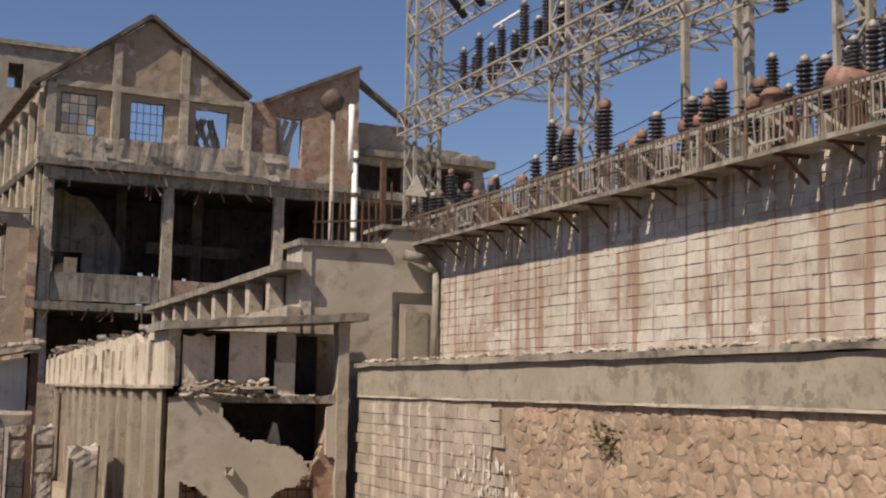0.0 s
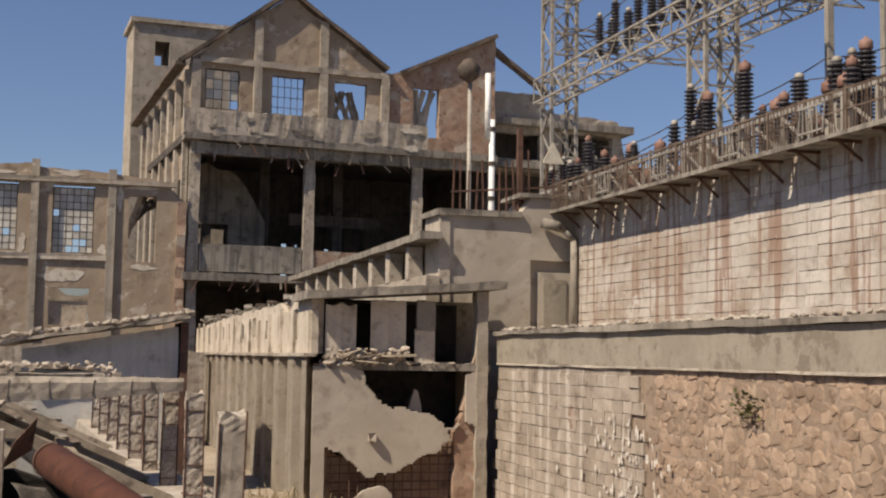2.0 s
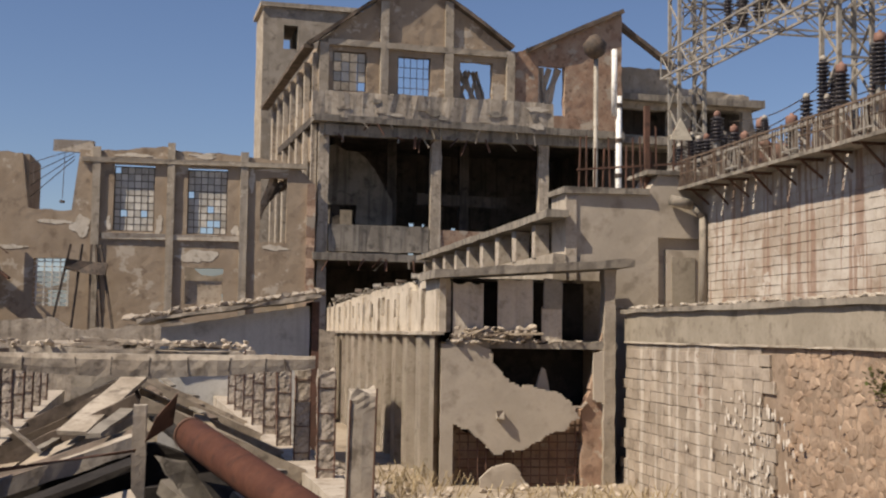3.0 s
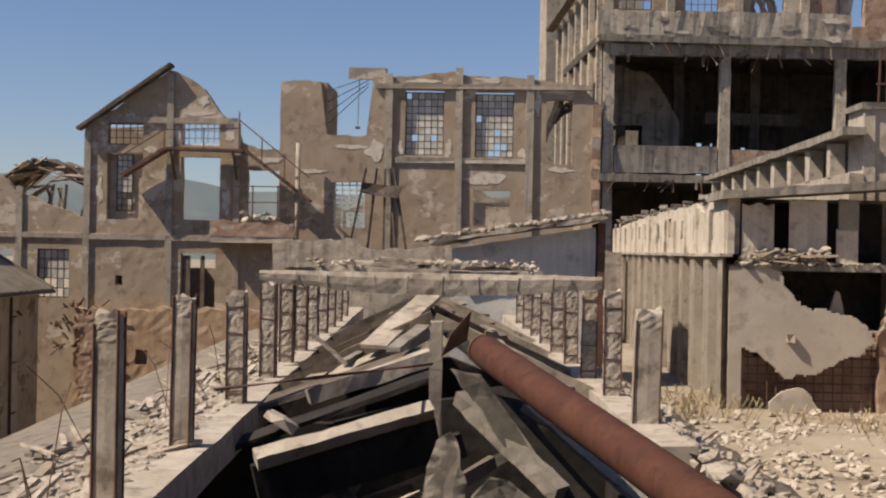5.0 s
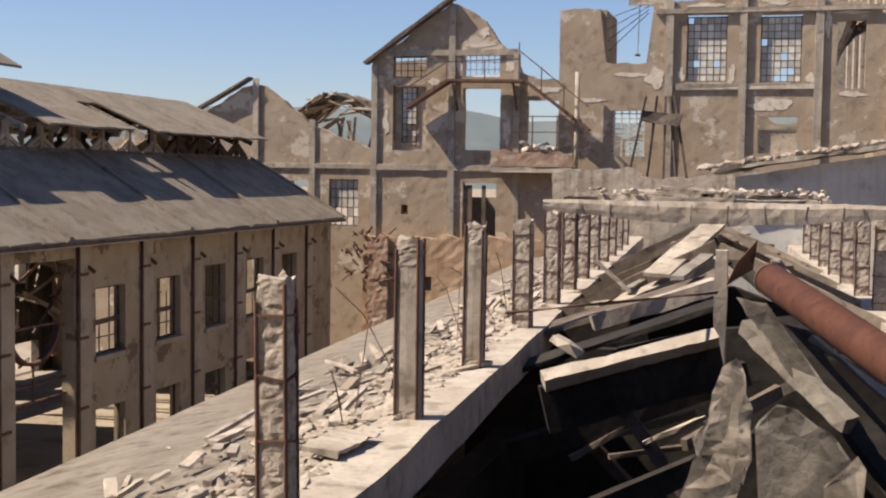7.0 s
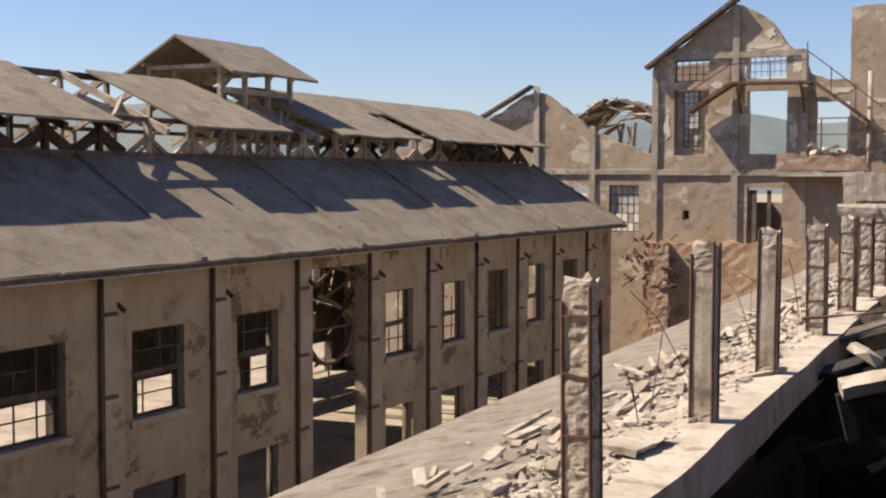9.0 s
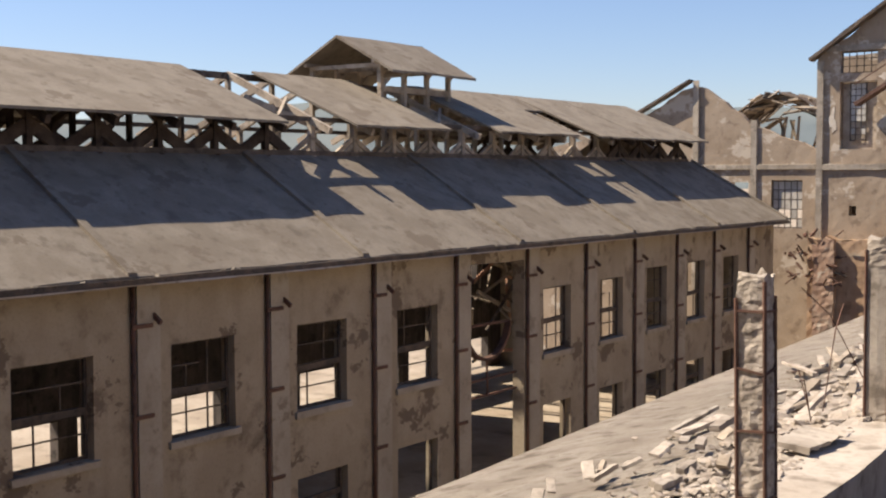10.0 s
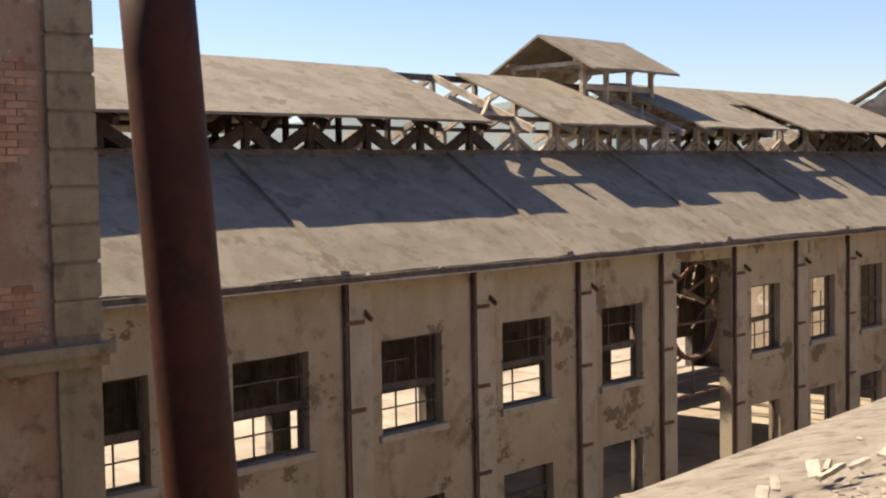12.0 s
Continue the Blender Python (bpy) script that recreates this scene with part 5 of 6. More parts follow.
def insulator(at, height, r=0.13, head=None, base=0.0, hang=False):
    """A stack of porcelain sheds, with a cap or a tank on top."""
    g = thing("insulator", "tall ribbed dark porcelain insulator" if head is None else "ribbed porcelain insulator with a terracotta-painted head", "insulator", at, "substation insulators")
    x, y_, z = at
    if base > 0:
        part("stand", beam(fresh(), (x, y_, z - base), (x, y_, z), 0.14, 0.14), LATTICE, g)
    prof = [(r * 0.5, 0)]
    n_ = max(4, int(height / 0.09))
    for k in range(n_):
        h0 = height * k / n_
        prof += [(r * 0.55, h0 + 0.01), (r, h0 + height / n_ * 0.35), (r * 0.95, h0 + height / n_ * 0.55), (r * 0.55, h0 + height / n_ * 0.7)]
    prof.append((r * 0.5, height))
    part("porcelain", lathe(fresh(), (x, y_, z), prof, 10), INSULATOR, g, smooth=True)
    if head:
        part("head", lathe(fresh(), (x, y_, z + height), [(head * 0.8, 0), (head * 1.05, 0.04), (head, head * 1.3), (head * 0.85, head * 1.55), (head * 0.35, head * 1.7), (head * 0.3, head * 2.0), (0.03, head * 2.05)], 12), COPPER, g, smooth=True)
    else:
        part("cap", lathe(fresh(), (x, y_, z + height), [(r * 0.5, 0), (r * 0.6, 0.05), (r * 0.45, 0.12), (0.02, 0.15)], 8), LATTICE, g, smooth=True)
    return g


for x, y_, zt in ((15.0, 38.0, 26.0), (14.9, 27.6, 24.0), (15.4, 17.6, 22.0)):
    m = thing("lattice_mast", "pale weathered steel lattice mast", "mast", (x, y_, 13.95), "substation masts")
    lattice(m, (x, y_, 13.9), (x, y_, zt), 0.85, 0.85, 0.1, 0.05)
    part("foot", box(fresh(), x - 0.6, x + 0.6, y_ - 0.6, y_ + 0.6, 13.9, 14.2), CONCRETE, m)
for name, p, q, w in (("gantry", (14.6, 38.3, 18.7), (14.6, 13, 18.4), 0.75), ("gantry", (15.0, 38.3, 22.0), (15.0, 26, 21.6), 0.75), ("gantry", (17.6, 33, 19.6), (17.6, 13, 19.2), 0.9), ("gantry", (14.9, 27.6, 19.6), (19.5, 27.6, 19.6), 0.7), ("gantry", (15.0, 38.0, 20.4), (22.0, 38.0, 20.4), 0.7)):
    lattice(thing(name, "pale steel lattice girder carrying insulators", "gantry", p, "substation gantries"), p, q, w, 0.8, 0.06, 0.034)
for x, y_ in ((17.6, 24.5), (17.6, 21.0), (19.0, 26.0), (16.8, 25.5)):
    m = part("steel_post", beam(fresh(), (x, y_, 13.9), (x, y_, 20.2), 0.16, 0.16), LATTICE, None, "plain upright steel post of the substation", "post", "substation posts")
# insulators standing and hanging on the girders
for y_ in (33.6, 32.5, 31.0, 29.6, 28.3, 25.2, 23.9, 22.0, 20.6, 19.2, 18.0):
    insulator((14.5, y_, 18.85), random.choice((1.15, 1.3, 1.45)), 0.14)
    if random.random() < 0.6:
        insulator((14.75, y_ - 0.35, 18.85), 0.95, 0.16)
for y_ in (30.6, 23.2, 19.9):
    part("bus_pipe", beam(fresh(), (14.5, y_ - 0.9, 20.2), (14.5, y_ + 0.9, 20.2), 0.06, 0.06), SHINY, None, "pale busbar tube between insulators", "busbar", "busbars")
for x, y_, z in ((14.9, 34.5, 21.4), (14.9, 33.2, 21.4), (14.9, 31.8, 21.4)):
    g = insulator((x, y_, z), 1.1, 0.13)
    g.rotation_euler = (radians(35), radians(-65), 0)
for x, y_, z in ((14.3, 18.7, 17.0), (14.3, 16.4, 17.0), (14.3, 14.6, 17.0)):
    insulator((x, y_, z), 1.25, 0.15)
# apparatus in the yard
random.seed(11)
y_ = 13.6
while y_ < 36:
    x = random.choice((13.9, 14.3, 15.6))
    kind_ = random.random()
    if kind_ < 0.45:
        insulator((x, y_, 14.9), random.choice((0.6, 0.8, 1.0)), random.choice((0.13, 0.16, 0.18)), None, 0.95)
    elif kind_ < 0.8:
        insulator((x, y_, 14.75), random.choice((0.6, 0.8)), 0.18, random.choice((0.11, 0.15)), 0.85)
    else:
        tnk = thing("oil_breaker", "terracotta-painted breaker tank on a steel stand", "transformer", (x, y_, 13.95), "breaker tanks")
        part("tank", tube(fresh(), (x - 0.5, y_, 15.2), (x + 0.5, y_, 15.2), 0.27, 16, cuts=2), COPPER, tnk, smooth=True)
        for dx in (-0.35, 0.35):
            part("leg", beam(fresh(), (x + dx, y_, 13.9), (x + dx, y_, 14.9), 0.1, 0.1), RUST, tnk)
    y_ += random.uniform(0.45, 1.0)
random.seed(23)
for k in range(56):
    x, y_ = random.uniform(13.7, 18.5), random.uniform(14.5, 36)
    if random.random() < 0.55:
        insulator((x, y_, 14.8 + random.uniform(0, 0.6)), random.choice((0.7, 0.9, 1.2)), random.choice((0.13, 0.16, 0.2)), None, 2.0)
    else:
        insulator((x, y_, 14.9 + random.uniform(0, 0.7)), random.choice((0.7, 0.9)), 0.19, random.choice((0.09, 0.13)), 1.7)
for x, y_ in ((15.5, 16.2), (16.4, 18.9), (17.0, 15.0), (15.9, 21.8)):
    part("steel_post", beam(fresh(), (x, y_, 13.9), (x, y_, 19.5), 0.2, 0.14), LATTICE, None, "plain upright steel post of the substation", "post", "substation posts")
def standing_tank(x, y, z, radius, height):
    """An upright breaker tank with a domed lid and a bushing on top."""
    g = thing("oil_breaker", "upright terracotta-painted breaker tank with a bushing", "transformer", (x, y, z), "breaker tanks")
    part("tank", lathe(fresh(), (x, y, z), [(radius * 0.9, 0), (radius, 0.05), (radius, height * 0.75), (radius * 1.12, height * 0.76), (radius * 1.12, height * 0.82), (radius * 0.8, height * 0.95), (radius * 0.3, height)], 16), COPPER, g, smooth=True)
    part("stand", beam(fresh(), (x, y, 13.9), (x, y, z + 0.05), 0.3, 0.3), RUST, g)
    prof = []
    for k in range(8):
        prof += [(0.07, 0.07 * k), (0.13, 0.07 * k + 0.025), (0.07, 0.07 * k + 0.05)]
    part("bushing", lathe(fresh(), (x, y, z + height - 0.02), prof, 10), INSULATOR, g, smooth=True)
    part("cap", lathe(fresh(), (x, y, z + height + 0.52), [(0.08, 0), (0.09, 0.06), (0.03, 0.12)], 8), LATTICE, g, smooth=True)


random.seed(37)
for x, y_ in ((14.1, 14.0), (14.9, 14.6), (14.0, 15.3), (15.2, 15.9), (14.2, 16.7), (14.8, 17.5), (14.0, 18.6), (15.0, 19.4), (14.3, 20.8), (14.1, 30.4), (14.5, 31.6), (14.0, 33.0)):
    standing_tank(x, y_, 14.5 + random.uniform(0, 0.35), random.choice((0.16, 0.2, 0.23)), random.uniform(0.5, 0.75))
b = fresh()
for k in range(22):
    yy = 13 + 1.05 * k
    beam(b, (13.6, yy, 13.9), (13.6, yy + random.uniform(-0.1, 0.1), 15.0), 0.07, 0.07)
    beam(b, (13.6, yy, 14.2), (13.6, yy + 1.0, 14.9), 0.05, 0.05)
beam(b, (13.6, 13, 15.0), (13.6, 36, 15.0), 0.09, 0.09)
part("apparatus_frame", b, LATTICE, None, "steel support frame under the substation apparatus", "frame")
for x, z in ((14.5, 20.2), (14.8, 19.9), (16.0, 16.8), (15.6, 16.3)):
    b = fresh()
    rings = []
    for k in range(41):
        m = Vector((x, 12 + 0.625 * k, z - 0.3 * math.sin(math.pi * (k % 10) / 10)))
        rings.append([b.verts.new(m + Vector((dx, 0, dz))) for dx, dz in ((-0.012, -0.012), (0.012, -0.012), (0.012, 0.012), (-0.012, 0.012))])
    for p, q in zip(rings, rings[1:]):
        for j in range(4):
            b.faces.new((p[j], p[(j + 1) % 4], q[(j + 1) % 4], q[j]))
    part("overhead_wire", b, DARKIRON, None, "thin slack overhead wire", "wire", "overhead wires")

# ---- collapsed shed in the foreground ----
def S(u, v, z):
    """Shed directions: across u, along v."""
    return Vector((u - 0.055 * v, v, z))


sloped = thing("collapsed_shed", "long shed with its roof fallen in between concrete edge beams", "building", (-1, 15, 0))


def sbeam(p, q, w, h, cuts=10, rough=0.02):
    return beam(fresh(), S(*p), S(*q), w, h, cuts, rough)


part("edge_beam", sbeam((-2.02, 3.2, 8.14), (-2.02, 36, 8.14), 0.42, 0.32, 50, 0.012), PALECONC, sloped, "pale concrete edge beam")
part("edge_beam", sbeam((2.28, 11.5, 8.1), (2.28, 36, 8.1), 0.4, 0.32, 40, 0.015), PALECONC, sloped, "pale concrete edge beam")
b = fresh()
nu, nv = 14, 66
g = [[b.verts.new(S(-5.4 + 3.2 * i / nu, 1.2 + 34.8 * j / nv, 7.48 + 0.76 * i / nu + 0.05 * noise.noise(Vector((i * 0.5, j * 0.6, 2))) * min(1, i / 4))) for j in range(nv + 1)] for i in range(nu + 1)]
for i in range(nu):
    for j in range(nv):
        b.faces.new((g[i][j], g[i + 1][j], g[i + 1][j + 1], g[i][j + 1]))
bmesh.ops.solidify(b, geom=list(b.faces), thickness=0.18)
part("roof_slab", b, PALECONC, sloped, "dusty pale concrete roof slab")
b = fresh()
g = [[b.verts.new(S(2.4 + 3.2 * i / 10, 4 + 32 * j / 50, 8.2 - 1.75 * (i / 10) ** 0.8 + 0.12 * noise.noise(Vector((i * 0.6, j * 0.6, 6))))) for j in range(51)] for i in range(11)]
for i in range(10):
    for j in range(50):
        b.faces.new((g[i][j], g[i + 1][j], g[i + 1][j + 1], g[i][j + 1]))
bmesh.ops.solidify(b, geom=list(b.faces), thickness=0.2)
part("roof_slab", b, RUBBLE, sloped, "rubble-strewn broken roof slab")
part("outer_wall", box(fresh(), -5.75, -5.45, 2.5, 36, 0, 7.45, 0.0), HALLWALL, sloped)
# Black inner walls and floor: the pit's shade is in their colour.
part("outer_wall", box(fresh(), 1.2, 1.6, 3.5, 36, 0, 7.9, 0.0), SHADEBLACK, sloped)
part("inner_wall", box(fresh(), -3.0, -2.7, 2.5, 36, 0, 7.2, 0.0), SHADEBLACK, sloped)
part("inner_floor", box(fresh(), -2.7, 1.2, 2.5, 36, 4.0, 4.2, 0.0), SHADEBLACK, sloped)
part("far_wall", wall_mesh(fresh(), (-3.6, 35.5), 0, 6.0, 0, 9.4, 0.3, [], profile([(0, 9.2), (3, 9.4), (6, 8.8)], 0.2), 0.5, 0.04), GREYPLASTER, sloped)

# Black cross walls added to close the view and darken the pit.
part("cross_wall", wall_mesh(fresh(), (-3.6, 14.6), 0, 4.2, 4.2, 8.9, 0.2, [], profile([(0, 8.1), (0.9, 8.15), (2.6, 8.75), (3.2, 8.75), (4.2, 8.2)], 0.06), 0.3, 0.02), SHADEBLACK, sloped, "black cross wall added to keep the pit dark")
part("cross_wall", wall_mesh(fresh(), (-3.4, 13.4), 0, 4.6, 4.2, 8.4, 0.2, [(1.2, 2.2, 4.2, 6.0)], profile([(0, 7.9), (1.4, 8.1), (2.6, 8.4), (3.2, 8.5), (4.6, 8.0)], 0.06), 0.3, 0.02), SHADEBLACK, sloped, "black cross wall added to keep the pit dark")


def stump(u, v, z0, z1, smooth_, lean=(0, 0), w=0.16):
    """A reinforced concrete post stripped of its roof, with bare bars."""
    p = thing("concrete_post", "spalled reinforced concrete post with bare rusty bars" if not smooth_ else "square concrete post with a broken top", "post", S(u, v, z0), "posts along the shed")
    b = fresh()
    n_ = 60 if v < 12 else 26
    e_ = w * 0.49
    a, c = S(u, v, z0), S(u + lean[0], v + lean[1], z1)
    ring_ = [(-1, -1), (-0.5, -1), (0, -1), (0.5, -1), (1, -1), (1, -0.5), (1, 0), (1, 0.5), (1, 1), (0.5, 1), (0, 1), (-0.5, 1), (-1, 1), (-1, 0.5), (-1, 0), (-1, -0.5)]
    rings = []
    for i in range(n_ + 1):
        k = i / n_
        sound = smooth_ and 0.06 < k < 0.86
        m = a.lerp(c, k)
        row_ = []
        for sx, sy in ring_:
            q = Vector((sx * w / 2, sy * w / 2, (z1 - z0) * k))
            corner = abs(sx) + abs(sy) - 1
            wear = noise.noise(Vector((q.x * 9 + v, q.y * 9, q.z * 4)))
            fine_ = noise.noise(Vector((q.x * 30 + v, q.y * 30, q.z * 30)))
            f = 1 - 0.06 * corner + ((0.03 * wear + 0.01 * fine_) if sound else (0.1 * wear + 0.13 * fine_))
            row_.append(b.verts.new((m.x + q.x * f, m.y + q.y * f, m.z + (0.05 * wear + 0.05 * fine_ if i == n_ else 0))))
        rings.append(row_)
    for q, t in zip(rings, rings[1:]):
        for j in range(16):
            b.faces.new((q[j], q[(j + 1) % 16], t[(j + 1) % 16], t[j]))
    b.faces.new(rings[0])
    b.faces.new(rings[-1])
    part("shaft", b, CONCRETE if smooth_ else SPALL, p)
    for sx, sy in ((-1, -1), (1, -1), (1, 1)):
        top = c + Vector((sx * e_, sy * e_, random.uniform(-0.14, 0.04)))
        part("rebar", tube(fresh(), a + Vector((sx * e_, sy * e_, 0)), top, 0.011, 6), RUST, p)
    if not smooth_:
        for k in (0.08, 0.35, 0.62, 0.85):
            m = a.lerp(c, k + random.uniform(-0.03, 0.03))
            h_ = fresh()
            cs = [m + Vector((sx * e_ * 1.06, sy * e_ * 1.06, random.uniform(-0.015, 0.015))) for sx, sy in ((-1, -1), (1, -1), (1, 1), (-1, 1))]
            for i in range(4):
                beam(h_, cs[i], cs[(i + 1) % 4], 0.011, 0.011)
            part("stirrup", h_, RUST, p)
    return p


VL = [5.45, 8.15, 10.6, 13.6, 16.3, 18.4, 20.5, 22.6, 24.7, 26.8, 28.9, 31.0]
for i, v in enumerate(VL):
    stump(-2.05, v, 8.3, 9.52 + random.uniform(-0.04, 0.04), i in (1, 2), (random.uniform(-0.02, 0.02), 0), 0.15 if i == 0 else 0.16 if i < 3 else 0.19)
VR = [13.1, 15.4, 17.6, 19.7, 21.8, 23.9, 26.0, 28.1, 30.2]
for i, v in enumerate(VR):
    stump(2.28, v, 8.25, (9.42, 9.5, 9.55)[min(i, 2)] + random.uniform(-0.05, 0.05), i == 0, (random.uniform(-0.03, 0.03), 0), 0.27 if i == 0 else 0.21)
b = fresh()
rings = []
for i in range(41):
    k = i / 40
    x = -3.24 + 4.68 * k
    bulge = max(0.0, 1 - abs(k - 0.52) / 0.52)
    end = 0.8 if k < 0.2 or k > 0.9 else 1.0
    hi = 9.675 + 0.02 * noise.noise(Vector((x * 2, 1, 1)))
    lo = 9.51 - 0.16 * bulge ** 0.8 + (0.02 if end < 1 else 0) + 0.02 * noise.noise(Vector((x * 2, 4, 1)))
    w_ = 0.22 * end + 0.03 * noise.noise(Vector((x * 3, 7, 1)))
    rings.append([b.verts.new((x, 17.2 + sy * w_ / 2 + 0.012 * noise.noise(Vector((x * 9, sy, sz))), (hi if sz > 0 else lo) - (0.03 if sz * sz < 1 else 0))) for sy, sz in ((-1, -1), (-1.1, -0.3), (-1.1, 0.5), (-0.8, 1), (0.8, 1), (1, -1))])
    for v, (sy, sz) in zip(rings[-1], ((-1, -1), (-1.1, -0.3), (-1.1, 0.5), (-0.8, 1), (0.8, 1), (1, -1))):
        if abs(sz) < 1:
            v.co.z = lo + (hi - lo) * (sz + 1) / 2
for p, q in zip(rings, rings[1:]):
    for j in range(6):
        b.faces.new((p[j], p[(j + 1) % 6], q[(j + 1) % 6], q[j]))
b.faces.new(rings[0])
b.faces.new(rings[-1])
cb = part("fallen_cross_beam", b, CONCRETE, None, "cracked grey concrete cross beam lying across the posts", "beam")
for x in (-2.72, -2.3, -1.62, -1.2, -0.72, -0.22, 0.3, 0.78, 1.05):
    k = (x + 3.24) / 4.68
    lo = 9.5 - 0.16 * max(0.0, 1 - abs(k - 0.52) / 0.52) ** 0.8
    part("crack", beam(fresh(), (x, 17.08, lo + 0.05), (x + random.uniform(-0.03, 0.03), 17.08, 9.64), 0.008, 0.008, 4, 0.004), DARKIRON, cb)
# layers of cracked screed and roofing slipped on to the beam
for label_, x0, x1, z0, z1, y0, d_, th in (("slipped screed slab on the cross beam", -2.5, 0.45, 9.72, 9.68, 17.75, 0.8, 0.07), ("slipped screed slab on the cross beam", -2.3, -0.1, 9.79, 9.8, 18.1, 0.9, 0.05), ("slipped screed slab on the cross beam", -1.7, 0.5, 9.86, 9.74, 18.4, 0.7, 0.045)):
    part("cracked_slab", beam(fresh(), (x0, y0, z0), (x1, y0, z1), d_, th, 26, 0.022), CONCRETE, None, label_, "slab", "slipped slabs")
# The dark line of a shaded underside, put into the strip's colour.
part("lifted_strip", beam(fresh(), (-1.75, 18.0, 9.83), (0.5, 18.0, 9.735), 0.2, 0.025, 18, 0.022), DARKTIMBER, None, "warped strip coloured dark for its shaded underside", "roofing")
random.seed(61)
b = fresh()
for k in range(80):
    lump(b, (random.uniform(-2.6, 0.6), random.uniform(17.2, 18.8), 9.74 + random.uniform(0, 0.1)), random.uniform(0.05, 0.2), 0.5)
part("beam_crumbs", b, RUBBLE, None, "crumbs of concrete on the cross beam", "rubble", kind="stuff")

# fallen timbers, beams and slabs
def debris(name, label, category, p, q, w, h, material, cuts=8, rough=0.015):
    return part(name, beam(fresh(), p, q, w, h, cuts, rough), material, None, label, category, "fallen roof parts")


rafter = part("fallen_beam", beam(fresh(), (-2.0, 10.6, 8.2), (-0.55, 11.2, 8.58), 0.13, 0.13, 16, 0.016, (0.0, -0.75, 1.0)), PALECONC, None, "pale broken concrete rafter", "beam", "fallen roof parts")
# The rafter's shaded side face is painted in by this web's black.
part("web", beam(fresh(), (-2.0, 10.68, 7.93), (-0.5, 11.3, 8.33), 0.1, 0.42, 16, 0.02), SHADEBLACK, rafter, "deep web under the rafter, black for its shaded side")
debris("fallen_beam", "grey broken concrete rafter", "beam", (-1.95, 13.2, 8.42), (-0.68, 13.6, 8.86), 0.22, 0.16, CONCRETE, 8, 0.03)
debris("fallen_beam", "grey broken concrete rafter", "beam", (-2.1, 14.5, 8.0), (-0.75, 15.0, 8.32), 0.26, 0.14, CONCRETE, 8, 0.03)
debris("fallen_beam", "grey broken concrete rafter", "beam", (-1.75, 15.0, 8.5), (-0.78, 15.5, 9.0), 0.24, 0.14, CONCRETE, 8, 0.03)
debris("fallen_plank", "tilted pale roof plank on debris", "plank", (-1.45, 15, 8.82), (-0.9, 17, 9.36), 0.34, 0.06, CONCRETE)
debris("fallen_plank", "short pale stick leaning on debris", "plank", (-1.9, 13.0, 9.12), (-1.52, 13, 8.8), 0.07, 0.05, PALECONC)
# Boards and rafters coloured black here deepen the pit's shade.
debris("fallen_plank", "dark roof board lying loose", "plank", (-2.7, 12.2, 8.0), (-0.6, 12.6, 8.75), 0.5, 0.05, SHADEBLACK)
debris("fallen_plank", "dark roof board lying loose", "plank", (-2.7, 14.0, 8.2), (-0.6, 14.3, 8.9), 0.8, 0.05, DARKTIMBER)
debris("fallen_plank", "dark rafter fallen inward", "beam", (-2.5, 11.6, 7.3), (-0.3, 12.4, 8.1), 0.16, 0.24, SHADEBLACK)
debris("fallen_plank", "dark rafter fallen inward", "beam", (-2.1, 9.6, 7.0), (0.2, 10.4, 8.0), 0.1, 0.2, SHADEBLACK)
debris("fallen_plank", "dark steep rafter sliding down", "beam", (0.0, 11.8, 8.7), (1.3, 10.2, 7.2), 0.4, 0.1, SHADEBLACK, 14, 0.03)
debris("fallen_plank", "grey steep concrete rafter sliding down", "beam", (-0.3, 11.0, 8.72), (0.55, 10.2, 8.05), 0.12, 0.14, SLABDARK, 12, 0.03)
debris("fallen_plank", "grey steep board sliding down", "plank", (0.3, 11.4, 8.6), (1.7, 10.4, 7.6), 0.14, 0.06, SLABDARK, 12, 0.03)
debris("fallen_plank", "dark iron strut leaning in the pit", "plank", (-1.4, 11.0, 8.0), (0.0, 11.0, 6.2), 0.12, 0.12, DARKIRON)
debris("fallen_plank", "dark iron strut leaning in the pit", "plank", (-1.9, 12.0, 7.5), (-0.4, 12.0, 6.0), 0.12, 0.12, DARKIRON)
for v in (15.6, 18.0, 21.0, 24.0):
    debris("roof_rafter", "weathered rafter of the fallen roof", "beam", S(-1.85, v, 8.2), S(0.1, v, 9.15), 0.14, 0.2, DARKTIMBER)
    debris("roof_rafter", "weathered rafter of the fallen roof", "beam", S(2.1, v + 0.4, 8.2), S(0.1, v + 0.4, 9.1), 0.14, 0.2, TIMBER)
for k in range(40):
    v = random.uniform(13.6, 30)
    s_ = random.choice((-1, 1))
    u0 = random.uniform(0.2, 1.7)
    # Black boards in the mix imitate the dark gaps between boards.
    debris("roof_board", "loose weathered grey roof board", "plank", S(0.1 + s_ * u0, v, 8.95 - 0.45 * u0 + random.uniform(0, 0.2)), S(0.1 + s_ * (u0 - random.uniform(0.2, 0.6)), v + random.uniform(0.8, 2.2), 9.05 - 0.42 * u0 + random.uniform(0.0, 0.25)), random.uniform(0.08, 0.22), 0.05, random.choice((TIMBER, CONCRETE, SLABDARK, SLABDARK, DARKTIMBER, SHADEBLACK)))
debris("king_post", "broken pale king post standing upright", "post", (-0.52, 12.0, 6.2), (-0.56, 12.0, 9.32), 0.17, 0.12, PALECONC, 14, 0.02)
b = fresh()
beam(b, (-2.0, 9.0, 8.97), (-0.57, 11.6, 8.95), 0.018, 0.018, 10, 0.01)
part("rusty_rod", b, RUST, None, "long thin rusty tie rod", "rod")


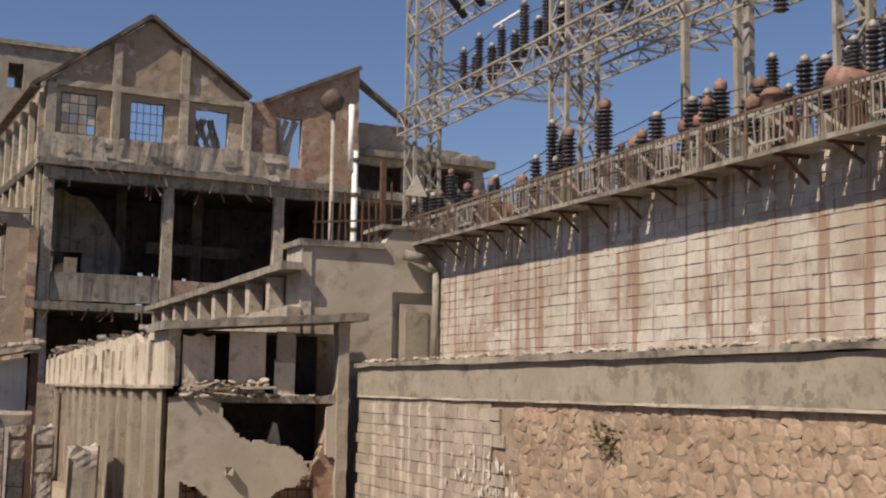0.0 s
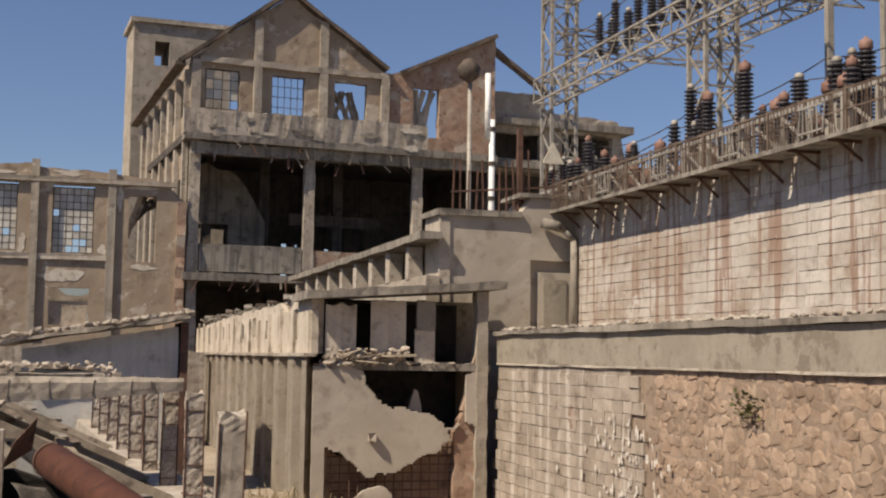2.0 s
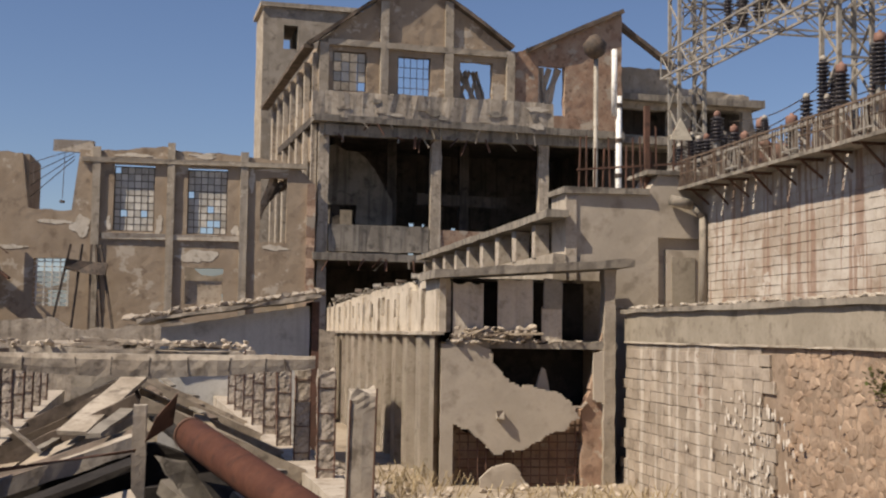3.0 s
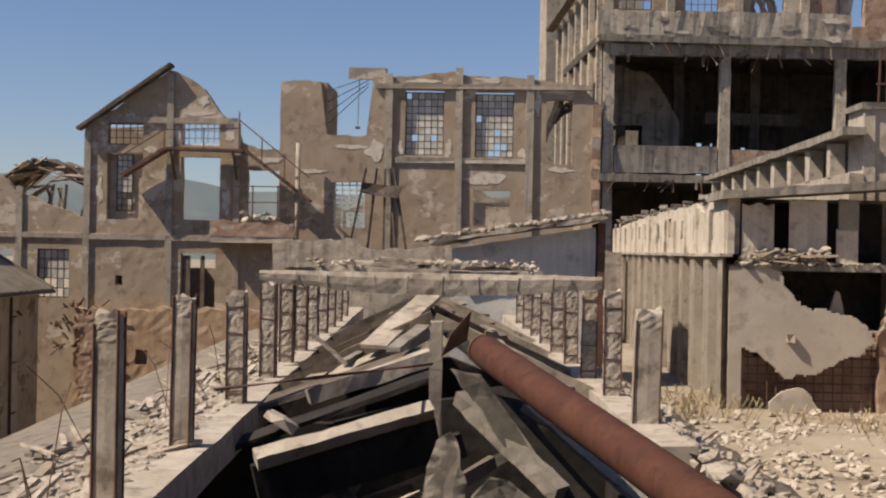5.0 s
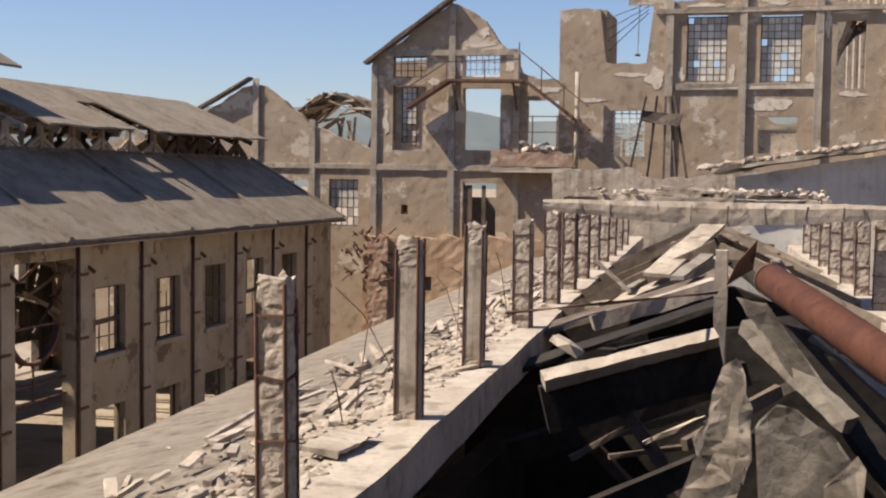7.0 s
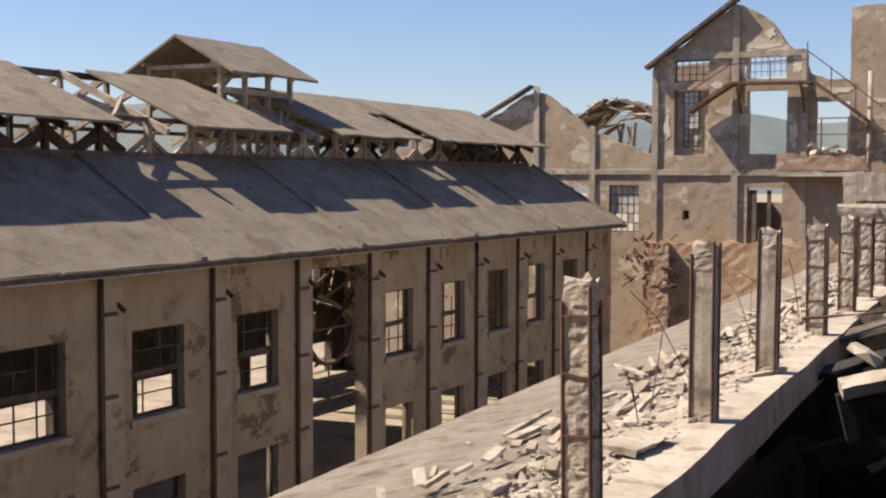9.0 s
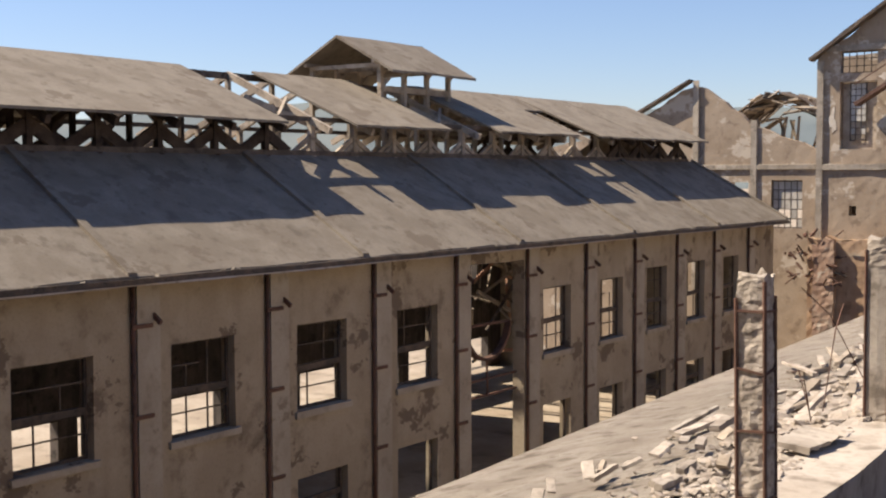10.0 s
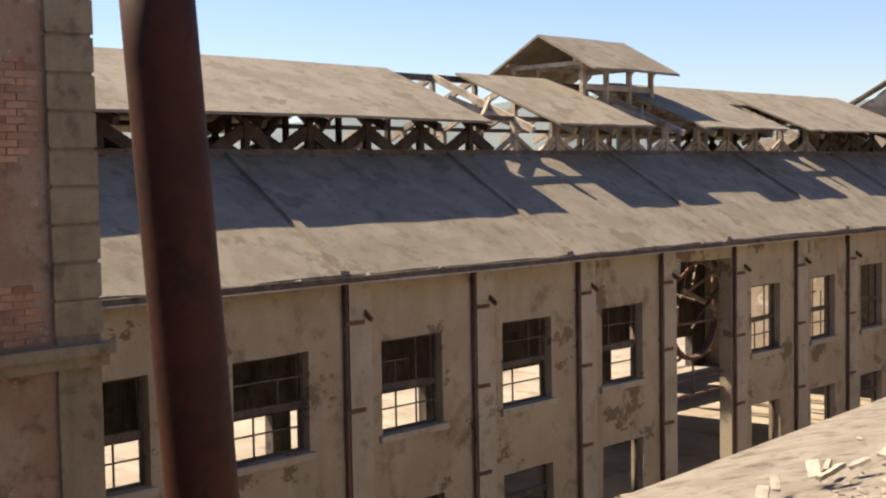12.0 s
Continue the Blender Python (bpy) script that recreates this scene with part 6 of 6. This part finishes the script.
def shard(name, label, pts, y0, lean, thick, material):
    """A broken slab standing on edge: its outline in x and z, leaning away."""
    b = fresh()
    zmin = min(z for _, z in pts)
    v = [b.verts.new((x, y0 + (z - zmin) * lean, z)) for x, z in pts]
    f = b.faces.new(v)
    bmesh.ops.solidify(b, geom=[f], thickness=thick)
    bmesh.ops.bevel(b, geom=list(b.edges), offset=0.015, segments=1, affect="EDGES")
    bmesh.ops.triangulate(b, faces=list(b.faces))
    for _ in range(2):
        bmesh.ops.subdivide_edges(b, edges=[e for e in b.edges if e.calc_length() > 0.09], cuts=1)
    bmesh.ops.triangulate(b, faces=[f for f in b.faces if len(f.verts) > 4])
    for q in b.verts:
        q.co += noise.noise_vector(q.co * 6) * 0.025 + noise.noise_vector(q.co * 19) * 0.012
    return part(name, b, material, None, label, "slab", "broken slabs")


shard("broken_slab", "tall pale grey slab fragment on end", [(-0.8, 5.6), (-0.74, 7.0), (-0.7, 7.6), (-0.6, 7.95), (-0.56, 8.02), (-0.6, 8.12), (-0.5, 8.25), (-0.46, 8.45), (-0.4, 8.66), (-0.3, 8.72), (-0.24, 8.6), (-0.22, 8.45), (-0.18, 8.35), (-0.2, 8.2), (-0.16, 8.0), (-0.24, 7.8), (-0.3, 7.6), (-0.5, 5.6)], 8.8, 0.06, 0.12, PALECONC)
shard("broken_slab", "broad dark slab fragment on edge", [(0.0, 5.8), (-0.16, 8.3), (-0.02, 8.47), (0.1, 8.44), (0.4, 8.24), (0.56, 8.0), (0.5, 5.8)], 8.5, 0.04, 0.12, SLABDARK)
shard("broken_slab", "small pale broken block", [(0.36, 6.9), (0.3, 8.0), (0.5, 8.22), (0.56, 8.14), (0.5, 6.9)], 8.25, 0.05, 0.2, CONCRETE)
shard("broken_slab", "grey slanted slab fragment", [(-0.38, 9.0), (-0.17, 8.73), (0.2, 8.25), (0.38, 8.3), (-0.1, 8.95)], 10.5, 0.2, 0.1, SLABDARK)
part("fallen_block", lump(fresh(), (-2.02, 12.0, 8.33), 0.45, 0.42), PALECONC, None, "pale loose concrete block", "block")
random.seed(67)
for k in range(6):
    v, u0 = random.uniform(9.6, 13.0), random.uniform(-1.7, 0.3)
    p = S(u0, v, random.uniform(7.2, 7.9))
    q = p + Vector((random.uniform(0.3, 1.3), random.uniform(-0.4, 0.9), random.uniform(0.1, 0.65)))
    w = random.uniform(0.03, 0.09)
    debris("splintered_rafter", "thin splintered rafter fallen into the pit", "beam", p, q, w, w * random.uniform(0.8, 1.6), random.choice((TIMBER, DARKTIMBER, DARKTIMBER, SLABDARK)), 6, 0.018)
part("flat_slab", beam(fresh(), S(-2.27, 6.75, 8.35), S(-2.2, 7.35, 8.34), 0.24, 0.035, 9, 0.04), CONCRETE, None, "flat broken slab lying on the edge beam", "slab", "broken slabs")
# big fallen pipe
a, c = Vector((-0.09, 11.6, 9.08)), Vector((1.41, 6.48, 8.50))
big = part("fallen_pipe", tube(fresh(), a, c, 0.15, 28, hollow=0.93, cuts=8), PIPE, None, "rust-red steel pipe fallen across the roof", "pipe", smooth=True)
part("flange", tube(fresh(), a - (c - a).normalized() * 0.01, a + (c - a).normalized() * 0.03, 0.16, 28, cap=False), RUST, big)
b = fresh()
for (x0, z0), (x1, z1), (x2, z2), dy in (((-0.22, 9.44), (-0.26, 9.15), (-0.50, 9.00), 0.16), ((-0.22, 9.44), (-0.40, 9.23), (-0.50, 9.00), -0.1)):
    lo_ = [b.verts.new(q) for q in ((x0, 11.75, z0), (x1, 11.75 + dy, z1), (x2, 11.75, z2))]
    hi_ = [b.verts.new(v.co + Vector((0, 0.012, 0.006))) for v in lo_]
    b.faces.new(lo_)
    b.faces.new(hi_)
    for i in range(3):
        b.faces.new((lo_[i], lo_[(i + 1) % 3], hi_[(i + 1) % 3], hi_[i]))
part("sheet_cowl", b, RUST, None, "dark folded sheet-metal cowl beside the pipe end", "cowl")
# upright pipe close to the camera
near = part("upright_pipe", tube(fresh(), (-7.42, 4.82, 0.0), (-7.81, 4.24, 11.90), 0.268, 32, cuts=12), NEARPIPE, None, "thick rusty flue pipe standing in the yard beside the roof", "pipe", smooth=True)
part("roof_terrace", box(fresh(), -3.2, 3.4, -6, 3.3, 8.0, 8.26), PALECONC, None, "dusty flat concrete roof underfoot", "roof", kind="structure")
part("wall_terrace", box(fresh(), -3.0, 3.2, -5.8, 2.4, 0, 8.0), HALLWALL, None, "plain wall under the flat roof", "wall", kind="structure")
# Unseen wall added behind the camera to cut skylight on shaded fronts.
part("wall_behind", wall_mesh(fresh(), (9, -4.5), 180, 19, 0, 17.5, 4, [(2 + 3.4 * k, 3.4 + 3.4 * k, z_, z_ + 2.0) for k in range(5) for z_ in (9.3, 13.2)], None, 3.0, 0.01), PLASTER, None, "unseen wall added behind the flat roof to block skylight", "wall", kind="structure")
# brick building with a rusticated corner
bb = thing("brick_building", "brick building with a banded corner pilaster and cornice", "building", (-12.6, 0, 0))
BAT = (-12.6, -9.0)
part("wall_body", wall_mesh(fresh(), BAT, 90, 15.5, 0, 13.5, 5, [], None, 1.5, 0.005), BRICKWALL, bb, "worn brickwork with rubbed plaster")
for z in [8.32 + 0.415 * k for k in range(12)]:
    part("band", obox(fresh(), BAT, 90, 14.95, 15.53, -0.07, -0.002, z, z + 0.375, 0.004), BANDS, bb)
part("pilaster", obox(fresh(), BAT, 90, 14.98, 15.51, -0.045, -0.001, 0, 13.45), BANDS, bb)
part("cornice", beam(fresh(), (-12.5, -9, 8.16), (-12.5, 6.58, 8.16), 0.3, 0.12, 20, 0.006), BANDS, bb)
part("cornice", beam(fresh(), (-12.54, -9, 8.03), (-12.54, 6.55, 8.03), 0.2, 0.14, 20, 0.006), BANDS, bb)
random.seed(21)
brick = None
for r in range(38):
    z = 8.3 + 0.082 * r
    for k in range(8):
        u = 14.75 - 0.26 * k - (0.13 if r % 2 else 0)
        if noise.noise(Vector((u * 0.9, z * 0.9, 5))) < -0.05:
            continue
        if brick is None:
            brick = part("brick", box(fresh(), -0.012, 0.012, -0.118, 0.118, -0.034, 0.034, 0.003), BRICK, bb)
            o, brick = brick, brick.data
        else:
            o = new("brick", brick)
            o.parent = bb
        o.location = Vector((-12.6 + random.uniform(0.0, 0.008), -9 + u, z)) - WORLD_AT[bb]

# base wall below the workshop
part("base_wall", wall_mesh(fresh(), (-20.3, GY - 0.6), 0, 17, 0, 7.1, 0.55, [(3.0, 3.6, 4.2, 4.9), (9.0, 9.4, 5.6, 6.1)], profile([(0, 6.9), (17, 7.0)], 0.12, 1.5), 0.35, 0.04), ORANGE, None, "ochre-orange base wall with worn render", "wall")
part("brick_buttress", wall_mesh(fresh(), (-19.9, GY - 1.0), 0, 1.0, 0, 7.2, 0.38, [], profile([(0, 6.6), (1, 7.1)], 0.3, 3), 0.2, 0.06), BRICKWALL, None, "crumbling brick buttress below the workshop", "buttress")
# rusted pipework and dry stems clinging to the base wall
random.seed(97)
g = thing("rusted_pipework", "broken rusty pipes and brackets hanging on the base wall", "pipes", (-20, GY - 0.8, 0))
for k in range(34):
    p = Vector((random.gauss(-20.0, 0.75), GY - 0.75 - random.uniform(0, 0.3), random.uniform(4.6, 7.2)))
    q = p + Vector((random.uniform(-0.6, 0.6), random.uniform(-0.15, 0.1), random.uniform(-0.7, 0.5)))
    part("pipe", tube(fresh(), p, q, random.uniform(0.02, 0.07), 6), random.choice((RUST, DARKIRON, RUST)), g)
for k in range(22):
    part("bracket", lump(fresh(), (random.gauss(-19.9, 0.8), GY - 0.8, random.uniform(5.0, 7.1)), random.uniform(0.12, 0.4), 0.8), RUST, g)
# platform wall in front of the roofless factory
part("mid_terrace_wall", wall_mesh(fresh(), (-9.0, 50.0), 0, 14.0, 0, 10.5, 1.0, [(0.5, 3.0, 5, 9.2)], profile([(0, 10.2), (3, 10.4), (4, 9.9), (8, 10.3), (14, 10.1)], 0.07, 2.0), 0.2, 0.02), CONCRETE, None, "broken terrace wall before the roofless factory", "wall")

# rubble strewn over the roofs
random.seed(5)
b = fresh()
for k in range(6500):
    v = 4.0 + 26 * random.random() ** 1.3
    u = -2.12 - abs(random.gauss(0, 0.55))
    if u < -4.6:
        continue
    lump(b, S(u, v, min(8.31, 8.26 + (u + 2.2) * 0.2375) + 0.03 * random.random()), (0.03 + 0.17 * random.random() ** 2) * (0.5 if u < -3.1 else 1.0) * (0.45 if v < 6 else 0.8 if v < 8 else 1.1), random.uniform(0.3, 0.6))
part("roof_rubble", b, RUBBLE, None, "pale broken rubble strewn over the roof slab", "rubble", kind="stuff")
b = fresh()
for k in range(2600):
    v = 5.0 + 27 * random.random()
    t = abs(random.gauss(0, 0.4))
    if t > 1:
        continue
    lump(b, S(2.45 + 3.0 * t, v, 8.2 - 1.75 * t ** 0.8 + 0.05), 0.05 + 0.27 * random.random() ** 2, random.uniform(0.35, 0.7))
part("slope_rubble", b, RUBBLE, None, "pale broken rubble sliding off the roof edge", "rubble", kind="stuff")
for k in range(300):
    v = random.uniform(5.6, 26)
    side = random.random() < 0.62
    u = random.uniform(-3.9, -2.4) if side else random.uniform(2.6, 4.6)
    z = 8.32 + (u + 2.2) * 0.2375 if side else 8.3 - 1.75 * max(0.01, (u - 2.4) / 3.2) ** 0.8
    p = S(u, v, z)
    L_ = random.uniform(0.2, 1.1) * (0.25 if v < 8 else 1.0)
    an = random.gauss(0, 0.3)
    q = p + Vector((math.sin(an) * L_, math.cos(an) * L_, random.uniform(-0.05, 0.08)))
    debris("roof_shard", "flat broken piece of roof slab", "slab", p, q, random.uniform(0.025, 0.09), random.uniform(0.015, 0.04), random.choice((RUBBLE, RUBBLE, CONCRETE, TIMBER)), 6, 0.012)
b = fresh()
for k in range(12):
    v = random.uniform(6.5, 18)
    p = S(random.uniform(-2.6, -2.2), v, 8.35)
    q = p + Vector((random.uniform(-0.5, 0.2), random.uniform(-0.4, 0.5), random.uniform(0.2, 1.0)))
    beam(b, p, p.lerp(q, 0.6) + Vector((0, 0, 0.12)), 0.007, 0.007)
    beam(b, p.lerp(q, 0.6) + Vector((0, 0, 0.12)), q, 0.007, 0.007)
part("bent_rebar", b, RUST, None, "thin bent rusty reinforcement wires", "wire", kind="stuff")
b = fresh()
for k in range(1100):
    x, y_ = (random.uniform(3.5, 9.7), random.uniform(12, 33)) if k % 2 else (random.uniform(3.2, 6.5), random.uniform(7, 26))
    if x > 5.2 and y_ > 29:
        continue
    lump(b, (x, y_, 6.45), random.uniform(0.06, 0.3), 0.5)
part("yard_rubble", b, RUBBLE, None, "scattered stones and rubble on the terrace", "rubble", kind="stuff")
b = fresh()
for cx, cy, n_, hh in ((4.5, 28.0, 90, 0.55), (5.0, 30.0, 60, 0.5), (8.5, 25.5, 110, 0.5), (9.3, 22.0, 140, 0.6), (7.0, 27.0, 60, 0.35)):
    for k in range(n_):
        x, y_ = random.gauss(cx, 0.6), random.gauss(cy, 0.7)
        an = random.uniform(0, 6.28)
        q = Vector((x + 0.3 * math.cos(an), y_ + 0.3 * math.sin(an), 6.4 + hh * random.uniform(0.5, 1)))
        beam(b, (x, y_, 6.35), q, 0.02, 0.008)
part("dry_grass", b, DRYGRASS, None, "tufts of dry yellow grass", "grass", kind="stuff")
b = fresh()
for cx, cy, cz, n_, r in ((9.75, 15.0, 6.9, 260, 0.5), (9.7, 13.2, 6.9, 200, 0.5), (9.95, 17.6, 9.3, 90, 0.2)):
    for k in range(n_):
        p = Vector((random.gauss(cx, r * 0.4), random.gauss(cy, r), random.gauss(cz, r * 0.6)))
        d = Vector((random.uniform(-1, 1), random.uniform(-1, 1), random.uniform(-0.3, 1))).normalized() * 0.09
        s_ = d.cross(Vector((0.3, 0.2, 0.9))).normalized() * 0.035
        b.faces.new([b.verts.new(p), b.verts.new(p + d * 0.5 + s_), b.verts.new(p + d), b.verts.new(p + d * 0.5 - s_)])
part("wall_scrub", b, GREEN, None, "small green scrub growing at the stone wall", "shrub", kind="stuff")

# ---- blocks and stones of the retaining walls ----
random.seed(31)


def laid(parent, name, shapes, x, ys_, zs_, dy, dz, skip=None, single=None):
    """Blocks laid in courses on an upright face at x; those outside the stretch named by single are joined."""
    rest, count = fresh(), 0
    for r in range(int((zs_[1] - zs_[0]) / dz)):
        y_ = ys_[0] - dy * random.uniform(0.2, 0.8)
        while y_ < ys_[1]:
            w = dy * random.uniform(0.8, 1.25)
            if not (skip and skip(y_, zs_[0] + r * dz)):
                at_ = Vector((x - random.uniform(0, 0.01), y_ + w / 2, zs_[0] + (r + 0.5) * dz + random.uniform(-0.008, 0.008)))
                turn_ = Euler((random.uniform(-0.018, 0.018), 0, random.uniform(-0.012, 0.012)))
                size_ = Vector((1, w / dy, random.uniform(0.97, 1.01)))
                me = random.choice(shapes)
                if count < 300 and (single is None or single[0] < y_ < single[1]):
                    o = new(name, me)
                    o.parent, o.location, o.rotation_euler, o.scale = parent, at_, turn_, size_
                    count += 1
                else:
                    m4 = Matrix.LocRotScale(at_, turn_, size_)
                    vs = [rest.verts.new(m4 @ v.co) for v in me.vertices]
                    for f in me.polygons:
                        rest.faces.new([vs[i] for i in f.vertices])
            y_ += w
    if len(rest.verts):
        part("far_blocks", rest, shapes[0].materials[0], parent, kind="stuff")


def block_shapes(n_, dy, dz, depth, material, gap=0.014, rough=0.009):
    out = []
    for _ in range(n_):
        b = fresh()
        box(b, -0.014, depth, -dy / 2 + gap / 5, dy / 2 - gap / 5, -dz / 2 + gap / 2.6, dz / 2 - gap / 2.6, rough)
        bmesh.ops.bevel(b, geom=list(b.edges), offset=0.005, segments=1, affect="EDGES")
        me = bpy.data.meshes.new("block")
        bm_ = b
        bm_.to_mesh(me)
        b.free()
        me.materials.append(material)
        out.append(me)
    return out


laid(upper_wall, "block", block_shapes(7, 0.38, 0.225, 0.1, WHITEBLOCK, 0.012), UW + 0.02, (12.6, UY), (10.55, 13.93), 0.38, 0.225, None, (14.5, 22.5))
laid(lower_wall, "block", block_shapes(7, 0.42, 0.24, 0.1, BLOCK), 10.02, (20.2, 29.3), (6.1, 9.82), 0.42, 0.24, lambda y_, z: y_ < 20.9 + 0.9 * noise.noise(Vector((0, z * 2, 1))) + 0.4)
stones = []
for k in range(8):
    b = fresh()
    bmesh.ops.create_icosphere(b, subdivisions=2, radius=0.5)
    for v in b.verts:
        n_ = noise.noise_vector(v.co * 1.8 + Vector((k * 7, 0, 0))) * 0.28
        c_ = v.co + n_
        c_.y = math.copysign(min(abs(c_.y), 0.42), c_.y)
        c_.z = math.copysign(min(abs(c_.z), 0.42), c_.z)
        v.co = (max(-0.3, c_.x) * 0.085, c_.y, c_.z)
    me = bpy.data.meshes.new("stone")
    b.to_mesh(me)
    b.free()
    me.materials.append(STONE)
    stones.append(me)
joined, count = fresh(), 0
z = 6.3
while z < 9.75:
    hgt = random.uniform(0.14, 0.25)
    y_ = 11.0
    while y_ < 20.9:
        w = random.uniform(0.14, 0.40)
        if y_ + w < 20.6 + 0.9 * noise.noise(Vector((0, z * 2, 1))) + 0.4:
            at_ = Vector((10.072 + random.uniform(-0.012, 0.012), y_ + w / 2, z + hgt / 2 + random.uniform(-0.05, 0.05)))
            turn_ = Euler((random.uniform(-0.4, 0.4), 0, random.uniform(-0.05, 0.05)))
            size_ = Vector((1.0, w * 1.2, hgt * 1.22))
            me = random.choice(stones)
            if y_ > 14.2 and z > 7.3 and count < 300:
                o = new("stone", me)
                o.parent, o.location, o.scale, o.rotation_euler = lower_wall, at_, size_, turn_
                count += 1
            else:
                m4 = Matrix.LocRotScale(at_, turn_, size_)
                vs = [joined.verts.new(m4 @ v.co) for v in me.vertices]
                for f in me.polygons:
                    joined.faces.new([vs[i] for i in f.vertices])
        y_ += w
    z += hgt * 0.92
part("stones", joined, STONE, lower_wall, kind="stuff")
for k in range(190):
    y_, z = random.gauss(21.9, 1.1), 6.5 + 2.5 * random.random() ** 1.4
    if z > 8.8 and random.random() < 0.6:
        continue
    part("lime_splash", patch(fresh(), (9.992 - 0.0003 * k, y_, z), (0, 1, 0), random.uniform(0.03, 0.11), random.uniform(0.04, 0.2), k * 2.3, (-1, 0, 0), 0.003), LIME, lower_wall, "white lime bloom on the blockwork")
